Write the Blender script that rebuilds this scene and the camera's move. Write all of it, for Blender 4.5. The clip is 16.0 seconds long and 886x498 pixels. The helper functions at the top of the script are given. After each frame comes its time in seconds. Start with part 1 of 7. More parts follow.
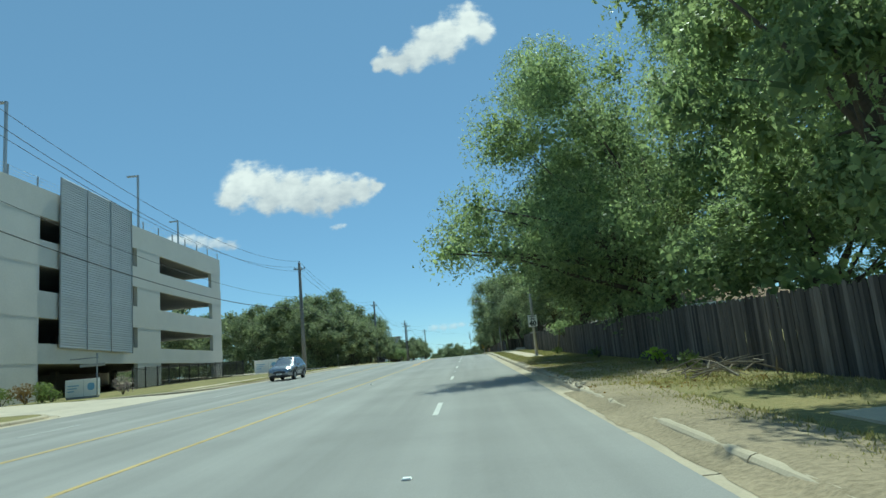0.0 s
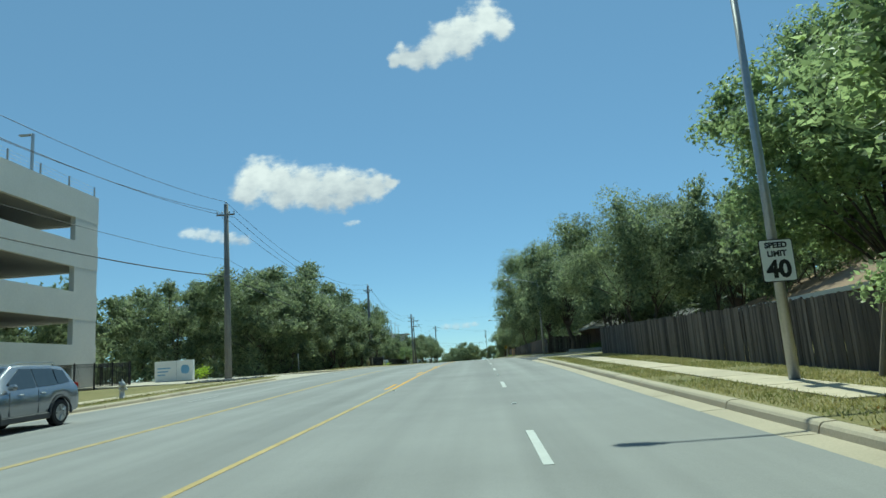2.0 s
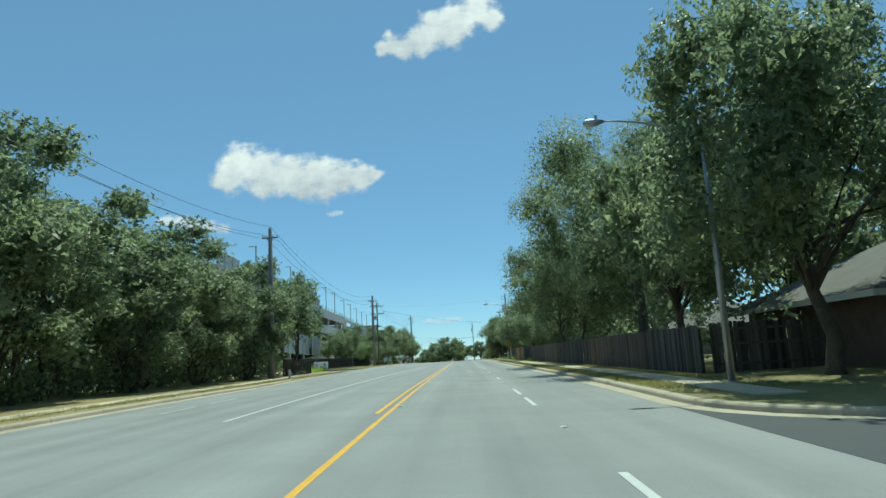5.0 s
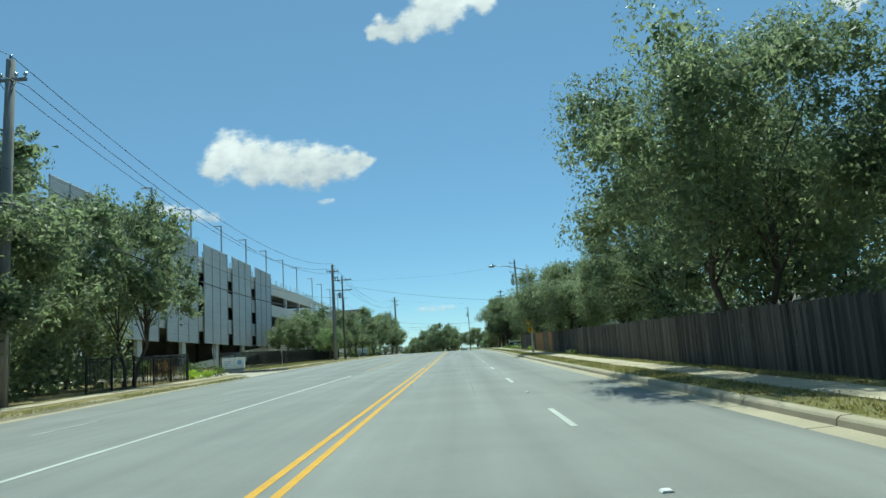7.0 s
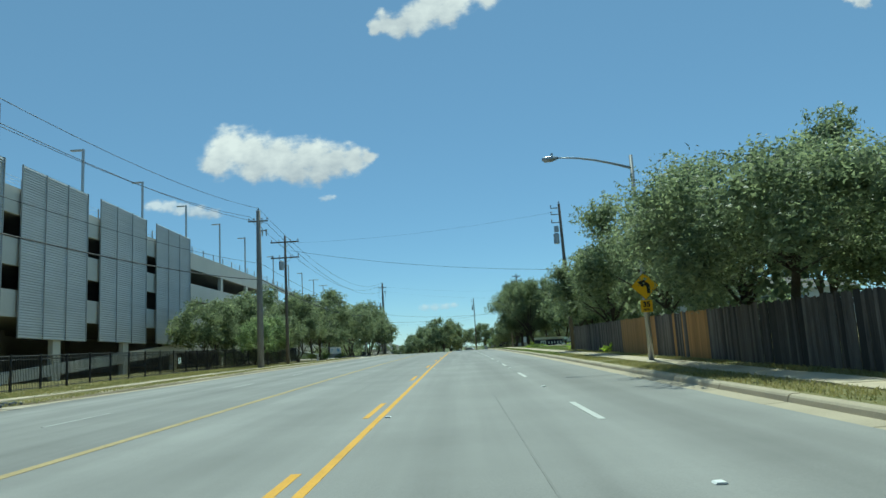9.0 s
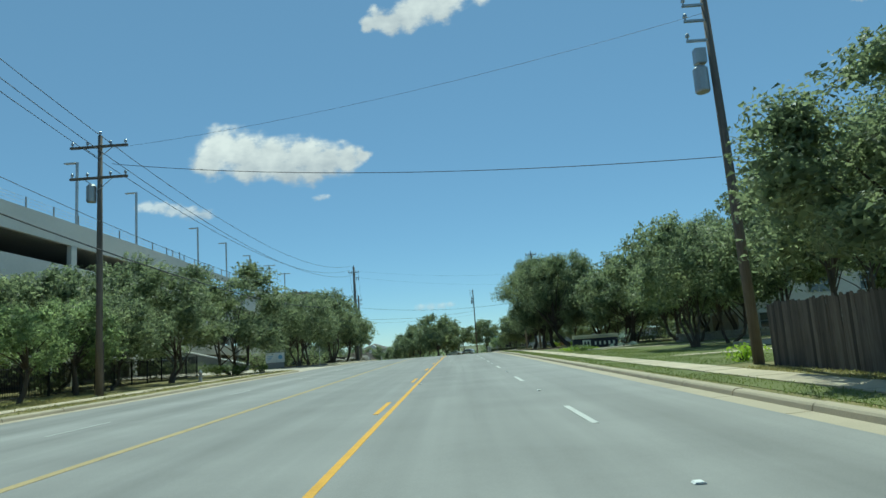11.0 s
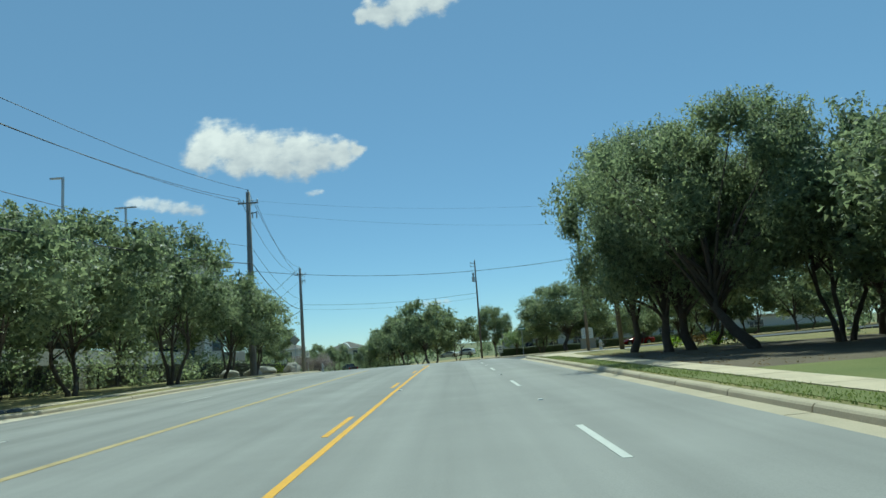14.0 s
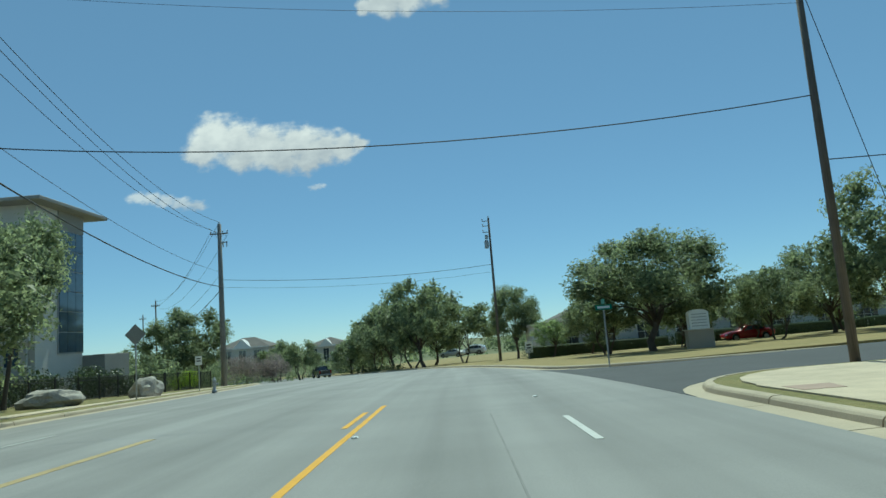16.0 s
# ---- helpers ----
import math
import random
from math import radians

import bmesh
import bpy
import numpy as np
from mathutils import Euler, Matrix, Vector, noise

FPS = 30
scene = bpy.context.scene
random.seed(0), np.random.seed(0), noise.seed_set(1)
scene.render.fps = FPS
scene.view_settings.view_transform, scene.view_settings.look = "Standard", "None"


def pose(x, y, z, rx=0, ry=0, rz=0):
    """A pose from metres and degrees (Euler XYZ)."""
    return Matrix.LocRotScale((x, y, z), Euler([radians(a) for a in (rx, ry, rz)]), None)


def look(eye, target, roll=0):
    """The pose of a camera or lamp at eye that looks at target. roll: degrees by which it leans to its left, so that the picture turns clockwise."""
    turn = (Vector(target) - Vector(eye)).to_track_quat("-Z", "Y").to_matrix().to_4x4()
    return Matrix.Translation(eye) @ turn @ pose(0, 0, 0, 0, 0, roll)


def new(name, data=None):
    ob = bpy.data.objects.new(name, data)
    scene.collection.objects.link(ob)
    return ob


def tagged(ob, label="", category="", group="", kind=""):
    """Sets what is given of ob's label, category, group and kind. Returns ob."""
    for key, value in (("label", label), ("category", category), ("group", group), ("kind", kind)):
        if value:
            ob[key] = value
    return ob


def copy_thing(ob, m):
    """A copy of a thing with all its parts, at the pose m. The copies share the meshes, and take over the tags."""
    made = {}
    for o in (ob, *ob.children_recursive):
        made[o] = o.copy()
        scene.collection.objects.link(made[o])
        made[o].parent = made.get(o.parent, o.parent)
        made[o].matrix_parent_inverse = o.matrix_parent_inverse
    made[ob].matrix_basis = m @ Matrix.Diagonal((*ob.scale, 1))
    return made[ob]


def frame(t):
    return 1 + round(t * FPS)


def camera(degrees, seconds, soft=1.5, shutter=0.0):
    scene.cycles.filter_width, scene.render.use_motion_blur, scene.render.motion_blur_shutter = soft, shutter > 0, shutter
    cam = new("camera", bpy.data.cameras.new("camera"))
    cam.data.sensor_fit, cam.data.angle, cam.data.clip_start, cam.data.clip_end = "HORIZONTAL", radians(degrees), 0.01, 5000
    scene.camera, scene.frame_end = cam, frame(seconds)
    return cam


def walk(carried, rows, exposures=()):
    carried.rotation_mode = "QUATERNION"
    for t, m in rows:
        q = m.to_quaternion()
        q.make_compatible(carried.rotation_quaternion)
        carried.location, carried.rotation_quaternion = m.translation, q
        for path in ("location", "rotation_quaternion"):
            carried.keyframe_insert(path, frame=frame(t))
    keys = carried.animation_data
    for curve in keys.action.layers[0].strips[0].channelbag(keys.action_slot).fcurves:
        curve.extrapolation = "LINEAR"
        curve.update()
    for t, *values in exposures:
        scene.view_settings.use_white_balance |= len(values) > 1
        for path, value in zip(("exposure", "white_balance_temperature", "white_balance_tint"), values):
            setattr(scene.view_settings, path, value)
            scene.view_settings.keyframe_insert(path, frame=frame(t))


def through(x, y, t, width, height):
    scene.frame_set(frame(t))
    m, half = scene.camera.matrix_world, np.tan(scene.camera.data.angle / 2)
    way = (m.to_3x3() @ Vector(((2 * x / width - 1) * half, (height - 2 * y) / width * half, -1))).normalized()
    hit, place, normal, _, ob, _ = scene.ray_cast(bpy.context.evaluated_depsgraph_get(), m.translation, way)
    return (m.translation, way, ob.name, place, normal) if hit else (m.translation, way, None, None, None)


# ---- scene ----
cam = camera(68.24, 16.0)
PATH = [
    (0, 2.625, 0.502, 1.456, 99.979, 5.219, 2.274),
    (0.5, 2.322, 8.832, 1.658, 100.051, 5.001, 2.693),
    (1, 1.948, 17.423, 1.917, 100.081, 4.787, 2.983),
    (1.5, 1.592, 25.960, 2.097, 100.088, 4.350, 3.265),
    (2, 1.159, 34.652, 2.310, 99.996, 4.059, 3.315),
    (2.5, 0.921, 43.263, 2.539, 99.899, 3.605, 3.178),
    (3, 0.538, 52.135, 2.735, 99.889, 3.226, 2.940),
    (3.5, 0.346, 60.995, 3.030, 99.849, 3.055, 2.588),
    (4, 0.199, 69.784, 3.341, 99.829, 2.987, 2.278),
    (6.5, -0.035, 112.294, 4.006, 98.577, 3.412, 1.208),
    (7, -0.022, 121.579, 4.021, 98.413, 3.620, 1.269),
    (7.5, -0.043, 130.911, 4.008, 98.294, 3.631, 1.382),
    (8, -0.139, 140.218, 4.029, 98.229, 3.593, 1.501),
    (8.5, -0.310, 149.336, 4.018, 98.224, 3.518, 1.531),
    (9, -0.400, 158.420, 3.994, 98.305, 3.363, 1.456),
    (11.5, -0.349, 200.840, 4.317, 98.250, 4.135, 1.122),
    (12, -0.313, 209.577, 4.342, 98.159, 4.076, 0.965),
    (12.5, -0.265, 218.274, 4.294, 98.065, 4.160, 0.891),
    (13, -0.176, 226.836, 4.209, 98.026, 4.336, 0.894),
    (13.5, -0.072, 235.398, 4.155, 98.024, 4.333, 0.903),
    (14, -0.034, 244.096, 4.197, 98.048, 4.190, 0.888),
    (14.5, -0.074, 252.908, 4.200, 97.962, 4.212, 0.942),
    (15, -0.096, 261.722, 4.184, 97.858, 4.318, 0.979),
    (15.5, -0.145, 270.305, 4.113, 97.764, 4.337, 1.073),
    (16, -0.009, 278.592, 4.106, 97.655, 4.422, 1.283),
]
walk(cam, [(r[0], pose(*r[1:])) for r in PATH], [(t, v, 5950, -20) for t, v in ((0, .08), (1.5, .15), (2.5, -.03), (4.0, .0), (6.5, .15), (8.5, .0), (12.5, -.05), (14.5, .0), (15.4, -.03), (16, -.12))])

SKY_STRENGTH = 0.122
SUN_STRENGTH = 4.2
HAZE = (1.78, 2.76, 4.35)      # even blue of a humid summer sky

# ---- ground shape: the road runs straight to S0, then bends to the left ----
S0, S1, RAD = 292.0, 440.0, 230.0
_zs = [(-300, -9), (-200, -6), (-60, -1.8), (0, 0), (17, .5), (35, .95), (52, 1.4), (70, 1.9), (90, 2.28), (113, 2.52), (140, 2.6), (160, 2.62), (200, 2.8), (235, 2.8), (262, 2.75), (279, 2.66), (295, 2.5), (310, 2.15), (330, 1.5), (351, .75), (400, -1.4), (500, -5), (700, -9), (1500, -12), (3000, -14)]
_fine = np.arange(-300, 3001, 2.0)
_prof = np.interp(_fine, [a for a, b in _zs], [b for a, b in _zs])
_prof = np.convolve(np.pad(_prof, 4, mode="edge"), np.ones(9) / 9, mode="valid")


# the left kerb line wanders in and out
LEFT_S = [0, 45, 60, 85, 130, 142, 150, 168, 184, 192, 205, 220, 300]
LEFT_U = [.3, .3, 1.7, 1.9, 1.7, .6, 0, -1.0, -1.2, -.4, -.4, .2, .5]


def zr(s):
    return float(np.interp(s, _fine, _prof))


def P(u, s, h=0.0):
    """A place u metres to the right of the driven line, s along it, h above the road."""
    z = zr(s) + h
    if u < -10:
        u += float(np.interp(s, LEFT_S, LEFT_U))
    if s <= S0:
        return Vector((u, s, z))
    a = (min(s, S1) - S0) / RAD
    r = RAD + u
    e = max(0.0, s - S1)
    return Vector((-RAD + r * math.cos(a) - e * math.sin(a), S0 + r * math.sin(a) + e * math.cos(a), z))


def gz(x, y):
    """Height of the road's profile at a place of the world (near enough off the road)."""
    if y <= S0:
        return zr(y)
    a = math.atan2(y - S0, x + RAD)
    return zr(S0 + a * RAD)


# ---- world, sun ----
SUN = Vector((0.06, 0.50, 0.864)).normalized()
world = bpy.data.worlds.new("world")
scene.world = world
world.use_nodes = True
wn = world.node_tree
sky = wn.nodes.new("ShaderNodeTexSky")
sky.sky_type = "NISHITA"
sky.sun_disc = False
sky.sun_elevation = math.asin(SUN.z)
sky.sun_rotation = math.atan2(SUN.x, SUN.y)
sky.air_density, sky.dust_density, sky.ozone_density = 0.85, 0.0, 2.2
sky.altitude = 1600
wn.nodes["Background"].inputs["Strength"].default_value = SKY_STRENGTH
tint = wn.nodes.new("ShaderNodeMix")
tint.data_type, tint.blend_type = "RGBA", "MULTIPLY"
tint.inputs["Factor"].default_value, tint.inputs["B"].default_value = 1.0, (0.93, 1.0, 1.04, 1)
wn.links.new(sky.outputs[0], tint.inputs["A"])
haze = wn.nodes.new("ShaderNodeMix")
haze.data_type = "RGBA"
haze.inputs["Factor"].default_value, haze.inputs["B"].default_value = 0.5, (*HAZE, 1)
wn.links.new(tint.outputs["Result"], haze.inputs["A"])
wn.links.new(haze.outputs["Result"], wn.nodes["Background"].inputs["Color"])
sun = new("sun", bpy.data.lights.new("sun", "SUN"))
sun.data.energy, sun.data.angle, sun.data.color = SUN_STRENGTH, radians(0.53), (1.0, 0.95, 0.87)
sun.matrix_basis = look(SUN * 200, (0, 0, 0))
sun.location = (0, 0, 200)


# ---- materials ----
def mat(name, col, rough=0.8, metal=0.0, var=0.25, scale=3.0, fine=40.0, bump=0.15, spec=0.5, col2=None, stain=0.0, rand=0.0, bdist=0.02, stretch=1.0):
    """A procedural surface: a base colour that wanders at two scales, with a fine relief. rand: variation from piece to piece."""
    m = bpy.data.materials.new(name)
    m.use_nodes = True
    nt = m.node_tree
    b = nt.nodes["Principled BSDF"]
    tc = nt.nodes.new("ShaderNodeTexCoord")
    geo = nt.nodes.new("ShaderNodeNewGeometry")
    big = nt.nodes.new("ShaderNodeTexNoise")
    big.inputs["Scale"].default_value, big.inputs["Detail"].default_value = scale, 5
    sm = nt.nodes.new("ShaderNodeTexNoise")
    sm.inputs["Scale"].default_value, sm.inputs["Detail"].default_value = fine, 4
    st_ = nt.nodes.new("ShaderNodeVectorMath")
    st_.operation = "MULTIPLY"
    st_.inputs[1].default_value = (1, 1, stretch)
    nt.links.new(geo.outputs["Position"], st_.inputs[0])
    for n in (big, sm):
        nt.links.new(st_.outputs[0], n.inputs["Vector"])
    add = nt.nodes.new("ShaderNodeMath")
    add.operation = "ADD"
    nt.links.new(big.outputs["Fac"], add.inputs[0])
    nt.links.new(sm.outputs["Fac"], add.inputs[1])
    ramp = nt.nodes.new("ShaderNodeMapRange")
    ramp.inputs["From Min"].default_value, ramp.inputs["From Max"].default_value = 0.6, 1.4
    nt.links.new(add.outputs[0], ramp.inputs["Value"])
    mix = nt.nodes.new("ShaderNodeMix")
    mix.data_type = "RGBA"
    c2 = col2 or tuple(c * (1 - var) for c in col)
    c1 = col if col2 else tuple(min(1, c * (1 + var)) for c in col)
    mix.inputs["A"].default_value, mix.inputs["B"].default_value = (*c2, 1), (*c1, 1)
    nt.links.new(ramp.outputs[0], mix.inputs["Factor"])
    out = mix.outputs["Result"]
    if rand:
        oi = nt.nodes.new("ShaderNodeObjectInfo")
        hsv = nt.nodes.new("ShaderNodeHueSaturation")
        mr = nt.nodes.new("ShaderNodeMapRange")
        mr.inputs["To Min"].default_value, mr.inputs["To Max"].default_value = 1 - rand, 1 + rand
        nt.links.new(oi.outputs["Random"], mr.inputs["Value"])
        nt.links.new(mr.outputs[0], hsv.inputs["Value"])
        nt.links.new(out, hsv.inputs["Color"])
        out = hsv.outputs[0]
    if stain:
        st = nt.nodes.new("ShaderNodeTexNoise")
        st.inputs["Scale"].default_value, st.inputs["Detail"].default_value = scale * 0.35, 8
        st.inputs["Roughness"].default_value = 0.7
        nt.links.new(geo.outputs["Position"], st.inputs["Vector"])
        sr = nt.nodes.new("ShaderNodeMapRange")
        sr.inputs["From Min"].default_value, sr.inputs["From Max"].default_value = 0.52, 0.75
        sr.inputs["To Max"].default_value = stain
        nt.links.new(st.outputs["Fac"], sr.inputs["Value"])
        mx = nt.nodes.new("ShaderNodeMix")
        mx.data_type = "RGBA"
        mx.inputs["B"].default_value = (*(c * 0.45 for c in col), 1)
        nt.links.new(sr.outputs[0], mx.inputs["Factor"])
        nt.links.new(out, mx.inputs["A"])
        out = mx.outputs["Result"]
    nt.links.new(out, b.inputs["Base Color"])
    b.inputs["Roughness"].default_value, b.inputs["Metallic"].default_value = rough, metal
    b.inputs["Specular IOR Level"].default_value = spec
    if bump:
        bp = nt.nodes.new("ShaderNodeBump")
        bp.inputs["Strength"].default_value, bp.inputs["Distance"].default_value = bump, bdist
        nt.links.new(sm.outputs["Fac"], bp.inputs["Height"])
        nt.links.new(bp.outputs[0], b.inputs["Normal"])
    return m


def leaf_mat(name, dark, light, through=0.35):
    m = bpy.data.materials.new(name)
    m.use_nodes = True
    nt = m.node_tree
    b = nt.nodes["Principled BSDF"]
    geo = nt.nodes.new("ShaderNodeNewGeometry")
    nz = nt.nodes.new("ShaderNodeTexNoise")
    nz.inputs["Scale"].default_value, nz.inputs["Detail"].default_value = 0.5, 3
    nt.links.new(geo.outputs["Position"], nz.inputs["Vector"])
    av = nt.nodes.new("ShaderNodeMath")
    av.operation = "MULTIPLY_ADD"
    av.inputs[1].default_value = 0.56
    nt.links.new(geo.outputs["Random Per Island"], av.inputs[0])
    mr = nt.nodes.new("ShaderNodeMapRange")
    mr.inputs["From Min"].default_value, mr.inputs["From Max"].default_value = 0.35, 0.7
    mr.inputs["To Max"].default_value = 0.44
    nt.links.new(nz.outputs["Fac"], mr.inputs["Value"])
    nt.links.new(mr.outputs[0], av.inputs[2])
    mix = nt.nodes.new("ShaderNodeMix")
    mix.data_type = "RGBA"
    mix.inputs["A"].default_value, mix.inputs["B"].default_value = (*dark, 1), (*light, 1)
    nt.links.new(av.outputs[0], mix.inputs["Factor"])
    nt.links.new(mix.outputs["Result"], b.inputs["Base Color"])
    b.inputs["Roughness"].default_value, b.inputs["Specular IOR Level"].default_value = 0.48, 0.34
    tr = nt.nodes.new("ShaderNodeBsdfTranslucent")
    hs = nt.nodes.new("ShaderNodeHueSaturation")
    hs.inputs["Value"].default_value, hs.inputs["Saturation"].default_value = 2.2, 1.0
    nt.links.new(mix.outputs["Result"], hs.inputs["Color"])
    nt.links.new(hs.outputs[0], tr.inputs["Color"])
    ms = nt.nodes.new("ShaderNodeMixShader")
    ms.inputs[0].default_value = through
    nt.links.new(b.outputs[0], ms.inputs[1])
    nt.links.new(tr.outputs[0], ms.inputs[2])
    nt.links.new(ms.outputs[0], nt.nodes["Material Output"].inputs["Surface"])
    return m


def glass_mat(name, col=(0.05, 0.06, 0.07), rough=0.03):
    return mat(name, col, rough, 0.0, 0.1, 1.0, 5.0, 0.0, spec=0.9)


M_ASPHALT = mat("asphalt", (0.25, 0.245, 0.235), 0.85, var=0.17, scale=0.35, fine=60, bump=0.25, stain=0.26, bdist=0.01)


def lane_streaks(m, amount):
    """Long dull streaks of tyre wear and oil that run along the road."""
    nt = m.node_tree
    b = nt.nodes["Principled BSDF"]
    old = b.inputs["Base Color"].links[0].from_socket
    geo = nt.nodes.new("ShaderNodeNewGeometry")
    vm = nt.nodes.new("ShaderNodeVectorMath")
    vm.operation = "MULTIPLY"
    vm.inputs[1].default_value = (1.0, 0.025, 0.0)
    nt.links.new(geo.outputs["Position"], vm.inputs[0])
    nz = nt.nodes.new("ShaderNodeTexNoise")
    nz.inputs["Scale"].default_value, nz.inputs["Detail"].default_value = 0.8, 4
    nt.links.new(vm.outputs[0], nz.inputs["Vector"])
    mr = nt.nodes.new("ShaderNodeMapRange")
    mr.inputs["From Min"].default_value, mr.inputs["From Max"].default_value = 0.3, 0.7
    mr.inputs["To Min"].default_value, mr.inputs["To Max"].default_value = 1 - amount, 1 + amount
    nt.links.new(nz.outputs["Fac"], mr.inputs["Value"])
    hs = nt.nodes.new("ShaderNodeHueSaturation")
    nt.links.new(mr.outputs[0], hs.inputs["Value"])
    nt.links.new(old, hs.inputs["Color"])
    nt.links.new(hs.outputs[0], b.inputs["Base Color"])


lane_streaks(M_ASPHALT, 0.2)
M_ASPHALT_DARK = mat("fresh_asphalt", (0.06, 0.062, 0.066), 0.85, var=0.2, scale=0.5, fine=60, bump=0.3, bdist=0.01)
M_SEAL = mat("crack_sealer", (0.19, 0.186, 0.178), 0.7, var=0.2, bump=0.1)
M_CONC = mat("concrete", (0.50, 0.44, 0.35), 0.9, var=0.14, scale=1.2, fine=30, bump=0.25, stain=0.35)
M_WALK = mat("sidewalk_concrete", (0.55, 0.46, 0.33), 0.9, var=0.2, scale=1.5, fine=35, bump=0.2, stain=0.4, rand=0.06)
M_GUTTER = mat("gutter_concrete", (0.45, 0.38, 0.275), 0.9, var=0.15, scale=1.0, fine=30, bump=0.2, stain=0.35)
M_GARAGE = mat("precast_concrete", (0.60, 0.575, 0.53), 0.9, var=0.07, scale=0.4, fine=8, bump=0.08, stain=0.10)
# Darker concrete: indoor and underside shade put into the colour, also plain grey parts.
M_SHADED_GREY = mat("shaded_grey_concrete", (0.30, 0.29, 0.27), 0.9, var=0.12, scale=0.5, fine=8, bump=0.05)
M_SCREEN = mat("grey_metal_screen", (0.47, 0.485, 0.50), 0.6, 0.15, var=0.08, scale=0.6, fine=12, bump=0.04, rand=0.05)
M_FRAME = mat("screen_frame", (0.33, 0.335, 0.34), 0.55, 0.2, var=0.08, bump=0.03)
M_GRASS = mat("grass", (0.30, 0.235, 0.095), 0.95, scale=0.45, fine=9, bump=0.9, col2=(0.13, 0.14, 0.045), bdist=0.08)
M_DRY = mat("dry_grass", (0.36, 0.27, 0.12), 0.95, scale=0.5, fine=12, bump=0.7, col2=(0.20, 0.17, 0.06), bdist=0.06)
M_LAWN = mat("watered_lawn", (0.20, 0.20, 0.065), 0.95, scale=0.35, fine=14, bump=0.7, col2=(0.10, 0.13, 0.035), bdist=0.05)
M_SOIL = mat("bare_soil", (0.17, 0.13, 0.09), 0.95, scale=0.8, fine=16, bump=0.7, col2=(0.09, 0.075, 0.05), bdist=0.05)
M_EARTH = mat("open_ground", (0.20, 0.19, 0.09), 0.95, scale=0.05, fine=2, bump=0.3, col2=(0.10, 0.12, 0.045))
M_FENCE = mat("weathered_cedar", (0.105, 0.087, 0.072), 0.9, var=0.6, scale=5.0, fine=30, bump=0.4, stain=0.3, rand=0.65, stretch=0.06)
M_FENCE_NEW = mat("new_cedar", (0.42, 0.22, 0.07), 0.85, var=0.2, scale=5.0, fine=30, bump=0.2, rand=0.15, stretch=0.06)
M_FENCE_RED = mat("reddish_cedar", (0.135, 0.086, 0.06), 0.88, var=0.4, scale=5.0, fine=30, bump=0.3, rand=0.3, stretch=0.06)
M_POLE = mat("creosoted_pole", (0.135, 0.115, 0.098), 0.9, var=0.4, scale=6.0, fine=30, bump=0.4, stain=0.3, stretch=0.05)
M_POLE_GREY = mat("weathered_grey_pole", (0.205, 0.20, 0.19), 0.9, var=0.35, scale=6.0, fine=30, bump=0.4, stain=0.3, stretch=0.05)
M_WIRE = mat("black_cable", (0.02, 0.02, 0.022), 0.6, var=0.1, bump=0)
M_STEEL = mat("galvanised_steel", (0.38, 0.39, 0.40), 0.45, 0.7, var=0.12, scale=2, fine=20, bump=0.05)
M_IRON = mat("black_iron", (0.014, 0.014, 0.016), 0.5, 0.2, var=0.2, bump=0.05)
M_WHITE = mat("white_sign", (0.80, 0.80, 0.78), 0.5, var=0.03, bump=0.0)
M_BLACK = mat("black_sign_print", (0.012, 0.012, 0.012), 0.5, var=0.1, bump=0)
M_YSIGN = mat("yellow_sign", (0.85, 0.48, 0.012), 0.45, var=0.04, bump=0)
M_GREEN_SIGN = mat("green_sign", (0.01, 0.20, 0.11), 0.45, var=0.05, bump=0)
M_RED = mat("red_sign", (0.45, 0.015, 0.02), 0.5, var=0.05, bump=0)
M_YLINE = mat("yellow_paint", (0.68, 0.36, 0.035), 0.8, var=0.12, scale=2.5, fine=25, bump=0.1, stain=0.35)
M_YFADED = mat("faded_yellow_paint", (0.41, 0.315, 0.155), 0.85, var=0.2, scale=1.6, fine=20, bump=0.1, stain=0.5)
M_YWORN = mat("worn_yellow_paint", (0.46, 0.34, 0.14), 0.85, var=0.2, scale=1.2, fine=16, bump=0.1, stain=0.7)
M_WLINE = mat("white_paint", (0.54, 0.54, 0.51), 0.8, var=0.10, scale=2.5, fine=25, bump=0.1, stain=0.3)
M_WFADED = mat("faded_white_paint", (0.40, 0.40, 0.38), 0.85, var=0.15, scale=1.6, fine=20, bump=0.1, stain=0.5)
M_BARK = mat("bark", (0.10, 0.08, 0.062), 0.95, var=0.35, scale=3, fine=16, bump=0.7, bdist=0.05)
M_OAK = leaf_mat("live_oak_leaves", (0.050, 0.073, 0.041), (0.275, 0.305, 0.16), 0.5)
M_HEDGE = leaf_mat("clipped_hedge_leaves", (0.018, 0.028, 0.014), (0.085, 0.115, 0.05), 0.3)
M_ELM = leaf_mat("elm_leaves", (0.062, 0.094, 0.043), (0.315, 0.37, 0.165), 0.54)
M_SHRUB = leaf_mat("shrub_leaves", (0.06, 0.09, 0.025), (0.17, 0.21, 0.06), 0.4)
M_LIME = leaf_mat("lime_shrub_leaves", (0.17, 0.25, 0.02), (0.40, 0.50, 0.06), 0.4)
M_BLADE = leaf_mat("grass_blades", (0.12, 0.14, 0.04), (0.36, 0.30, 0.13), 0.35)
M_BLADE_GREEN = leaf_mat("green_grass_blades", (0.09, 0.13, 0.03), (0.22, 0.24, 0.07), 0.35)
M_PINK = leaf_mat("pink_flowers", (0.13, 0.12, 0.10), (0.31, 0.245, 0.245), 0.3)
M_SILVER = leaf_mat("silver_leaves", (0.20, 0.26, 0.24), (0.42, 0.50, 0.46), 0.2)
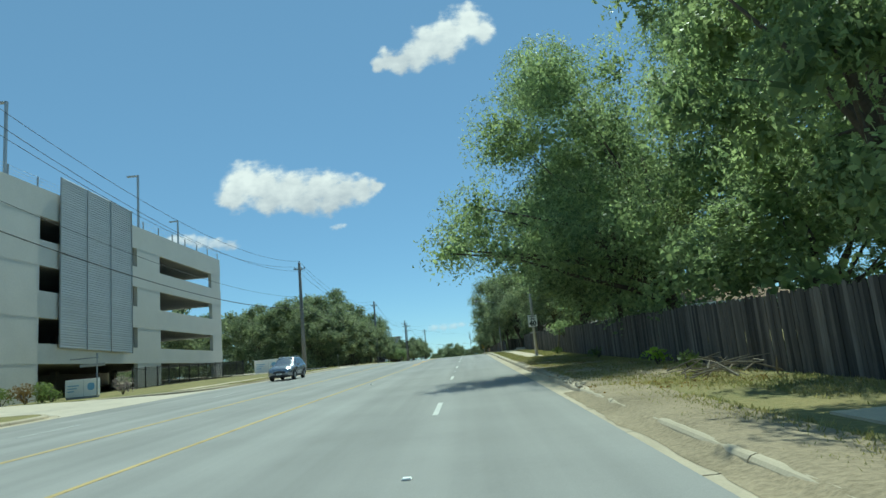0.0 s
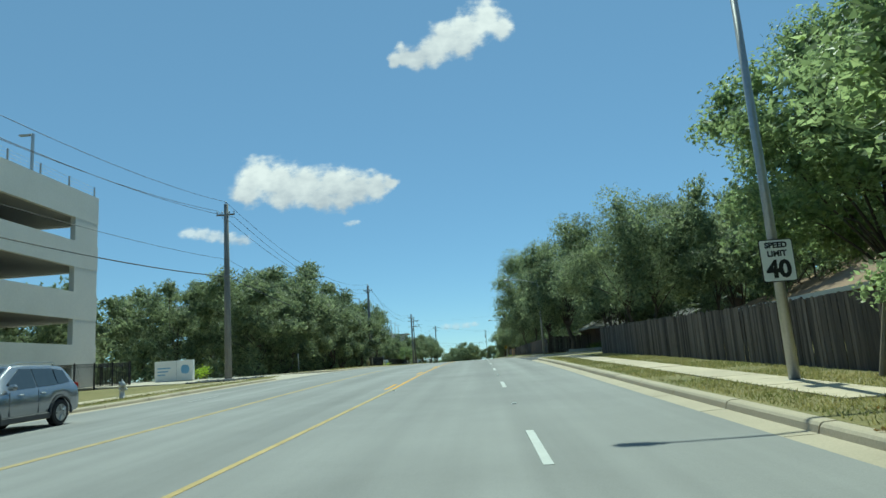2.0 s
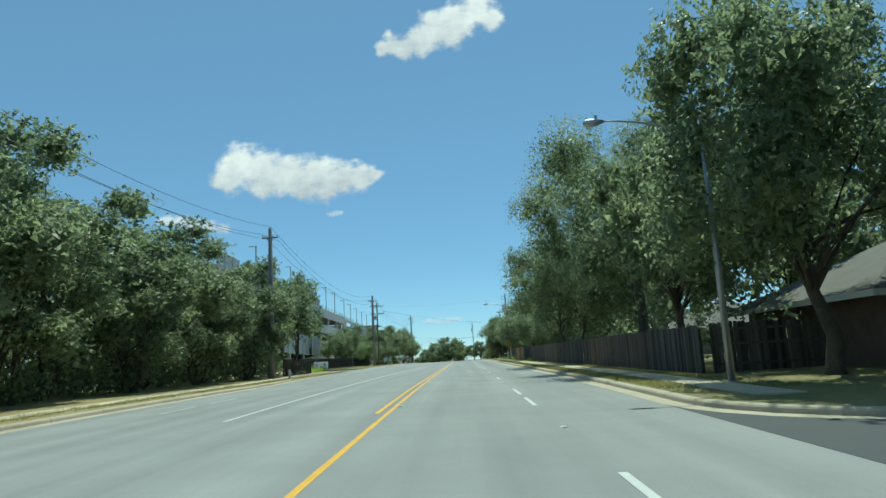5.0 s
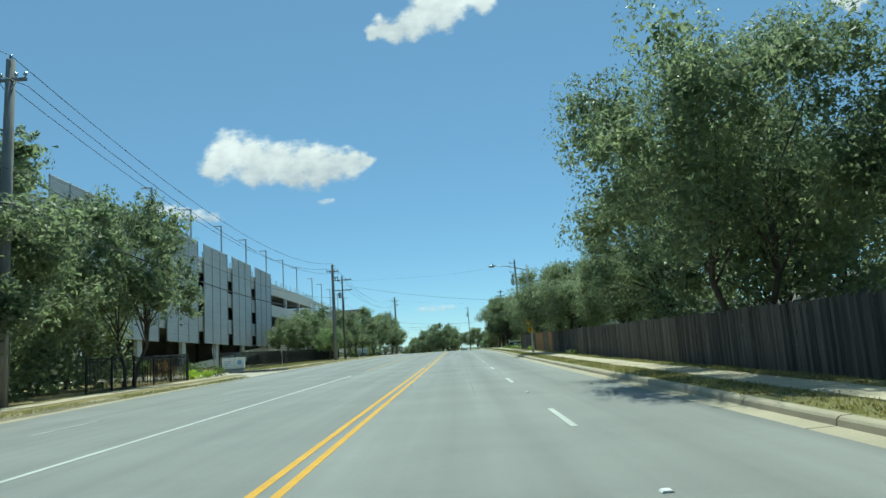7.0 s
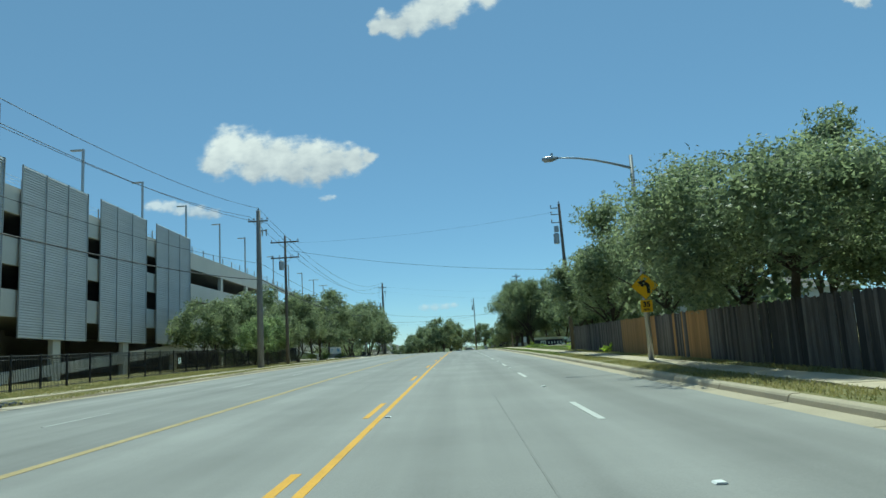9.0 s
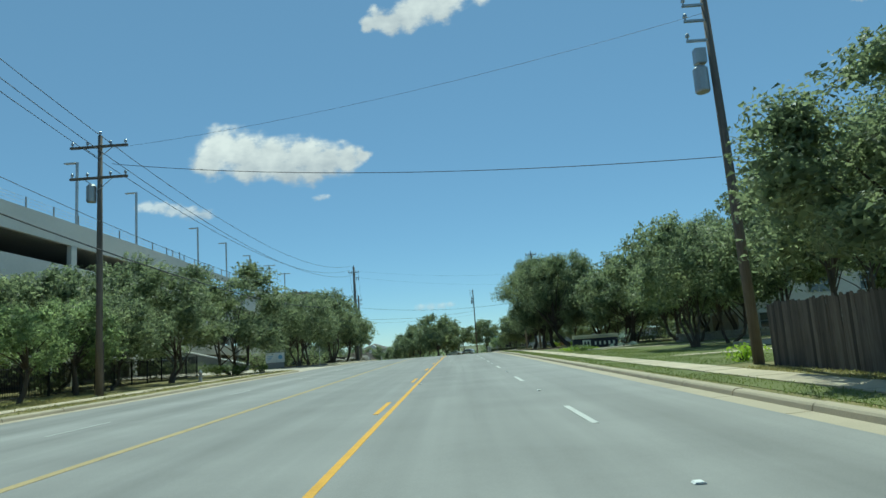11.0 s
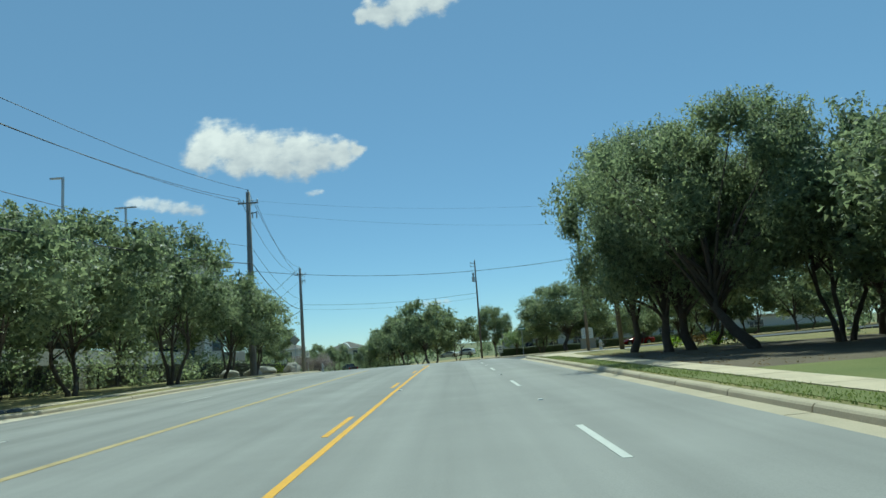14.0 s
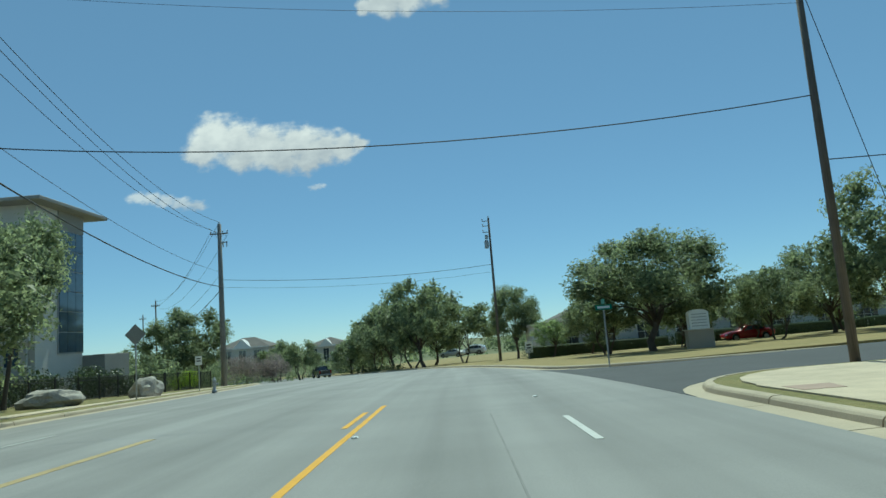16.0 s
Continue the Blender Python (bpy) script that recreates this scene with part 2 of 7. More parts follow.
M_RUST = leaf_mat("rusty_leaves", (0.10, 0.06, 0.02), (0.20, 0.13, 0.03), 0.4)
M_ROCK = mat("limestone_boulder", (0.42, 0.385, 0.33), 0.9, var=0.3, scale=1.5, fine=9, bump=0.6, stain=0.4, bdist=0.05)
M_RIVER = mat("river_rock", (0.40, 0.36, 0.30), 0.85, var=0.3, scale=4, fine=20, bump=0.3)
M_SLATE = mat("dark_gravel", (0.10, 0.105, 0.11), 0.9, var=0.3, scale=4, fine=20, bump=0.4)
M_SHINGLE = mat("roof_shingle", (0.30, 0.20, 0.13), 0.95, var=0.2, scale=1.0, fine=20, bump=0.4)
M_SHINGLE_GREY = mat("grey_shingle", (0.15, 0.138, 0.125), 0.95, var=0.2, scale=1.0, fine=20, bump=0.4)
M_BRICK = mat("brown_brick_wall", (0.16, 0.11, 0.085), 0.9, var=0.3, scale=2, fine=25, bump=0.3)
M_STUCCO = mat("pale_stucco", (0.55, 0.52, 0.46), 0.9, var=0.08, scale=0.8, fine=25, bump=0.15, stain=0.15)
M_STUCCO_TAN = mat("tan_stucco", (0.42, 0.36, 0.28), 0.9, var=0.08, scale=0.8, fine=25, bump=0.15, stain=0.15)
M_TRIM = mat("white_trim", (0.72, 0.71, 0.68), 0.7, var=0.05, bump=0.05)
M_GLASS = glass_mat("dark_window_glass")
M_CURTAIN = mat("curtain_wall_glass", (0.055, 0.085, 0.12), 0.05, 0.0, var=0.2, scale=0.3, fine=2, bump=0, spec=1.0)
M_NAVY = mat("navy_sign_panel", (0.018, 0.018, 0.045), 0.5, var=0.15, bump=0.02)
M_CREAM = mat("cream_sign_cap", (0.55, 0.50, 0.38), 0.7, var=0.08, bump=0.1)
M_BLUE = mat("pale_blue_mark", (0.22, 0.42, 0.62), 0.6, var=0.05, bump=0)
M_CARBLACK = mat("black_car_paint", (0.008, 0.009, 0.011), 0.12, 0.0, var=0.15, bump=0, spec=0.8)
M_CARSILVER = mat("silver_car_paint", (0.33, 0.345, 0.37), 0.25, 0.75, var=0.05, bump=0, spec=0.7)
M_CARRED = mat("red_car_paint", (0.30, 0.012, 0.02), 0.2, 0.0, var=0.05, bump=0, spec=0.8)
M_CARWHITE = mat("white_car_paint", (0.65, 0.66, 0.66), 0.2, 0.0, var=0.04, bump=0, spec=0.7)
M_RUBBER = mat("tyre_rubber", (0.018, 0.018, 0.018), 0.85, var=0.2, bump=0.1)
M_RIM = mat("alloy_rim", (0.40, 0.41, 0.42), 0.3, 0.9, var=0.1, bump=0)
M_LAMP_RED = mat("red_lens", (0.28, 0.01, 0.01), 0.2, var=0.05, bump=0)
M_LAMP_CLEAR = mat("clear_lens", (0.6, 0.62, 0.64), 0.1, 0.3, var=0.05, bump=0)
M_PLASTIC = mat("grey_plastic", (0.05, 0.05, 0.052), 0.6, var=0.15, bump=0.05)
M_HYDRANT = mat("silver_hydrant_paint", (0.42, 0.42, 0.41), 0.5, 0.4, var=0.15, fine=20, bump=0.1, stain=0.3)
M_DEADWOOD = mat("dead_branches", (0.23, 0.19, 0.14), 0.95, var=0.3, fine=25, bump=0.3)
M_PINKWALK = mat("red_paver_strip", (0.40, 0.29, 0.23), 0.9, var=0.15, fine=25, bump=0.2)


# ---- mesh helpers ----
def part(name, bm, material, parent=None, label="", smooth=False):
    me = bpy.data.meshes.new(name)
    bm.normal_update()
    bm.to_mesh(me)
    bm.free()
    me.materials.append(material)
    if smooth:
        me.polygons.foreach_set("use_smooth", [True] * len(me.polygons))
    ob = new(name, me)
    ob.parent = parent
    if label:
        ob["label"] = label
    return ob


def empty(name, m=None, label="", category="", group="", kind=""):
    e = new(name)
    e.empty_display_size = 0.2
    if m is not None:
        e.matrix_basis = m
    return tagged(e, label, category, group, kind)


def at(x, y, h=0.0, turn=0.0, scale=1.0):
    return Matrix.Translation((x, y, gz(x, y) + h)) @ Matrix.Rotation(radians(turn), 4, "Z") @ Matrix.Scale(scale, 4)


def on_road(u, s, h=0.0, turn=0.0):
    a = 0 if s <= S0 else (min(s, S1) - S0) / RAD
    return Matrix.Translation(P(u, s, h)) @ Matrix.Rotation(a + radians(turn), 4, "Z")


def box(bm, x0, y0, z0, x1, y1, z1, bevel=0.0):
    vs = [bm.verts.new(p) for p in ((x0, y0, z0), (x1, y0, z0), (x1, y1, z0), (x0, y1, z0), (x0, y0, z1), (x1, y0, z1), (x1, y1, z1), (x0, y1, z1))]
    fs = [bm.faces.new([vs[i] for i in q]) for q in ((3, 2, 1, 0), (4, 5, 6, 7), (0, 1, 5, 4), (1, 2, 6, 5), (2, 3, 7, 6), (3, 0, 4, 7))]
    if bevel:
        es = list({e for f in fs for e in f.edges})
        bmesh.ops.bevel(bm, geom=es, offset=bevel, segments=1, affect="EDGES", profile=0.5)
    return bm


def bx(*a, **k):
    return box(bmesh.new(), *a, **k)


def tube(bm, pts, radii, n=8, cap=True):
    """A tapered tube along points."""
    rings = []
    pts = [Vector(p) for p in pts]
    for i, p in enumerate(pts):
        d = (pts[min(i + 1, len(pts) - 1)] - pts[max(i - 1, 0)]).normalized()
        a = d.cross(Vector((0, 0, 1)) if abs(d.z) < 0.9 else Vector((1, 0, 0))).normalized()
        b = d.cross(a)
        r = radii[i] if hasattr(radii, "__len__") else radii
        rings.append([bm.verts.new(p + (a * math.cos(t) + b * math.sin(t)) * r) for t in (2 * math.pi * k / n for k in range(n))])
    for r0, r1 in zip(rings, rings[1:]):
        for k in range(n):
            bm.faces.new((r0[k], r0[(k + 1) % n], r1[(k + 1) % n], r1[k]))
    if cap:
        bm.faces.new(rings[0][::-1])
        bm.faces.new(rings[-1])
    return bm


def tb(pts, radii, n=8):
    return tube(bmesh.new(), pts, radii, n)


def prism(bm, outline, y0, y1):
    """An outline in x and z, drawn out along y."""
    a = [bm.verts.new((x, y0, z)) for x, z in outline]
    b = [bm.verts.new((x, y1, z)) for x, z in outline]
    n = len(outline)
    bm.faces.new(a)
    bm.faces.new(b[::-1])
    for i in range(n):
        bm.faces.new((a[i], b[i], b[(i + 1) % n], a[(i + 1) % n]))
    bmesh.ops.recalc_face_normals(bm, faces=bm.faces)
    return bm


def slab(name, outline, top, thick, material, label="", parent=None, kind="structure", step=3.0):
    """A sheet with an outline in u and s that follows the road's profile, top metres above it."""
    bm = bmesh.new()
    f = bm.faces.new([bm.verts.new((u, s, 0)) for u, s in outline])
    ss = [s for u, s in outline]
    k = math.floor(min(ss) / step) * step + step
    while k < max(ss) - 0.01:
        bmesh.ops.bisect_plane(bm, geom=bm.verts[:] + bm.edges[:] + bm.faces[:], plane_co=(0, k + 0.013, 0), plane_no=(0, 1, 0))
        k += step
    us = [u for u, s in outline]
    if max(us) - min(us) > 9:
        k = math.floor(min(us) / 8) * 8 + 8
        while k < max(us):
            bmesh.ops.bisect_plane(bm, geom=bm.verts[:] + bm.edges[:] + bm.faces[:], plane_co=(k + 0.017, 0, 0), plane_no=(1, 0, 0))
            k += 8
    bmesh.ops.triangulate(bm, faces=bm.faces[:])
    bmesh.ops.recalc_face_normals(bm, faces=bm.faces[:])
    if bm.faces[:] and sum(f.normal.z for f in bm.faces) < 0:
        bmesh.ops.reverse_faces(bm, faces=bm.faces[:])
    edge = [e for e in bm.edges if len(e.link_faces) == 1]
    ret = bmesh.ops.extrude_edge_only(bm, edges=edge)
    low = {v for v in ret["geom"] if isinstance(v, bmesh.types.BMVert)}
    for v in bm.verts:
        h = top(v.co.x, v.co.y) if callable(top) else top
        v.co = P(v.co.x, v.co.y, h - (thick if v in low else 0))
    bmesh.ops.recalc_face_normals(bm, faces=bm.faces[:])
    ob = part(name, bm, material, parent, "" if parent is None else label)
    if parent is None:
        tagged(ob, label, kind=kind)
    return ob


def sweep(name, path, profile, material, label="", parent=None, side=1, step=3.0):
    """A profile (offset outwards, height) swept along a path in u and s."""
    pts = [Vector((*path[0], 0))]
    for (a, b), (c, d) in zip(path, path[1:]):
        n = max(1, int(math.hypot(c - a, d - b) / step))
        pts += [Vector((a + (c - a) * i / n, b + (d - b) * i / n, 0)) for i in range(1, n + 1)]
    bm = bmesh.new()
    rings = []
    for i, p in enumerate(pts):
        d = (pts[min(i + 1, len(pts) - 1)] - pts[max(i - 1, 0)]).normalized()
        nrm = Vector((d.y, -d.x, 0)) * side
        rings.append([bm.verts.new(P(p.x + nrm.x * o, p.y + nrm.y * o, h)) for o, h in profile])
    for r0, r1 in zip(rings, rings[1:]):
        for k in range(len(profile) - 1):
            bm.faces.new((r0[k], r0[k + 1], r1[k + 1], r1[k]))
    for r in (rings[0], rings[-1]):
        bm.faces.new(r)
    bmesh.ops.recalc_face_normals(bm, faces=bm.faces[:])
    ob = part(name, bm, material, parent)
    if parent is None:
        tagged(ob, label, kind="structure")
    elif label:
        ob["label"] = label
    return ob


def arc(cu, cs, r, a0, a1, n=8):
    return [(cu + r * math.cos(radians(a0 + (a1 - a0) * i / n)), cs + r * math.sin(radians(a0 + (a1 - a0) * i / n))) for i in range(n + 1)]


def words(text, size, material, parent, m, name="lettering", label="", depth=0.004, bold=0.0, width=1.0):
    """Raised lettering in the built-in font, as a mesh."""
    cu = bpy.data.curves.new(name, "FONT")
    cu.body, cu.size, cu.align_x, cu.align_y, cu.extrude, cu.offset = text, size, "CENTER", "CENTER", depth, bold
    cu.resolution_u = 3
    tmp = bpy.data.objects.new(name, cu)
    scene.collection.objects.link(tmp)
    me = bpy.data.meshes.new_from_object(tmp.evaluated_get(bpy.context.evaluated_depsgraph_get()))
    bpy.data.objects.remove(tmp)
    me.materials.clear()
    me.materials.append(material)
    ob = new(name, me)
    ob.parent = parent
    ob.matrix_basis = m @ Matrix.Diagonal((width, 1, 1, 1))
    if label:
        ob["label"] = label
    return ob


FACE = Matrix.Rotation(radians(90), 4, "X")   # text that stands up and faces -y

# ================= the large structure =================
# ground: one sheet to the horizon, a little below the roads and lawns
bm = bmesh.new()
gs = [-290, -150, -60, -20] + list(range(0, 500, 12)) + [520, 560, 620, 700, 820, 1000, 1300, 1800, 2500]
gu = [-2500, -1200, -500, -170, -90, -60, -40, -25, -15, 0, 8, 15, 25, 40, 60, 90, 170, 500, 1200, 2500]
rows = []
for y in gs:
    rows.append([bm.verts.new((x, y, gz(max(min(x, 90), -90), y) - 0.30)) for x in gu])
for a, b in zip(rows, rows[1:]):
    for k in range(len(gu) - 1):
        bm.faces.new((a[k], a[k + 1], b[k + 1], b[k]))
tagged(part("ground", bm, M_EARTH, smooth=True), "dry grassy open ground reaching the horizon", kind="structure")

KR, KLA, KLB = 4.7, -14.0, -14.0          # edges of the asphalt
# road
slab("road", [(KR, -80), (KR, 470), (KLB, 470), (KLA, -80)], 0.0, 0.2, M_ASPHALT, "sun-bleached grey asphalt road with wheel tracks")

KERB = [(0.0, -0.1), (0.0, 0.0), (0.42, 0.012), (0.44, 0.10), (0.47, 0.135), (0.51, 0.15), (0.66, 0.155), (0.68, 0.10), (0.68, -0.1)]
BACK = 0.67


def kerb_run(name, path, side, label):
    """Gutter pan and kerb in cast lengths of about three metres, with open joints."""
    top = empty(name, None, label, kind="structure")
    pts = [Vector((*p, 0)) for p in path]
    run, cur, left = [], [path[0]], 3.0
    for a, b in zip(pts, pts[1:]):
        d = (b - a).length
        pos = 0.0
        while d - pos > left:
            pos += left
            q = a.lerp(b, pos / d)
            cur.append((q.x, q.y))
            run.append(cur)
            cur, left = [(q.x, q.y)], 3.0
        left -= d - pos
        cur.append((b.x, b.y))
    if len(cur) > 1:
        run.append(cur)
    for piece in run:
        a, b = Vector(piece[0]), Vector(piece[-1])
        if (b - a).length < 0.2:
            continue
        piece = [tuple(a + (Vector(piece[1]) - a) * 0.006)] + piece[1:-1] + [tuple(b + (Vector(piece[-2]) - b) * 0.006)]
        j = random.uniform(-0.006, 0.006)
        sweep("kerb_stone", piece, [(o, h + (j if h > 0.05 else 0)) for o, h in KERB], M_GUTTER, parent=top, side=side, step=1.5)
    return top


def bays(a, b, w):
    n = max(1, round((b - a) / w))
    return [(a + (b - a) * i / n, a + (b - a) * (i + 1) / n) for i in range(n)]


# right side lawns (near, then between the two side streets, then beyond the second)
LH = 0.15
RB = KR + BACK
R_A = [(RB, -80)] + [(RB, 81.6)] + arc(RB + 5, 81.6, 5, 180, 90, 8)[1:] + [(60, 86.6), (60, -80)]
R_B = [(60, 97.5), (RB + 5, 97.5)] + arc(RB + 5, 102.5, 5, 270, 180, 8)[1:] + [(RB, 292.2)] + arc(RB + 4, 292.2, 4, 180, 90, 8)[1:] + [(75, 296.2)]
R_C = [(75, 307.5), (RB + 5, 307.5)] + arc(RB + 5, 312.5, 5, 270, 180, 8)[1:] + [(RB, 470), (75, 470)]


def bank(u, s):
    """The ground rises gently away from the right kerb."""
    return LH + 0.015 * max(0, u - 8) * (1 if s < 214 else .4)


slab("verge_1", R_A, bank, 0.5, M_GRASS, "dry grass verge beside the kerb")
slab("verge_2", [(60, 97.5)] + R_B[1:-1] + [(75, 296.2)], bank, 0.5, M_GRASS, "patchy grass verge and lawn beside the kerb")
slab("verge_3", R_C, lambda u, s: LH + 0.012 * max(0, u - 8), 0.5, M_DRY, "dry yellowed lawn beyond the side street")
kerb_run("kerb_1", [(KR, -80), (KR, 81.6)] + arc(KR + 5.67, 81.6, 5.67, 180, 90, 8)[1:] + [(45, 87.27)], 1, "stained tan concrete kerb and gutter")
kerb_run("kerb_2", [(45, 96.83), (KR + 5.67, 96.83)] + arc(KR + 5.67, 102.5, 5.67, 270, 180, 8)[1:] + [(KR, 292.2)] + arc(KR + 4.67, 292.2, 4.67, 180, 90, 8)[1:] + [(45, 296.87)], 1, "stained tan concrete kerb and gutter")
kerb_run("kerb_3", [(45, 306.83), (KR + 5.67, 306.83)] + arc(KR + 5.67, 312.5, 5.67, 270, 180, 8)[1:] + [(KR, 440)], 1, "stained tan concrete kerb and gutter")
slab("side_street_1", [(KR + 0.01, 81.6)] + arc(KR + 5.67, 81.6, 5.67, 180, 90, 8)[1:] + [(60, 87.27), (60, 96.83), (KR + 5.67, 96.83)] + arc(KR + 5.67, 102.5, 5.67, 270, 180, 8)[1:], lambda u, s: 0.004 + 0.012 * max(0, u - 6), 0.2, M_ASPHALT_DARK, "dark asphalt side street")
slab("side_street_2", [(KR + 0.01, 292.2)] + arc(KR + 4.67, 292.2, 4.67, 180, 90, 8)[1:] + [(75, 296.87), (75, 306.83), (KR + 5.67, 306.83)] + arc(KR + 5.67, 312.5, 5.67, 270, 180, 8)[1:], lambda u, s: 0.004 + 0.015 * max(0, u - 6), 0.2, M_ASPHALT_DARK, "freshly paved dark asphalt side street")

M_DUST = mat("dusty_soil", (0.40, 0.32, 0.21), 0.95, scale=0.7, fine=14, bump=0.7, col2=(0.17, 0.135, 0.08), bdist=0.05)
slab("verge_soil", [(RB - .03, -30), (RB - .03, 40), (9.3, 44), (9.3, 19), (6.5, 16), (6.2, -30)], LH + .012, .1, M_DUST, "dusty bare soil with thin dry grass under the trees")


def sand_drift(u0, u1, s0, s1, seed):
    """Sand and grit washed over a kerb: an uneven skin that hides most of it."""
    bm = bmesh.new()
    rows = []
    n = int((s1 - s0) / .25)
    for k in range(n + 1):
        v = s0 + (s1 - s0) * k / n
        fade = min(1, k / 6, (n - k) / 6)
        wob = .08 + noise.noise(Vector((v * .5, seed, 0))) * .12 + noise.noise(Vector((v * 2.2, seed, 4))) * .05
        ring = []
        for a, h in ((0, .008), (.08, .03), (.17, .06), (.26, .15), (.34, .19), (.5, .2), (.8, .19), (1.0, .14)):
            u = u0 + (u1 - u0) * a + wob * (1 - a)
            bump = noise.noise(Vector((u * 5, v * 3, seed))) * .022
            ring.append(bm.verts.new(P(u, v, h * (.35 + .65 * fade) + bump * min(1, h * 9))))
        rows.append(ring)
    for p, q in zip(rows, rows[1:]):
        for k in range(len(p) - 1):
            bm.faces.new((p[k], p[k + 1], q[k + 1], q[k]))
    return tagged(part("sand_drift", bm, M_DUST, smooth=True), "pale sand and grit washed over the kerb", kind="stuff")


sand_drift(KR + .03, 6.3, -12, 17, 3.0)

# left side lawns between the driveways
DRIVES = [(28.5, 41.5), (81.0, 95.5), (172.0, 180.5), (252.0, 264.5)]


def left_lawn(a, b, KL, r=3.0):
    o = []
    LB = KL - BACK
    o += [(-75, a), (LB - r, a)] + arc(LB - r, a + r, r, 270, 360, 6)[1:]
    o += arc(LB - r, b - r, r, 0, 90, 6) + [(-75, b)]
    return o


edges = [-80] + [v for d in DRIVES for v in d] + [470]
for i in range(0, len(edges), 2):
    a, b = edges[i], edges[i + 1]
    KL = KLA if b < 172 else KLB
    slab(f"verge_{4 + i // 2}", left_lawn(a, b, KL), LH, 0.5, M_GRASS if i != 4 else M_DRY, "dry grass verge beside the kerb")
    r = 3.0 + BACK
    kerb_run(f"kerb_{4 + i // 2}", [(KL - r - 4, a + 0.33 - 1)] + arc(KL - r, a + r - 0.67, r, 270, 360, 6) + arc(KL - r, b - r + 0.67, r, 0, 90, 6) + [(KL - r - 4, b + 0.67)], -1, "stained tan concrete kerb and gutter")
for i, (a, b) in enumerate(DRIVES):
    KL = KLA if b < 180 else KLB
    slab(f"driveway_{i + 1}", [(KL - 0.01, a - 3.6)] + arc(KL - 3.67, a - 2.99, 3.67, 0, 90, 6)[1:] + [(-60, a + 0.67), (-60, b - 0.67)] + arc(KL - 3.67, b + 2.99, 3.67, 270, 360, 6), lambda u, s: 0.006 + 0.02 * max(0, -u - 15), 0.2, M_CONC, "pale concrete driveway apron")

# sidewalks, cast in bays
def walk_run(name, u0, u1, a, b, label, h=LH + 0.03):
    top = empty(name, None, label, kind="structure")
    for s0, s1 in bays(a, b, 1.5):
        slab("sidewalk_slab", [(u1, s0 + 0.008), (u1, s1 - 0.008), (u0, s1 - 0.008), (u0, s0 + 0.008)], h + random.uniform(-0.006, 0.006), 0.12, M_WALK, parent=top, step=30)
    return top


walk_run("sidewalk_7", 7.0, 8.2, -3, 9, "cracked dirty concrete sidewalk")
walk_run("sidewalk_1", 6.55, 7.75, 45, 82, "cracked pale concrete sidewalk")
walk_run("sidewalk_2", 6.55, 7.75, 102, 291, "pale concrete sidewalk")
walk_run("sidewalk_3", -17.0, -15.8, 43, 80, "pale concrete sidewalk")
walk_run("sidewalk_4", -17.0, -15.8, 97, 170, "pale concrete sidewalk")
walk_run("sidewalk_5", -17.0, -15.8, 182, 250, "pale concrete sidewalk")
walk_run("sidewalk_6", -17.0, -15.8, 266, 345, "pale concrete sidewalk")

# road markings
def stripe(name, u0, u1, a, b, material, label, h=0.005):
    return slab(name, [(u1, a), (u1, b), (u0, b), (u0, a)], h, 0.004, material, label, step=4)


YR, YL, WR, WL = -2.02, -6.32, 1.81, -9.85
slab("yellow_line_1", [(-2.79, -60), (-2.79, 5), (YR + .06, 58), (YR - .06, 58), (-2.91, 5), (-2.91, -60)], 0.005, 0.004, M_YWORN, "worn yellow centre line")
stripe("yellow_line_6", YR - .06, YR + .06, 58.02, 104, M_YLINE, "solid yellow centre line")
stripe("yellow_line_2", YR - .06, YR + .06, 104, 296, M_YLINE, "solid yellow centre line")
stripe("yellow_line_3", YR - .36, YR - .24, 104, 166, M_YLINE, "second solid yellow centre line")
stripe("yellow_line_4", YL - .1, YL + .1, -60, 84, M_YFADED, "worn yellow turn lane line")
stripe("yellow_line_5", YL - .1, YL + .1, 166, 292, M_YFADED, "worn yellow turn lane line")
stripe("white_line_1", YL - .05, YL + .07, 104, 160, M_WLINE, "solid white turn pocket line")
for a in [58.05, 70.05, 82.05] + [171.3 + 12 * k for k in range(11)]:
    if a < 296:
        stripe("yellow_dash", YR - .34, YR - .22, a, a + 3.05, M_YLINE, "broken yellow turn lane line")
DASHES = [14.5 + 13.85 * k for k in range(-4, 3)] + [55.1, 67.9, 79.4, 91.8, 104] + [120.5 + 12.19 * k for k in range(-1, 6)] + [191.4 + 12.05 * k for k in range(0, 9)]
for a in DASHES:
    if a < 292:
        d = stripe("white_dash", WR - .06, WR + .06, a, a + 2.9, M_WLINE, "broken white lane line")
        if not 83 < a < 100:
            stripe("white_dash", WL - .06, WL + .06, a + 4, a + 6.9, M_WFADED, "broken white lane line")
stripe("crack_seal", 0.36, 0.385, 140, 175, M_SEAL, "dark sealed crack along the lane")
stripe("crack_seal", -0.14, -0.115, 205, 236, M_SEAL, "dark sealed crack along the lane")
stripe("crack_seal", 0.51, 0.535, 262, 292, M_SEAL, "dark sealed crack along the lane")


def marker(u, s):
    """A raised reflective road stud."""
    e = empty("road_stud", on_road(u, s, 0.004), "white ceramic raised road stud on asphalt", "road stud", "road studs along the lane lines")
    bm = bmesh.new()
    prism(bm, [(-.06, 0), (.06, 0), (.04, .018), (-.04, .018)], -.055, .055)
    part("stud_body", bm, M_WHITE, e)
    return e


for k, a in enumerate(DASHES):
    marker(WR, a + 7.4)
    if k % 2 and not 80 < a < 100:
        marker(YR + .16, a + 2)


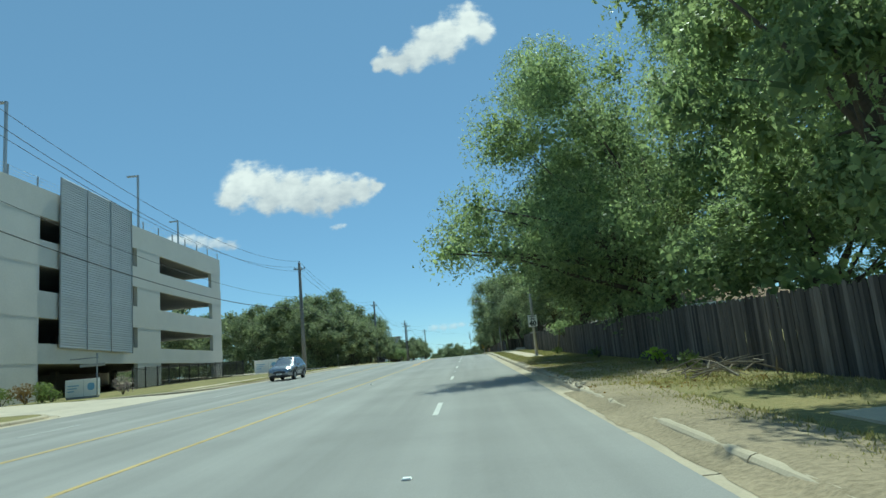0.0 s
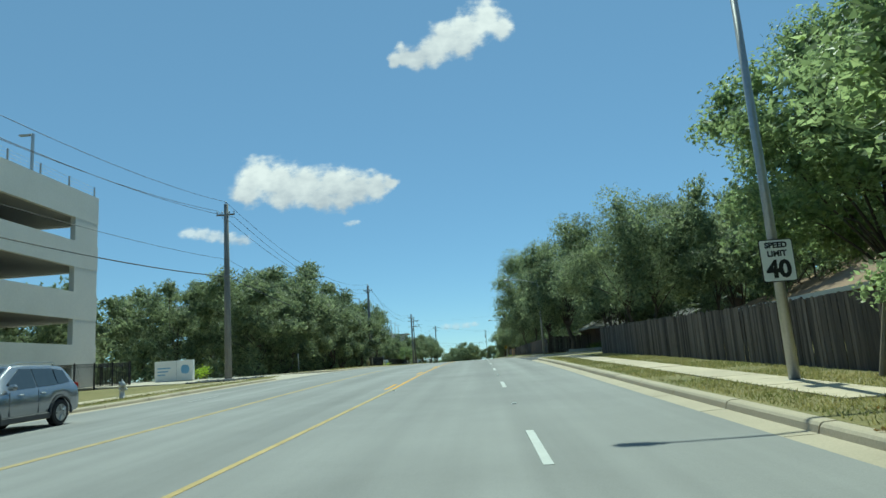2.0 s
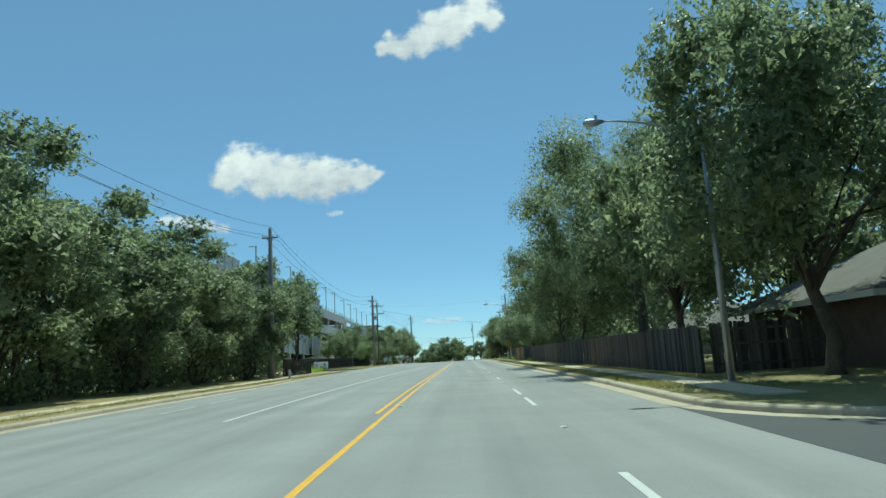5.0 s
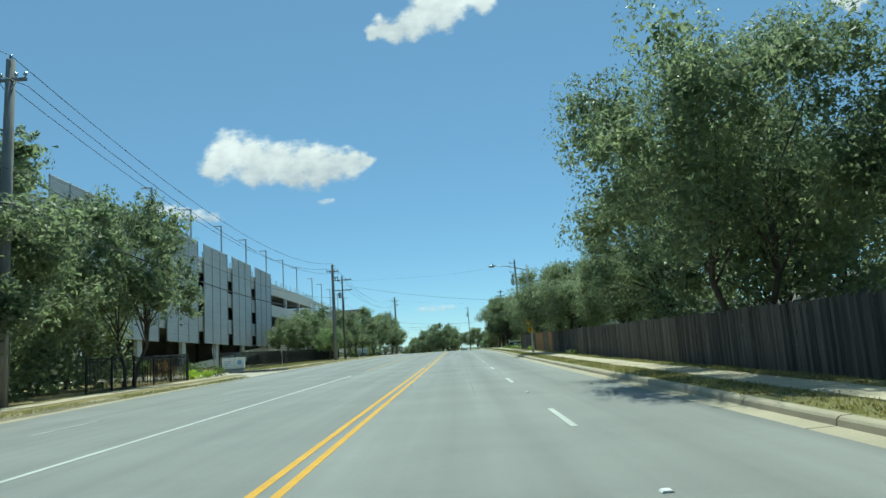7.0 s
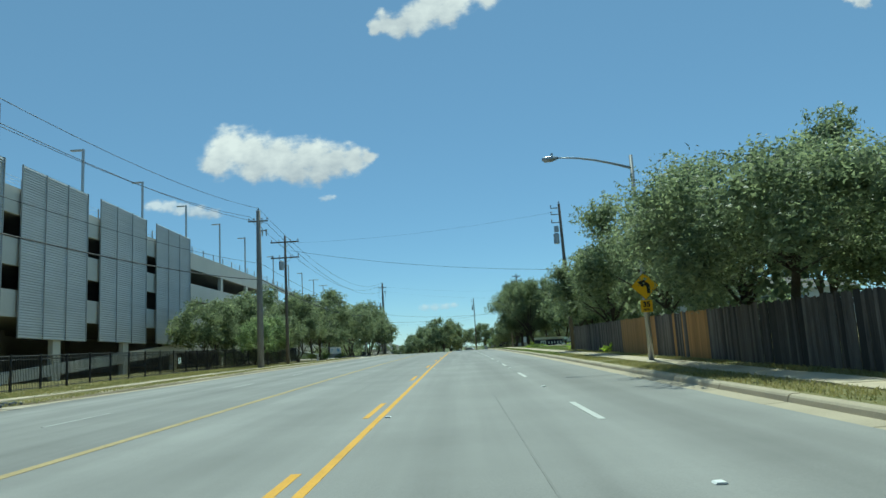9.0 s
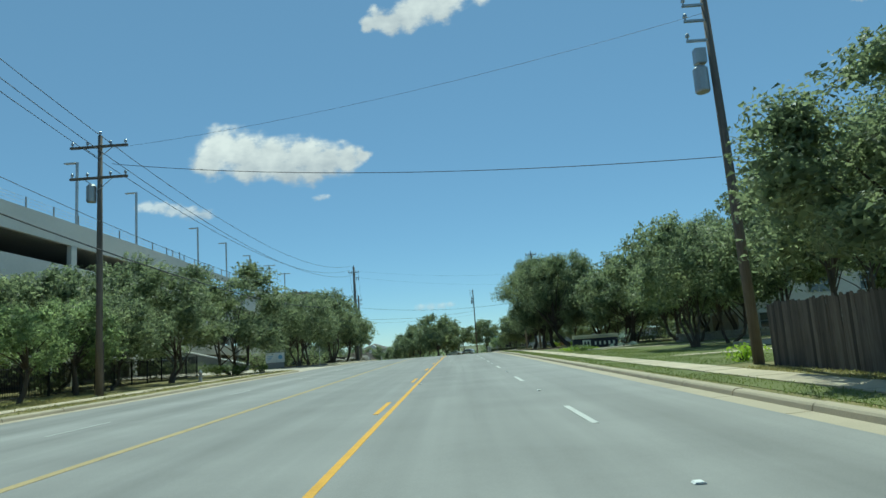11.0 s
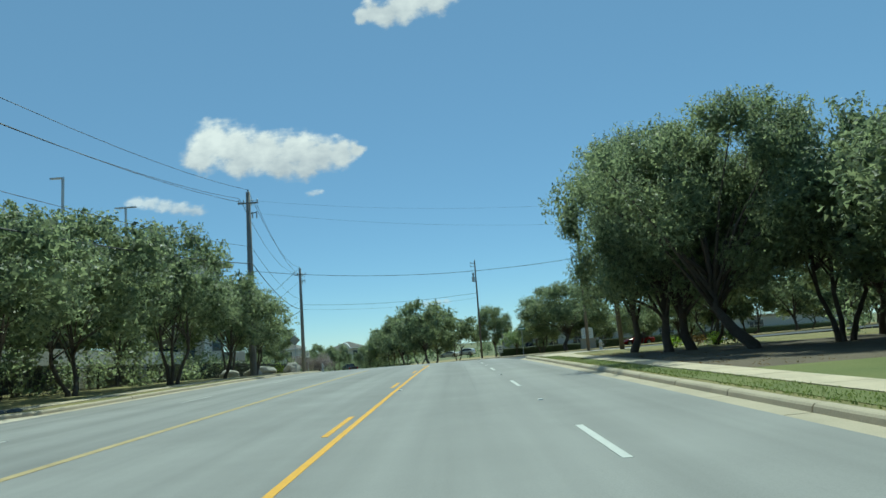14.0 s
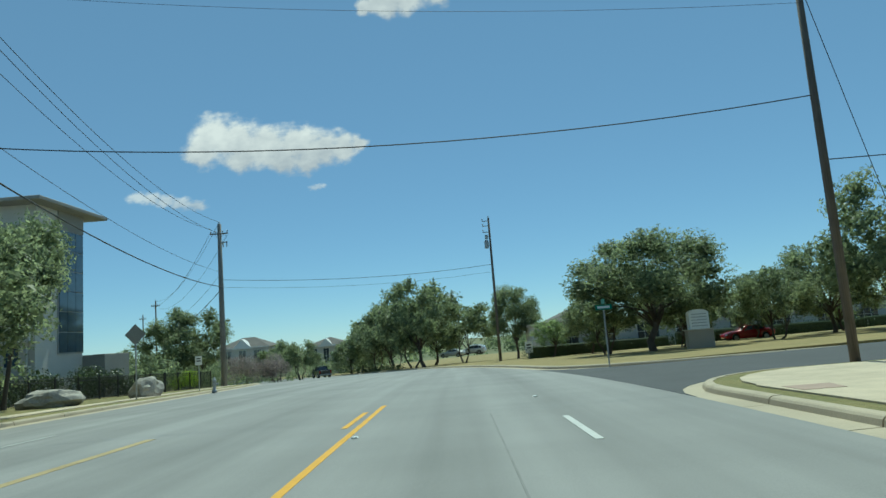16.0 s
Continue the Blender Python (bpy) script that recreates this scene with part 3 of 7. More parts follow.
# ---- parking garages ----
def garage(name, x0, x1, y0, y1, bands, top_z, tilt, bays_open, label, shut=2, bare=False):
    """An open parking deck: spandrel bands, columns and floor slabs. bands: heights of the solid bands at y0; tilt: fall per metre."""
    g = empty(name, None, label, "parking garage")
    f = lambda y: tilt * (y - y0)
    n = max(1, round((y1 - y0) / 16))
    # long faces, front and back
    for i, (lo, hi) in enumerate(bands):
        if bare and i == 0:
            part("ramp_beam", prismy(bmesh.new(), x1 - 0.3, x1, [(y0, lo, hi), (y1, lo + f(y1), hi + f(y1))]), M_GARAGE, g, "long sloping concrete beam on open piers")
            continue
        for xa, xb in ((x1 - 0.3, x1), (x0, x0 + 0.3)):
            bm = bmesh.new()
            prismy(bm, xa, xb, [(y0, lo, hi), (y1, lo + f(y1), hi + f(y1))])
            part("spandrel_panel", bm, M_GARAGE, g)
        for ya, yb in ((y0, y0 + 0.3), (y1 - 0.3, y1)):
            bm = bmesh.new()
            box(bm, x0 + .3, ya, lo + f(ya), x1 - .3, yb, hi + f(ya))
            part("spandrel_panel", bm, M_GARAGE, g)
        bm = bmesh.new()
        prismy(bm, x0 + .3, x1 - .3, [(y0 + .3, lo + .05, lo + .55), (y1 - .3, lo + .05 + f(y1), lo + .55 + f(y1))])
        part("floor_slab", bm, M_SHADED_GREY, g)
    base = min(gz(0, y0), gz(0, y1)) - 0.6
    for a, b in bays_open:
        top = bands[0][1] + f(a) - 0.15
        part("wall_pier", bx(x1 - 0.42, a, base, x1 - 0.02, b, top), M_GARAGE, g)
        part("wall_pier", bx(x0 + 0.02, a, base, x0 + 0.42, b, top if not bare else bands[1][1] + f(a)), M_GARAGE, g)
    # Added inner walls that close off daylight, so the lower openings look dark.
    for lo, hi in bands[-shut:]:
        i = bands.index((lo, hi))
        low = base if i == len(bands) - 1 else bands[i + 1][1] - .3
        part("ramp_wall", prismy(bmesh.new(), x0 + 14, x0 + 14.3, [(y0 + 1, low, lo + .05), (y1 - 1, low, lo + .05 + f(y1))]), M_SHADED_GREY, g)
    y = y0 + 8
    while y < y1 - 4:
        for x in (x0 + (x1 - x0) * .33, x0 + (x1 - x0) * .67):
            part("column", bx(x - .3, y - .3, base, x + .3, y + .3, bands[1 if bare else 0][0] + f(y) + .06), M_SHADED_GREY, g)
        y += 10.85
    return g


def prismy(bm, xa, xb, sections):
    """A beam between two x planes through sections (y, low, high)."""
    rings = [[bm.verts.new(p) for p in ((xa, y, lo), (xb, y, lo), (xb, y, hi), (xa, y, hi))] for y, lo, hi in sections]
    for r0, r1 in zip(rings, rings[1:]):
        for k in range(4):
            bm.faces.new((r0[k], r0[(k + 1) % 4], r1[(k + 1) % 4], r1[k]))
    bm.faces.new(rings[0][::-1])
    bm.faces.new(rings[-1])
    bmesh.ops.recalc_face_normals(bm, faces=bm.faces[:])
    return bm


def louvre_panel(g, x, y0, y1, z0, z1, pitch=0.2):
    """A hanging metal sun screen of horizontal slats in a frame."""
    p = part("sun_screen", prismy(bmesh.new(), x + .10, x + .14, [(y0, z0, z1), (y1, z0 - .25, z1 - .25)]), M_SCREEN, g, "grey metal sun screen of horizontal slats")
    drop = lambda y: -.25 * (y - y0) / (y1 - y0)
    for y in (y0, y0 + (y1 - y0) / 3, y0 + (y1 - y0) * 2 / 3, y1):
        part("screen_post", bx(x + .135, y - .05, z0 + drop(y), x + .23, y + .04, z1 + drop(y)), M_FRAME, p)
    z = z0 + .05
    first = None
    while z < z1 - .1:
        if first is None:
            bm = bmesh.new()
            vs = []
            for yy, dz in ((y0, 0), (y1, -.25)):
                vs.append([bm.verts.new(q) for q in ((x + .15, yy, dz), (x + .195, yy, dz + .015), (x + .195, yy, dz + .10), (x + .165, yy, dz + .165), (x + .15, yy, dz + .165))])
            for k in range(5):
                bm.faces.new((vs[0][k], vs[0][(k + 1) % 5], vs[1][(k + 1) % 5], vs[1][k]))
            bm.faces.new(vs[0][::-1])
            bm.faces.new(vs[1])
            bmesh.ops.recalc_face_normals(bm, faces=bm.faces[:])
            first = part("slat", bm, M_SCREEN, p)
            first.location.z = z
        else:
            o = new("slat", first.data)
            o.parent = p
            o.location.z = z
        z += pitch
    return p


B1 = [(15.5, 17.75), (11.65, 13.65), (7.65, 9.7), (4.2, 5.7)]
g1 = garage("parking_garage", -58, -29.2, 14, 85.4, B1, 17.75, 0.0, [(14, 17), (31, 34), (44, 48.5), (63.4, 68.2), (82.4, 85.35)], "pale concrete multi-storey parking garage with grey metal screens")
louvre_panel(g1, -29.15, 50.7, 61.9, 5.4, 19.2)
louvre_panel(g1, -29.15, 19.0, 30.0, 5.4, 19.2)
B2 = [(15.9, 17.9), (12.1, 14.1), (8.35, 10.3)]
piers = [(166.2 + 10.9 * k, 167.2 + 10.9 * k) for k in range(0, 7)] + [(246.7, 247.5), (257.4, 258.2), (268, 269.4)]
g2 = garage("parking_garage", -62, -32.45, 166, 269.5, B2, 17.9, -0.0145, piers, "long pale concrete parking garage with grey louvred screens", 3)
part("ramp_beam", prismy(bmesh.new(), -32.75, -32.45, [(196, 2.5, 3.3), (237, 5.0, 6.1), (269.4, 4.6, 5.9)]), M_GARAGE, g2, "sloping concrete ramp edge")
for k, (a, b) in enumerate([(171.3, 179.9), (182.2, 190.9), (193.0, 201.9), (203.9, 212.6), (214.7, 223.4), (225.7, 234.5)]):
    louvre_panel(g2, -32.4, a + 1.3, b + 1.3, 6.85 - .2 * k, 19.85 - .235 * k)
B3 = [(16.05, 16.85), (12.7, 14.3), (8.9, 10.7), (5.4, 6.8)]
g3 = garage("parking_garage", -62, -33.7, 269.8, 327, B3, 16.85, -0.028, [(269.8, 271), (278.4, 279.8), (289, 290.6), (303, 304.4), (315, 316.4), (325.5, 326.9)], "long sloping pale concrete parking deck", 3, True)


def garage_rail(g, x, y0, y1, z, tilt, n):
    for i in range(n):
        y = y0 + (y1 - y0) * i / (n - 1)
        part("rail_post", bx(x - .05, y - .04, z + tilt * (y - y0), x + .05, y + .04, z + .85 + tilt * (y - y0)), M_FRAME, g)
    for h in (.3, .55, .8):
        part("rail_cable", tb([(x, y0, z + h), (x, y1, z + h + tilt * (y1 - y0))], .012, 4), M_FRAME, g)


garage_rail(g1, -29.35, 15, 85, 17.75, 0, 22)
garage_rail(g2, -32.6, 167, 269, 17.9, -.0145, 30)
garage_rail(g3, -33.85, 270, 326, 16.85, -.028, 18)


def deck_lamp(x, y, z, h, double=False):
    """A square post light on the top deck."""
    e = empty("deck_lamp", Matrix.Translation((x, y, z)), "grey square parking deck light pole with flat head", "lamp post", "lights on the parking decks")
    part("pole", bx(-.09, -.09, 0, .09, .09, h), M_STEEL, e)
    part("base_plate", bx(-.2, -.2, 0, .2, .2, .05), M_STEEL, e)
    for d in ((-1, 1) if double else (-1,)):
        part("lamp_head", bx(min(.1 * d, 1.15 * d), -.18, h - .14, max(.1 * d, 1.15 * d), .18, h - .02, bevel=.03), M_STEEL, e)
    return e


for y in (45.6, 65.2, 84.5):
    deck_lamp(-29.8 if y < 80 else -34.2, y - .3, 17.4, 6.2 if y < 80 else 6.0)
for y in (193, 204, 215, 226.2, 237.5, 249, 260):
    deck_lamp(-33.4, y, 16.6, 6.8 - .018 * (y - 215))
for y in (279, 290, 301.5, 313, 324):
    deck_lamp(-34.3, y, 12.6 - .028 * (y - 270), 9.9 - .005 * (y - 270), y > 310)

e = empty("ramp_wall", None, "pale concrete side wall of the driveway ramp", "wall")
part("wall_body", prism(bmesh.new(), [(-35, 2.2), (-23.4, 2.2), (-23.4, 3.5), (-31, 5.5), (-35, 5.7)], 264.75, 265.05), M_SHADED_GREY, e)
part("wall_cap", prism(bmesh.new(), [(-35, 5.7), (-31, 5.5), (-23.3, 3.48), (-23.3, 3.6), (-31, 5.64), (-35, 5.84)], 264.7, 265.1), M_TRIM, e, "white painted wall cap")

# ---- stair tower at the end of the deck ----
tw = empty("stair_tower", None, "pale stair tower with dark glass wall and flat roof", "stair tower")
part("tower_body", bx(-44, 327.2, 0, -31.5, 333.4, 16.6), M_GARAGE, tw)
part("roof_plate", bx(-46, 325.6, 16.6, -30.2, 335.2, 16.9, bevel=.05), M_SHADED_GREY, tw)
# Flat dark glass sheet that stands in for the shade inside the openings.
part("shade_panel", bx(-43.8, 327.1, 4.0, -32.1, 327.196, 14.2), M_CURTAIN, tw, "flat dark panel in place of the shaded parking level")
for z0, z1 in ((1.5, 4.35), (6.06, 7.83), (9.53, 11.07), (12.8, 14.8)):
    part("parapet_band", bx(-44, 326.75, z0, -31.7, 327.098, z1, bevel=.02), M_GARAGE, tw)
for x in (-32.2, -37.6, -43.6):
    part("column", bx(x - .35, 326.9, 1.5, x + .25, 327.095, 14.4), M_GARAGE, tw)
for k in range(3):
    for j in range(6):
        part("pane", bx(-31.48, 330.0 + k * 1.12, 5.2 + j * 1.65, -31.35, 331.06 + k * 1.12, 6.77 + j * 1.65), M_CURTAIN, tw)
part("mullion_frame", bx(-31.49, 329.9, 5.1, -31.40, 333.38, 15.1), M_FRAME, tw)
# Dark strip: the roof's shade on the wall, put into the colour.
part("roof_shade_band", bx(-31.49, 329.9, 15.1, -31.36, 333.38, 16.6), M_SHADED_GREY, tw, "wall under the roof, darkened for its shade")
part("entrance_annex", bx(-34, 333.4, 1.0, -29.6, 337.5, 4.9, bevel=.03), M_SHADED_GREY, tw, "low grey entrance block")

# ---- trees ----
def leaf_mesh(name, clumps, per, size, material, rng, flat=0.75):
    """A crown of many small leaves: for each clump (centre, radius) a cloud of folded leaf blades."""
    V = []
    for c, r in clumps:
        n = max(12, int(per * (r * r)))
        d = rng.normal(size=(n, 3))
        d /= np.linalg.norm(d, axis=1)[:, None]
        rad = r * rng.uniform(0.35, 1.0, n) ** 0.55
        p = np.array(c) + d * rad[:, None] * np.array((1, 1, flat))
        a = rng.normal(size=(n, 3))
        a /= np.linalg.norm(a, axis=1)[:, None]
        b = np.cross(a, d + rng.normal(size=(n, 3)) * 0.6)
        b /= np.linalg.norm(b, axis=1)[:, None] + 1e-6
        L = (size * rng.uniform(0.6, 1.35, n))[:, None]
        V.append(np.stack([p - a * L * .5, p + b * L * .30, p + a * L * .5, p - b * L * .30], 1))
    V = np.concatenate(V).astype(np.float32)
    n = len(V)
    me = bpy.data.meshes.new(name)
    me.vertices.add(n * 4)
    me.vertices.foreach_set("co", V.ravel())
    me.loops.add(n * 4)
    me.loops.foreach_set("vertex_index", np.arange(n * 4, dtype=np.int32))
    me.polygons.add(n)
    me.polygons.foreach_set("loop_start", np.arange(0, n * 4, 4, dtype=np.int32))
    me.update(calc_edges=True)
    me.materials.append(material)
    return me


def crown_mesh(clumps, leaves, size, material, rng, flat=0.85):
    """Leaf blades that lie on the shell of each clump and face outwards, twigs that stand out of it, and large dim blades inside."""
    V = []
    w = np.array([r * r for c, r in clumps])
    w = w / w.sum()

    def unit(v):
        return v / (np.linalg.norm(v, axis=1)[:, None] + 1e-6)

    def lay(p, normal, L, wide=.27):
        a = unit(np.cross(normal, rng.normal(size=p.shape)))
        b = unit(np.cross(normal, a))
        L = L[:, None]
        V.append(np.stack([p - a * L * .35 - b * L * wide, p - a * L * .35 + b * L * wide, p + a * L * .65], 1))

    sq = np.array((1, 1, flat))
    for (c, r), f in zip(clumps, w):
        c = np.array(c)
        n = max(24, int(leaves * f))
        # shell, with bald patches
        k = int(n * .62)
        d = unit(rng.normal(size=(k, 3)) + np.array((0, 0, .25)))
        q = r * (.62 + .38 * rng.random(k) ** .6) * (1 + .14 * np.sin(d[:, 0] * 7 + c[0]) * np.sin(d[:, 1] * 6 + c[1] * 2) + .10 * np.sin(d[:, 2] * 9 + c[2]))
        lay(c + d * q[:, None] * sq, d + rng.normal(size=(k, 3)) * .55, size * rng.uniform(.6, 1.3, k))
        # twigs
        m = n - k
        t = max(4, m // 14)
        e = unit(rng.normal(size=(t, 3)) + np.array((0, 0, .45)))
        i = rng.integers(0, t, m)
        along = (.78 + rng.uniform(0, .40, m) * min(1.0, .8 / r + .3)) * r
        p = c + e[i] * along[:, None] * sq + rng.normal(size=(m, 3)) * .05 * min(r, 1.4)
        lay(p, e[i] + rng.normal(size=(m, 3)) * 1.1, size * rng.uniform(.55, 1.15, m))
        # inside
        m = max(4, n // 5)
        d = unit(rng.normal(size=(m, 3)))
        lay(c + d * (r * rng.uniform(.1, .62, m))[:, None] * sq, rng.normal(size=(m, 3)), size * rng.uniform(1.4, 2.1, m), .36)
    V = np.concatenate(V).astype(np.float32)
    n = len(V)
    me = bpy.data.meshes.new("crown")
    me.vertices.add(n * 3)
    me.vertices.foreach_set("co", V.ravel())
    me.loops.add(n * 3)
    me.loops.foreach_set("vertex_index", np.arange(n * 3, dtype=np.int32))
    me.polygons.add(n)
    me.polygons.foreach_set("loop_start", np.arange(0, n * 3, 3, dtype=np.int32))
    me.update(calc_edges=True)
    me.materials.append(material)
    return me


def make_tree(seed, H, R, trunk_h, stems=1, material=None, leaves=16000, size=0.22, label="", clumps_n=60, lean=0.0, species="tree", bark=None, boughs=(), lobes=15):
    """A tree that stands on the origin: stems and limbs, and a crown of lobes built of leaf clumps, with gaps; boughs are low side clumps."""
    rng = np.random.default_rng(seed)
    bark = bark or M_BARK
    e = empty(species, None, label, "tree")
    cz = trunk_h + (H - trunk_h) * .47
    rz = (H - trunk_h) * .53
    heads, clumps = [], []
    for k in range(lobes):
        z = -.72 + 1.66 * (k + .5) / lobes
        a = k * 2.4 + seed + rng.uniform(-.35, .35)
        q = math.sqrt(max(.04, 1 - z * z))
        f = rng.uniform(.52, .68)
        rl = R * rng.uniform(.33, .47)
        c = np.array((math.cos(a) * q * R * f, math.sin(a) * q * R * f, cz + z * rz * rng.uniform(.62, .80)))
        c[2] = min(c[2], H - rl * .75)
        heads.append((c, rl))
    each = max(5, clumps_n // lobes + 1)
    mid = np.array((0, 0, cz))
    for c, rl in heads:
        out = (c - mid) / (np.linalg.norm(c - mid) + 1e-6)
        for _ in range(each):
            d = rng.normal(size=3) + out * .7 + np.array((0, 0, .2))
            d /= np.linalg.norm(d)
            clumps.append((c + d * rl * rng.uniform(.25, .78) * np.array((1, 1, .85)), rl * rng.uniform(.40, .64)))
    for k in range(4):
        clumps.append((mid + np.array((rng.uniform(-.25, .25) * R, rng.uniform(-.25, .25) * R, rng.uniform(-.3, .3) * rz)), R * .3))
    low = len(clumps)
    clumps += [(np.array(q[:3]), q[3]) for q in boughs]
    crown = new("crown", crown_mesh(clumps, leaves, size, material, rng))
    crown.parent = e
    r0 = 0.023 * H * (1.0 if stems == 1 else .58)
    roots = []
    for k in range(stems):
        a = rng.uniform(0, 6.28)
        sp = 0 if stems == 1 else 0.35
        b = Vector((math.cos(a) * sp, math.sin(a) * sp, -0.15))
        top = Vector((math.cos(a) * (sp * 2.2 + .3) + lean, math.sin(a) * (sp * 2.2 + .3), trunk_h * 1.05))
        mid_ = b.lerp(top, .5) + Vector((rng.uniform(-.2, .2), rng.uniform(-.2, .2), 0))
        bm = bmesh.new()
        tube(bm, [b, b + Vector((0, 0, .35)), mid_, top, top + Vector((rng.uniform(-.3, .3), rng.uniform(-.3, .3), rz * .9))], [r0 * 1.5, r0 * 1.05, r0 * .9, r0 * .72, r0 * .2], 9)
        part("trunk", bm, bark, e, smooth=True)
        roots.append((top, r0))
    ends = [c for c, rl in heads] + [clumps[i][0] for i in range(low, len(clumps), 2)]
    for n, c in enumerate(ends):
        top, rr = roots[n % len(roots)]
        c = Vector(c)
        s = top + Vector((0, 0, rng.uniform(-.15, .5) * rz * .5))
        mid_ = s.lerp(c, .5) + Vector((rng.uniform(-.4, .4), rng.uniform(-.4, .4), rng.uniform(.1, .5)))
        bm = bmesh.new()
        tube(bm, [s, s.lerp(mid_, .5) + Vector((0, 0, .1)), mid_, c], [rr * .38, rr * .29, rr * .2, rr * .07], 6)
        part("limb", bm, bark, e, smooth=True)
    return e


PROTO = {}


def tree(kind, x, y, H, R=None, turn=None, h=0.12, label=None):
    """Puts a tree of a kind at a place, scaled to its height and crown radius."""
    ph, pr, make = KINDS[kind]
    if turn is None:
        turn = (x * 37 + y * 53) % 360
    sz = H / ph
    sx = (R / pr) if R else sz
    m = Matrix.Translation((x, y, gz(x, y) + h)) @ Matrix.Rotation(radians(turn), 4, "Z") @ Matrix.Diagonal((sx, sx, sz, 1))
    if kind not in PROTO:
        PROTO[kind] = make()
        ob = PROTO[kind]
        ob.matrix_basis = m
        PROTO[kind + "_m"] = m.copy()
    else:
        ob = copy_thing(PROTO[kind], Matrix.Identity(4))
        ob.matrix_basis = m
    if label:
        ob["label"] = label
    return ob


OAKL = "dense dark green live oak with a rounded crown"
THICK = "dense thicket tree with dull green foliage"
KINDS = {
    "big": (16.0, 8.6, lambda: make_tree(53, 16.0, 8.6, 2.6, 1, M_ELM, 125000, .135, "very large elm whose low boughs overhang the road", 110, species="elm_tree",
                                         boughs=[(-9.6, -5.5, 4.6, 1.3), (-8.6, -4.6, 5.4, 1.5), (-7.8, -5.6, 4.2, 1.3), (-7.2, -3.4, 4.6, 1.5), (-6.0, -5.0, 3.9, 1.4), (-5.4, -6.5, 4.6, 1.5), (-4.2, -4.6, 3.6, 1.4), (-3.6, -7.2, 4.4, 1.5), (-2.2, -5.8, 3.8, 1.4), (-0.6, -7.4, 4.2, 1.5), (-9.0, -2.8, 6.4, 1.5), (-6.8, -1.2, 4.2, 1.4)] + [(-9.8 + .62 * k, -6.6 + (k * 37 % 60) / 10, 4.3 + (k * 13 % 9) * .24, 1.3) for k in range(16)])),
    "over": (14.0, 8.4, lambda: make_tree(59, 14.0, 8.4, 5.8, 1, M_OAK, 84000, .132, "large spreading oak whose boughs overhang the road", 95, species="oak_tree")),
    "spread": (11.0, 6.8, lambda: make_tree(67, 11.0, 6.8, 2.6, 2, M_OAK, 56000, .145, "wide spreading live oak reaching over the road", 90, species="oak_tree")),
    "low": (7.6, 6.0, lambda: make_tree(83, 7.6, 6.0, 3.5, 1, M_OAK, 48000, .142, "low wide live oak leaning over the fence", 84, species="oak_tree")),
    "elm1": (12.0, 5.0, lambda: make_tree(31, 12.0, 5.0, 2.2, 1, M_ELM, 36000, .165, "tall light green elm with airy foliage", 72, species="elm_tree")),
    "elm2": (12.0, 4.6, lambda: make_tree(37, 12.0, 4.6, 1.8, 2, M_ELM, 36000, .165, "tall light green elm with airy foliage", 72, species="elm_tree")),
    "near1": (9.0, 4.8, lambda: make_tree(11, 9.0, 4.8, 1.8, 1, M_OAK, 30000, .168, OAKL, 72, species="oak_tree")),
    "stand1": (13.0, 5.2, lambda: make_tree(13, 13.0, 5.2, 1.7, 1, M_OAK, 42000, .158, "tall live oak with a dark straight trunk", 78, species="oak_tree",
                                            boughs=[(3.4 * math.cos(k * 1.05), 3.4 * math.sin(k * 1.05), 3.3 + .3 * (k % 2), 1.25) for k in range(6)])),
    "stand2": (12.5, 5.6, lambda: make_tree(17, 12.5, 5.6, 1.9, 1, M_OAK, 46000, .158, "leaning live oak with thick pale curved limbs", 78, lean=-1.5, species="oak_tree",
                                            boughs=[(-5.2, -1.4, 6.2, 1.6), (-6.6, -2.2, 6.8, 1.6), (-7.8, -1.2, 7.4, 1.5), (-8.6, -2.4, 6.6, 1.3), (-6.2, .4, 8.4, 1.7), (-4.6, -3.4, 5.4, 1.5), (-7.2, -3.6, 8.0, 1.4)])),
    "oak1": (9.0, 4.8, lambda: make_tree(11, 9.0, 4.8, 1.7, 1, M_OAK, 13500, .222, OAKL, 58, species="oak_tree")),
    "oak2": (9.0, 4.8, lambda: make_tree(12, 9.0, 4.8, 1.8, 3, M_OAK, 13500, .222, "multi-stemmed dark green live oak", 58, species="oak_tree")),
    "oak3": (9.0, 4.6, lambda: make_tree(23, 9.0, 4.6, 1.5, 2, M_OAK, 13500, .222, OAKL, 58, species="oak_tree")),
    "wood1": (12.0, 5.0, lambda: make_tree(41, 12.0, 5.0, 1.4, 2, M_OAK, 16500, .228, THICK, 66, species="thicket_tree", lobes=11)),
    "wood2": (12.0, 5.0, lambda: make_tree(47, 12.0, 5.0, 1.0, 3, M_OAK, 16500, .228, THICK, 66, species="thicket_tree", lobes=11)),
    "far1": (9.0, 4.8, lambda: make_tree(71, 9.0, 4.8, 1.5, 1, M_OAK, 6600, .32, OAKL, 50, species="oak_tree", lobes=9)),
    "far2": (9.0, 4.8, lambda: make_tree(77, 9.0, 4.8, 1.3, 2, M_OAK, 6600, .32, OAKL, 50, species="oak_tree", lobes=9)),
    "street": (9.0, 4.6, lambda: make_tree(29, 9.0, 4.6, 4.3, 2, M_OAK, 17000, .2, "live oak with a raised crown beside the stair tower", 60, species="oak_tree")),
    "young": (5.0, 2.3, lambda: make_tree(61, 5.0, 2.3, 1.3, 1, M_ELM, 9000, .13, "small young green street tree", 30, species="young_tree")),
}
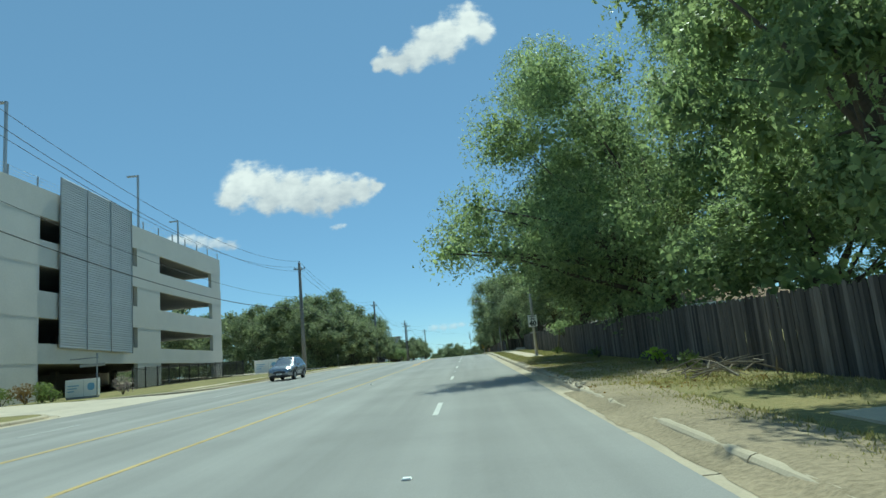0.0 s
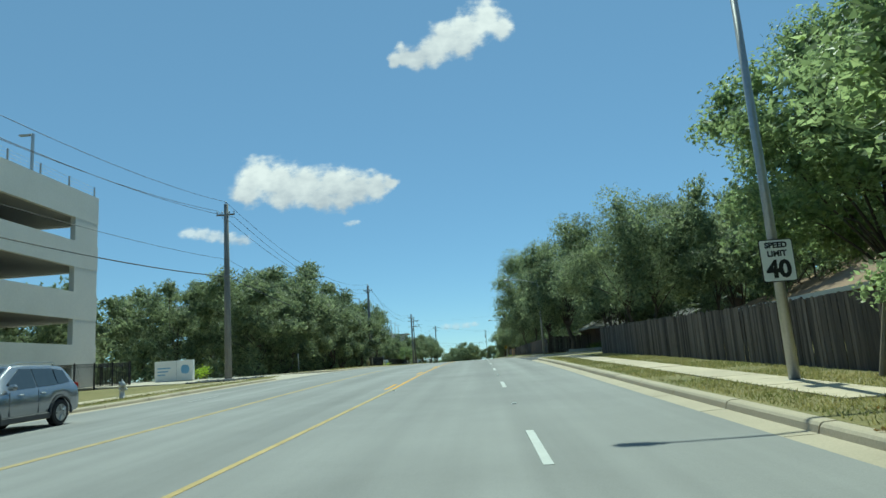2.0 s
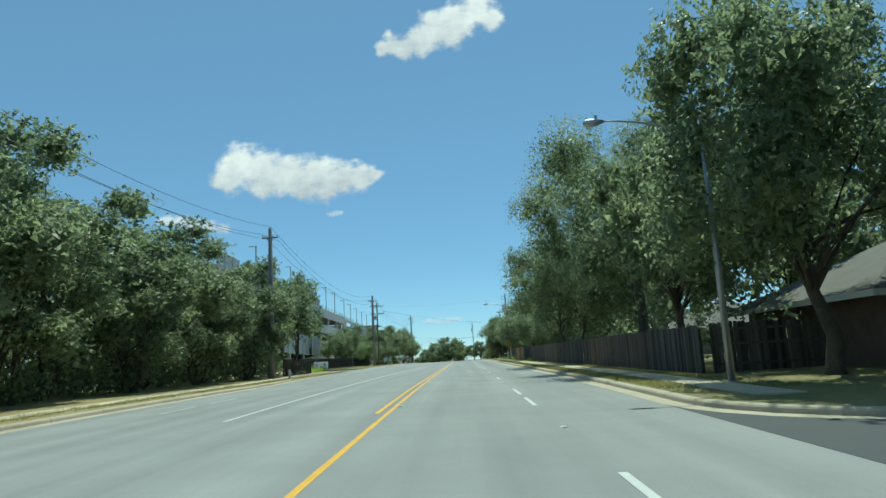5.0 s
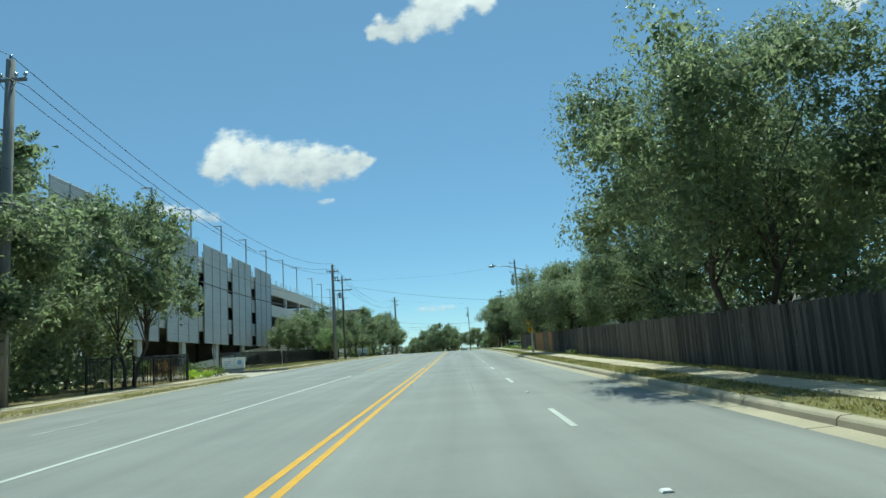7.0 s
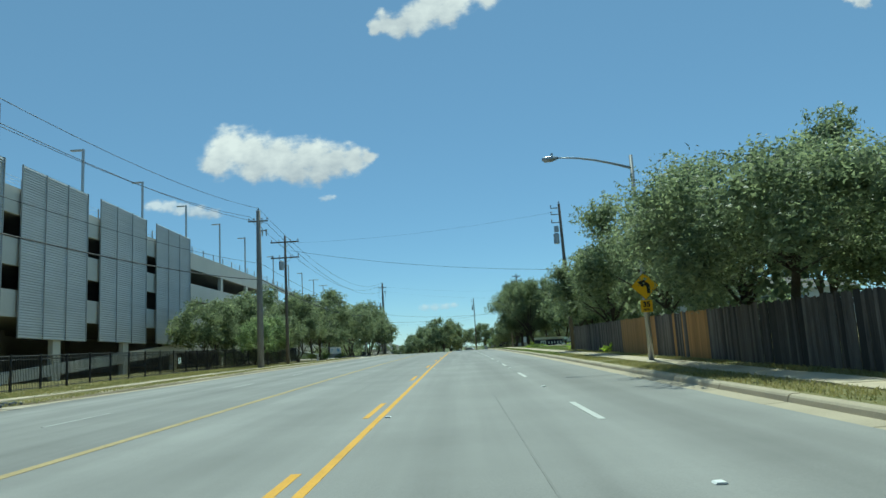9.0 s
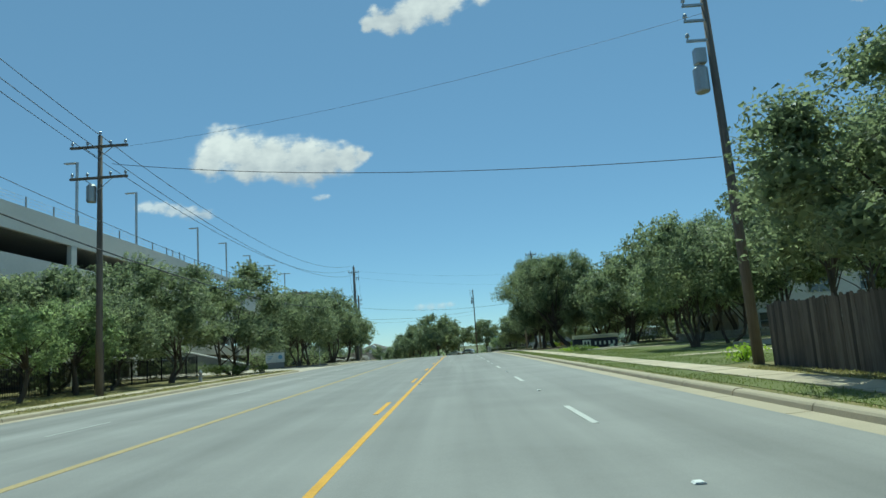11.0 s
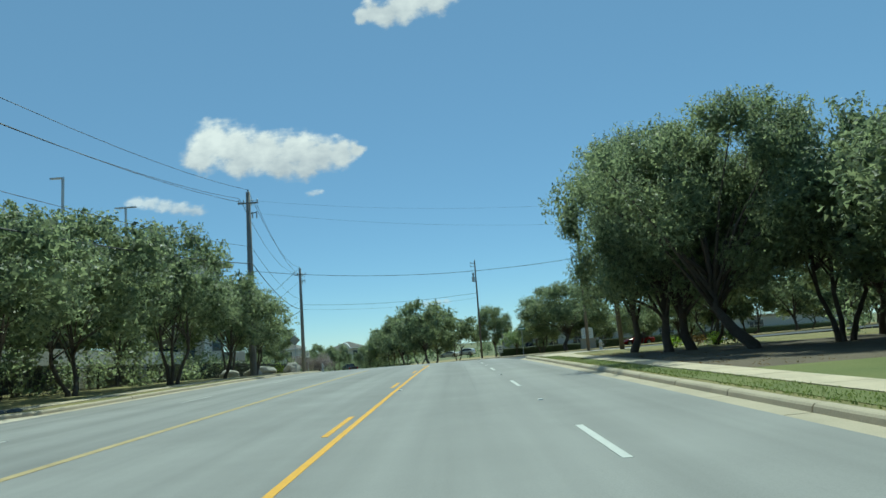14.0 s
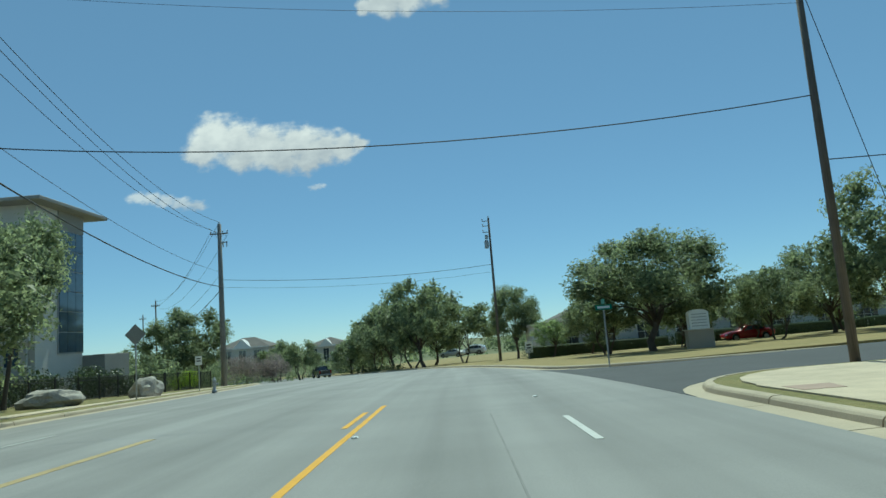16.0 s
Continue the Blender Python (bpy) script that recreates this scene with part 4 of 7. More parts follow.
# right of the road
# The three far trees at y 122 and 123 are added to shade the house roof.
for a in [("big", 12.4, 31, 16.5, 8.85, 0), ("elm1", 11.9, 14, 15, 5.4), ("elm2", 20, 27, 15, 6), ("elm1", 12.8, 19, 6.2, 3.8), ("elm2", 11.5, 42, 12, 6.6), ("elm1", 10.7, 36.5, 12.5, 5.6), ("elm2", 14.4, 57.5, 12.5, 5.3), ("elm1", 17.5, 58, 13, 5.4),
          ("spread", 12.4, 80, 10.5, 6.8), ("oak3", 19, 72, 9.5, 4.5), ("oak2", 18.5, 80, 11, 4.5), ("near1", 11.2, 107, 12.6, 6), ("oak1", 10, 116, 10.5, 5), ("oak3", 17, 104, 9.2, 5.0), ("far2", 18, 122, 12, 6), ("far1", 25, 123, 12.5, 6), ("far2", 32, 122, 12, 6), ("oak2", 14.5, 99.5, 8.5, 5), ("oak3", 21, 100, 7.4, 5.5), ("oak2", 24, 101, 13, 5.4), ("far1", 33, 105, 10, 5), ("far2", 30, 82, 12, 5.2), ("far1", 38, 88, 10, 5),
          ("over", 10.9, 126.8, 14.2, 8.2), ("spread", 9.4, 142.8, 11.3, 6.5), ("oak1", 16, 138, 10, 4.2), ("oak3", 13, 150, 10.5, 5.0), ("stand1", 12.8, 161, 12.4, 5.2), ("oak3", 18, 152, 10, 4.5), ("near1", 12, 168, 7.5, 4.0), ("low", 9.7, 178.6, 5.8, 5.8), ("near1", 12.4, 187, 9.0, 5.2), ("near1", 11.6, 197, 9.4, 5.2), ("near1", 10.6, 206.5, 7.6, 5.0), ("oak2", 18, 190, 10.5, 5),
          ("oak2", 14.2, 232.8, 7.8, 4.2), ("oak3", 17.5, 236, 8.4, 4.8), ("oak2", 19, 246, 8.4, 5), ("oak2", 22, 229, 12.6, 5.4), ("oak2", 24, 240, 13, 6), ("oak3", 19.5, 251, 11.4, 6), ("oak2", 26, 254, 12, 5.4), ("far2", 30, 240, 11, 5.4), ("oak3", 17.5, 262, 8.8, 5), ("oak1", 24, 266, 10, 5),
          ("stand1", 10.1, 281.4, 13.0, 3.7, 40), ("stand1", 10.9, 278.0, 13.0, 4.1, 150), ("stand2", 13.4, 273.9, 12.6, 5.2, 0), ("stand1", 12.2, 278.4, 12, 4.6, 270), ("oak2", 17.5, 274, 10.8, 5), ("oak1", 22.5, 279, 8.5, 4.4), ("far2", 28, 271, 9, 4.5), ("oak3", 15.5, 284, 9.5, 4.2), ("oak2", 21, 272, 10, 5.2), ("oak3", 18.5, 268, 9, 5.2), ("oak2", 26, 261, 10.5, 5.4), ("far1", 36, 283, 9, 5.2), ("far2", 43, 276, 9.5, 5.4), ("far1", 47, 288, 9, 5.2), ("far2", 33, 290, 7, 4.2)]:
    tree(*a)
# beyond the second side street and along the bend
for a in [("near1", 13.8, 326, 8.6, 6.6), ("oak2", 11.4, 329.5, 5.6, 3.4), ("oak3", 17.2, 330.5, 5.6, 3.4), ("oak3", 23.0, 327, 5.8, 3.4), ("oak2", 30.2, 322.6, 10.6, 5.6), ("oak3", 36, 325, 9.6, 5.4), ("oak1", 29.5, 331, 7.6, 4.6), ("far1", 12.5, 341, 5, 3), ("far2", 26.5, 339, 5.5, 3.2), ("far1", 33, 336, 5.5, 3.4), ("far2", 33, 325, 7.5, 4.2), ("far2", 20.5, 337, 6.2, 3.4), ("far1", 38, 318, 9, 4.5), ("far2", 44, 327, 8, 5), ("far1", 49, 320, 8.5, 5), ("far2", 53, 330, 8, 5), ("far1", 40, 311, 8, 4.6), ("far2", 57, 316, 9, 5.4), ("young", 9.2, 343.5, 3.8, 2.0), ("near1", 7.4, 362, 9.4, 4.0)]:
    tree(*a)
for k, (s, u, H) in enumerate([(370, 8.5, 12.6), (378, 9.5, 12.2), (387, 9, 11.4), (396, 9.5, 11.4), (405, 9.6, 8.8), (376, 17, 10.6), (390, 18, 11), (408, 18, 10.4), (419, 17, 9)]):
    p = P(u, s)
    tree(("far1", "far2")[k % 2], p.x, p.y, H, 6.3 if H > 10 else 4.2)
# left of the road
for a in [("wood1", -22.8, 102, 11.4, 6), ("wood2", -22, 111, 13.2, 6.3), ("wood1", -22.4, 121, 14.2, 6.6), ("wood2", -22, 131, 12.6, 6.3), ("wood1", -21.8, 141, 11.8, 6), ("wood2", -21, 150, 12.4, 5.8), ("wood2", -20.6, 106.5, 8.6, 4.8), ("wood1", -20.4, 116, 9.4, 5), ("wood2", -20.2, 126, 9.0, 5), ("wood1", -20.0, 136, 8.6, 4.8), ("wood2", -19.6, 145.5, 8.8, 4.6), ("oak2", -19.6, 160.5, 11.5, 4.8),
          ("wood2", -30, 99, 10.5, 5), ("wood1", -31, 110, 12, 5.4), ("wood2", -31, 122, 13.5, 5.4), ("wood1", -31, 134, 13, 5.4), ("wood2", -30, 146, 13, 5.4), ("wood1", -28, 156, 11, 5), ("far1", -40, 95, 10, 5.4), ("far2", -42, 106, 12, 5.4), ("far1", -43, 120, 12, 5.4), ("far1", -52, 98, 11, 6), ("far2", -54, 110, 12, 6), ("far1", -42, 140, 13, 5.5), ("oak1", -25, 163.5, 8.5, 4.2),
          ("young", -19.5, 221, 4.4, 2.3), ("young", -20.5, 227, 5.2, 2.6), ("oak3", -20.4, 230, 5.6, 3.3), ("wood1", -19.8, 236.5, 8.2, 4.1), ("oak2", -26.5, 243, 9.5, 5.0), ("oak3", -25.5, 233, 8.2, 4.6), ("oak2", -26.5, 226, 7.0, 4.2), ("wood2", -19.5, 248.6, 10.1, 5.5),
          ("oak2", -19, 270, 8.4, 4.8), ("oak3", -19.5, 278, 10.2, 5.0), ("oak2", -18.2, 286.5, 10.2, 4.8), ("oak3", -17.6, 294, 8.6, 4.4), ("oak2", -16.9, 299.6, 7.2, 4.0), ("street", -22.9, 311, 9.8, 4.3), ("far2", -26, 283, 9.5, 4.6), ("far1", -27, 297, 9, 4.4),
          ("wood2", -31.4, 356, 10.2, 4.7), ("wood1", -32.6, 353.5, 8.4, 4.2), ("far2", -36, 362, 5.5, 3.6), ("far1", -44, 366, 6, 3.8), ("oak2", -24, 378, 5.5, 3.4), ("far2", -30, 386, 6, 3.8), ("oak1", -20, 400, 6, 4), ("far2", -38, 372, 6.5, 3.6), ("far2", -50, 352, 6, 3.8), ("far2", -48, 380, 7, 4), ("far2", -33, 400, 7, 4), ("far1", -60, 352, 7, 4)]:
    tree(*a)

# ---- utility poles and cables ----
def utility_pole(x, y, top, style, label, lean=0.0, base=None, r=0.17, wood=M_POLE):
    """style: 'post' insulators on the pole top, 'arm' one crossarm, 'two' two crossarms with a transformer."""
    z0 = gz(x, y) + 0.1 if base is None else base
    h = top - z0
    e = empty("utility_pole", Matrix.Translation((x, y, z0)), label, "utility pole", "utility poles along the road")
    part("pole_shaft", tb([(0, 0, -.3), (lean * .5, 0, h * .5), (lean, 0, h)], [r, r * .85, r * .62], 10), wood, e, smooth=True)

    def insulator(px, py, pz, parent):
        bm = bmesh.new()
        tube(bm, [(px, py, pz), (px, py, pz + .08), (px, py, pz + .1), (px, py, pz + .2), (px, py, pz + .24)], [.03, .03, .075, .06, .02], 8)
        part("insulator", bm, M_STEEL, parent)

    def arm(z, w, off=0.0):
        a = part("crossarm", bx(lean - w / 2 + off, -.17, z - .06, lean + w / 2 + off, -.05, z + .06, bevel=.01), wood, e)
        for k in (-.46, -.2, .2, .46):
            insulator(lean + w * k + off, -.11, z + .06, a)
        part("arm_brace", tb([(lean - w * .25 + off, -.12, z - .04), (lean, -.12, z - .6)], .02, 5), M_STEEL, e)
        part("arm_brace", tb([(lean + w * .25 + off, -.12, z - .04), (lean, -.12, z - .6)], .02, 5), M_STEEL, e)

    insulator(lean, 0, h, e)
    if style == "arm":
        arm(h - .9, 1.5)
    if style == "two":
        arm(h - .45, 1.7)
        arm(h - 1.4, 2.1)
    if style == "twocan":
        arm(h - .6, 2.9)
        arm(h - 2.2, 2.9)
    if style == "post":
        arm(h - .95, 1.7)
        part("standoff_bracket", tb([(lean, -.1, h - 1.9), (lean + .75, -.1, h - 1.75)], .045, 6), M_STEEL, e)
        for k in (.35, .7):
            part("cutout", tb([(lean + k, -.1, h - 2.25), (lean + k, -.1, h - 1.7)], [.05, .07], 7), M_STEEL, e)
    if style in ("can", "twocan"):
        bm = bmesh.new()
        tube(bm, [(lean - .42, 0, h - 3.4), (lean - .42, 0, h - 3.36), (lean - .42, 0, h - 2.6), (lean - .42, 0, h - 2.5)], [.2, .24, .24, .16], 12)
        part("transformer", bm, M_STEEL, e)
    if style == "can":
        for k in (0.35, .9, 1.6):
            part("cutout_bracket", bx(lean - .75, -.06, h - k - .04, lean, .02, h - k + .04), M_STEEL, e)
            insulator(lean - .7, -.02, h - k + .04, e)
        part("guard_box", bx(lean - .55, -.15, h - 2.4, lean - .2, .15, h - 1.9), M_STEEL, e)
    part("guard_pipe", tb([(.10, r + .03, 0), (lean * .2 + .10, r + .02, h * .2)], .035, 6), M_POLE, e)
    return e


WOOD = "tall weathered wooden utility pole beside the road"
LPOLES = [(-18.6, 85.6, 16.4, "arm"), (-17.4, 146.4, 16.6, "arm"), (-17.0, 213.2, 16.3, "post"), (-16.1, 296.9, 17.6, "post"), (-21.7, 339.2, 16.3, "post")]
for x, y, t, st in LPOLES:
    utility_pole(x, y, t, st, WOOD, r=.28, wood=M_POLE_GREY)
utility_pole(-17.5, 223.7, 15.8, "twocan", "wooden utility pole with two crossarms and a transformer")
utility_pole(-17.5, 20, 15.5, "arm", WOOD)
utility_pole(8.9, 213, 15.2, "can", "wooden utility pole with a transformer in the trees", lean=-.2)
utility_pole(10.62, 296.7, 15.1, "two", "wooden utility pole with two crossarms at the side street corner", lean=.05, r=.135)
utility_pole(12.35, 293, 17.4, "two", "thick wooden utility pole beside the sidewalk", lean=-.3, r=.175)
utility_pole(4.4, 350.3, 16.8, "can", "tall wooden utility pole on the dry lawn", base=1.2)
utility_pole(-52.2, 392, 14.2, "arm", WOOD)
utility_pole(-66, 416, 13.6, "arm", WOOD)


def cable(name, a, b, sag, r, label):
    a, b = Vector(a), Vector(b)
    pts = [a.lerp(b, t / 20) - Vector((0, 0, sag * 4 * (t / 20) * (1 - t / 20))) for t in range(21)]
    return tagged(part(name, tb(pts, r, 5), M_WIRE), label, "cable", "overhead lines")


chain = [(-16.8, -60, 13.0)] + [(x, y, t) for x, y, t, st in [(-17.5, 20, 15.5, "")] + LPOLES] + [(-52.2, 392, 13.9)]
for (x0, y0, t0), (x1, y1, t1) in zip(chain, chain[1:]):
    for dx, dz in ((0, .2), (-.72, -.5), (.72, -1.15)):
        cable("power_line", (x0 + dx, y0, t0 + dz), (x1 + dx, y1, t1 + dz), .037 * (y1 - y0), .016, "thin black overhead power line between poles")
    cable("neutral_line", (x0 + .15, y0, t0 - 4.6), (x1 + .15, y1, t1 - 4.6), .022 * (y1 - y0), .014, "thin black overhead line between poles")
    cable("phone_cable", (x0 + .2, y0, t0 - 6.0), (x1 + .2, y1, t1 - 6.0), .022 * (y1 - y0), .035, "thick black overhead phone cable between poles")
# lines across the road
cable("power_line", (-16.9, 223.7, 14.3), (8.6, 213, 9.6), .5, .014, "black overhead line crossing the road")
cable("power_line", (-17.0, 223.7, 15.1), (8.8, 213, 14.6), .5, .006, "black overhead line crossing the road")
cable("power_line", (-16.0, 296.9, 11.0), (10.6, 296.7, 10.1), .85, .018, "black overhead line crossing the road")
cable("power_line", (-16.0, 296.9, 15.9), (10.6, 296.7, 12.9), .5, .006, "black overhead line crossing the road")
cable("power_line", (-16.0, 296.9, 16.9), (10.6, 296.7, 14.5), .5, .006, "black overhead line crossing the road")
cable("power_line", (-21.6, 339.5, 11.0), (4.4, 350.3, 11.6), .6, .022, "black overhead line crossing the road")
cable("power_line", (-21.6, 339.5, 10.3), (4.4, 350.3, 10.8), .6, .012, "black overhead line crossing the road")
cable("guy_wire", (10.7, 296.7, 13.6), (15.5, 300.5, 4.0), .0, .012, "thin steel guy wire of a pole")
cable("service_line", (10.7, 296.7, 8.2), (34, 293, 8.6), .3, .016, "black service cable through the trees")


# ---- street lamps over the road ----
def street_lamp(x, y, tip, top, label="galvanised street lamp with a long curved arm"):
    z0 = gz(x, y) + .12
    e = empty("street_lamp", Matrix.Translation((x, y, z0)), label, "street lamp", "street lamps over the road")
    h = top - z0
    part("pole", tb([(0, 0, 0), (0, 0, h)], [.115, .075], 12), M_STEEL, e, smooth=True)
    part("base_flange", tb([(0, 0, -.02), (0, 0, .06)], .2, 12), M_STEEL, e)
    d = tip - x
    pts = [(d * t, 0, h - .55 + .62 * math.sin(t * math.pi * .5)) for t in (0, .15, .3, .5, .7, .85, 1)]
    part("arm", tb(pts, [.06, .055, .05, .045, .04, .035, .03], 8), M_STEEL, e, smooth=True)
    bm = bmesh.new()
    tube(bm, [(d - .62, 0, h + .05), (d - .5, 0, h + .03), (d - .2, 0, h + .05), (d + .05, 0, h + .08)], [.05, .13, .12, .05], 10)
    part("lamp_head", bm, M_STEEL, e, smooth=True)
    part("photocell", tb([(d - .2, 0, h + .14), (d - .2, 0, h + .28)], .05, 8), M_STEEL, e)
    return e


street_lamp(7.55, 48.75, 4.0, 10.8)
street_lamp(8.0, 106.8, 4.9, 10.9)
street_lamp(7.15, 184.9, 4.1, 11.3)


# ---- wooden fence of single boards ----
def fence(name, a, b, height, label, pick=None, dense=0.15):
    """Upright boards nailed on rails and posts from a to b."""
    ax, ay = a
    bxx, by = b
    L = math.hypot(bxx - ax, by - ay)
    ang = math.atan2(by - ay, bxx - ax)
    f = empty(name, Matrix.Translation((ax, ay, 0)) @ Matrix.Rotation(ang, 4, "Z"), label, "fence")
    gh = lambda t: gz(ax + (bxx - ax) * t / L, ay + (by - ay) * t / L) + 0.14
    n = int(L / dense)
    shapes = []
    for v in range(3):
        bm = bmesh.new()
        w = dense * (.985, .965, .94)[v]
        prism(bm, [(0, 0), (w, 0), (w, height - .05), (w - .03, height), (.03, height), (0, height - .05)], 0, .018)
        o = part("board", bm, M_FENCE, f)
        shapes.append(o)
    for i in range(n):
        t = i * dense
        v = random.randrange(3)
        if i < 3:
            o = shapes[i]
        else:
            o = new("board", shapes[v].data)
            o.parent = f
        dy = random.choice((0, 0, 0, .012, .02)) if not pick else 0.0
        o.matrix_basis = Matrix.Translation((t, dy, gh(t) + random.uniform(-.05, .04))) @ Matrix.Rotation(random.uniform(-.012, .012), 4, "Y")
        m = pick(t, i) if pick else None
        if m is not None:
            o.material_slots[0].link = "OBJECT"
            o.material_slots[0].material = m
    k = 0.0
    while k < L:
        part("fence_post", bx(k, -.11, gh(k) - .1, k + .09, -.02, gh(k) + height - .15), M_FENCE, f)
        k += 2.4
    for hh in (.3, height * .55, height - .3):
        part("rail", prismx([(0, gh(0) + hh), (L, gh(L) + hh)], -.05, -.002, .09), M_FENCE, f)
    return f


def prismx(line, y0, y1, d):
    bm = bmesh.new()
    r = [[bm.verts.new(q) for q in ((x, y0, z), (x, y1, z), (x, y1, z + d), (x, y0, z + d))] for x, z in line]
    for k in range(4):
        bm.faces.new((r[0][k], r[0][(k + 1) % 4], r[1][(k + 1) % 4], r[1][k]))
    bm.faces.new(r[0][::-1])
    bm.faces.new(r[1])
    bmesh.ops.recalc_face_normals(bm, faces=bm.faces[:])
    return bm


OLD = "weathered grey wooden board fence behind the sidewalk"
fence("fence", (9.6, -12), (9.5, 20), 1.75, OLD)
fence("fence", (9.5, 20), (9.6, 50), 1.8, OLD)
fence("fence", (9.6, 50), (9.5, 80.7), 1.8, OLD)
fence("fence", (9.5, 80.75), (24, 81.1), 1.8, OLD)
fence("fence", (9.0, 112), (8.75, 135), 1.85, "weathered wooden board fence with reddish brown boards", pick=lambda t, i: M_FENCE_RED if 6 < t < 21 and (i * 7919) % 11 < 6 else None)
fence("fence", (8.75, 135), (8.7, 150), 1.85, OLD)
fence("fence", (8.7, 150), (8.7, 179), 1.85, OLD)
fence("fence", (8.7, 179), (8.9, 212), 1.85, "wooden board fence with some new orange boards", pick=lambda t, i: M_FENCE_NEW if 3.6 < t < 5.9 or 10.3 < t < 16.9 or 6.4 < t < 6.6 or 7.4 < t < 7.7 else None)
fence("fence", (9.4, 111.9), (26, 111.5), 1.9, OLD)

# ---- understorey of the thicket, and hedges ----
def foliage_stuff(name, spots, material, label, per=150, size=0.2, seed=3, kind="stuff"):
    """Low leafy growth: a mass of leaf clumps at places (x, y, height above ground, radius)."""
    rng = np.random.default_rng(seed)
    cl = [(np.array((x, y, gz(x, y) + h)), r) for x, y, h, r in spots]
    ob = new(name, leaf_mesh(name, cl, per, size, material, rng, flat=0.9))
    tagged(ob, label, kind=kind)
    inner = [(c, r * .6) for c, r in cl]
    o = new("inner_foliage", leaf_mesh("inner_foliage", inner, per * .5, size * 2.0, material, rng, flat=0.9))
    o.parent = ob
    return ob


rg = random.Random(5)
foliage_stuff("undergrowth", [(-19.5 - rg.uniform(0, 3.5), 101 + .9 * k + rg.uniform(-.5, .5), rg.uniform(.5, 3.4), rg.uniform(.9, 1.5)) for k in range(66)] + [(-24 - rg.uniform(0, 3), 99 + 1.6 * k, rg.uniform(.6, 4.5), rg.uniform(1.2, 1.9)) for k in range(40)],
              M_OAK, "dense dark undergrowth below the thicket trees", per=60, size=.27)
foliage_stuff("undergrowth", [(-33 - 1.7 * k, 90.5 + rg.uniform(-1, 1.5), rg.uniform(.6, 3.5), rg.uniform(1.3, 2)) for k in range(22)] + [(-24 - 1.3 * k, 98 + rg.uniform(-1, 1.5), rg.uniform(.5, 3.2), rg.uniform(1.2, 1.8)) for k in range(22)], M_OAK, "dense dark undergrowth behind the garage corner", per=55, size=.27, seed=4)
foliage_stuff("undergrowth", [(-27 - .62 * k, 94.5 + rg.uniform(-1.5, 3), rg.uniform(.5, 4.2), rg.uniform(1.5, 2.3)) for k in range(64)], M_OAK, "dense dark undergrowth behind the garage corner", per=48, size=.28, seed=41)
foliage_stuff("undergrowth", [(-24.5 - rg.uniform(0, 4), 98 + 1.0 * k, rg.uniform(.4, 3.4), rg.uniform(1.4, 2.0)) for k in range(64)], M_OAK, "dense dark undergrowth below the thicket trees", per=48, size=.27, seed=42)
foliage_stuff("undergrowth", [(9.6 + rg.uniform(0, 3.4), 7 + .72 * k, rg.uniform(2.3, 4.8), rg.uniform(.9, 1.5)) for k in range(56)], M_ELM, "bright green shrubs rising above the fence", per=120, size=.2, seed=6)
foliage_stuff("undergrowth", [(10.6 + rg.uniform(0, 3), 113 + 1.5 * k, rg.uniform(1.2, 3.6), rg.uniform(1.0, 1.5)) for k in range(64)], M_OAK, "dark green shrubs behind the fence", per=60, size=.24, seed=7)


def shrub(x, y, r, h, material, label, seed=1, size=.12, per=380, name="shrub", dz=0.12):
    """A rounded bush of small leaves on short stems."""
    rng = np.random.default_rng(seed)
    e = empty(name, Matrix.Translation((x, y, gz(x, y) + dz)), label, "shrub")
    cl = []
    for k in range(10):
        a = rng.uniform(0, 6.28)
        q = rng.uniform(0, .7) * r
        cl.append((np.array((math.cos(a) * q, math.sin(a) * q, rng.uniform(.35, .8) * h)), r * rng.uniform(.35, .55)))
    o = new("foliage", leaf_mesh("foliage", cl, per, size, material, rng, flat=min(1.0, .8 * h / r)))
    o.parent = e
    for k in range(5):
        a = rng.uniform(0, 6.28)
        part("stem", tb([(0, 0, -.05), (math.cos(a) * r * .3, math.sin(a) * r * .3, h * .6)], [.03, .012], 5), M_BARK, e)
    return e


shrub(9.45, 47.6, 1.0, 1.1, M_ELM, "leafy vine hanging over the fence", 91, .12, 420, "vine", 1.35)
e = empty("leaning_post", at(8.95, 48.2, .1), "old pale fence post leaning on the fence", "post")
part("post_shaft", tb([(0, 0, -.1), (.35, -.1, 1.75)], [.07, .06], 7), M_DEADWOOD, e)


# ---- signs ----
def post(e, h, x=0, y=0, r=.03):
    return part("post", bx(x - r, y - r, -.3, x + r, y + r, h), M_STEEL, e)


def plate(name, outline, y, t, material, parent, label=""):
    bm = prism(bmesh.new(), outline, y, y + t)
    return part(name, bm, material, parent, label)


def rrect(w, h, cz, r=.04, cx=0):
    o = []
    for sx, sz, a0 in ((1, 1, 0), (-1, 1, 90), (-1, -1, 180), (1, -1, 270)):
        for k in range(4):
            a = radians(a0 + 30 * k)
            o.append((cx + sx * (w / 2 - r) + r * math.cos(a), cz + sz * (h / 2 - r) + r * math.sin(a)))
    return o


e = empty("speed_limit_sign", Matrix.Translation((7.5, 48.55, 0)), "white speed limit sign bolted to the lamp pole", "road sign")
plate("sign_border", rrect(.70, .90, 3.95), 0, .004, M_BLACK, e, "thin black border")
plate("sign_face", rrect(.66, .86, 3.95), -.006, .005, M_WHITE, e)
words("SPEED", .17, M_BLACK, e, Matrix.Translation((0, -.008, 4.27)) @ FACE, bold=.006)
words("LIMIT", .17, M_BLACK, e, Matrix.Translation((0, -.008, 4.09)) @ FACE, bold=.006)
words("40", .50, M_BLACK, e, Matrix.Translation((0, -.008, 3.75)) @ FACE, bold=.02)
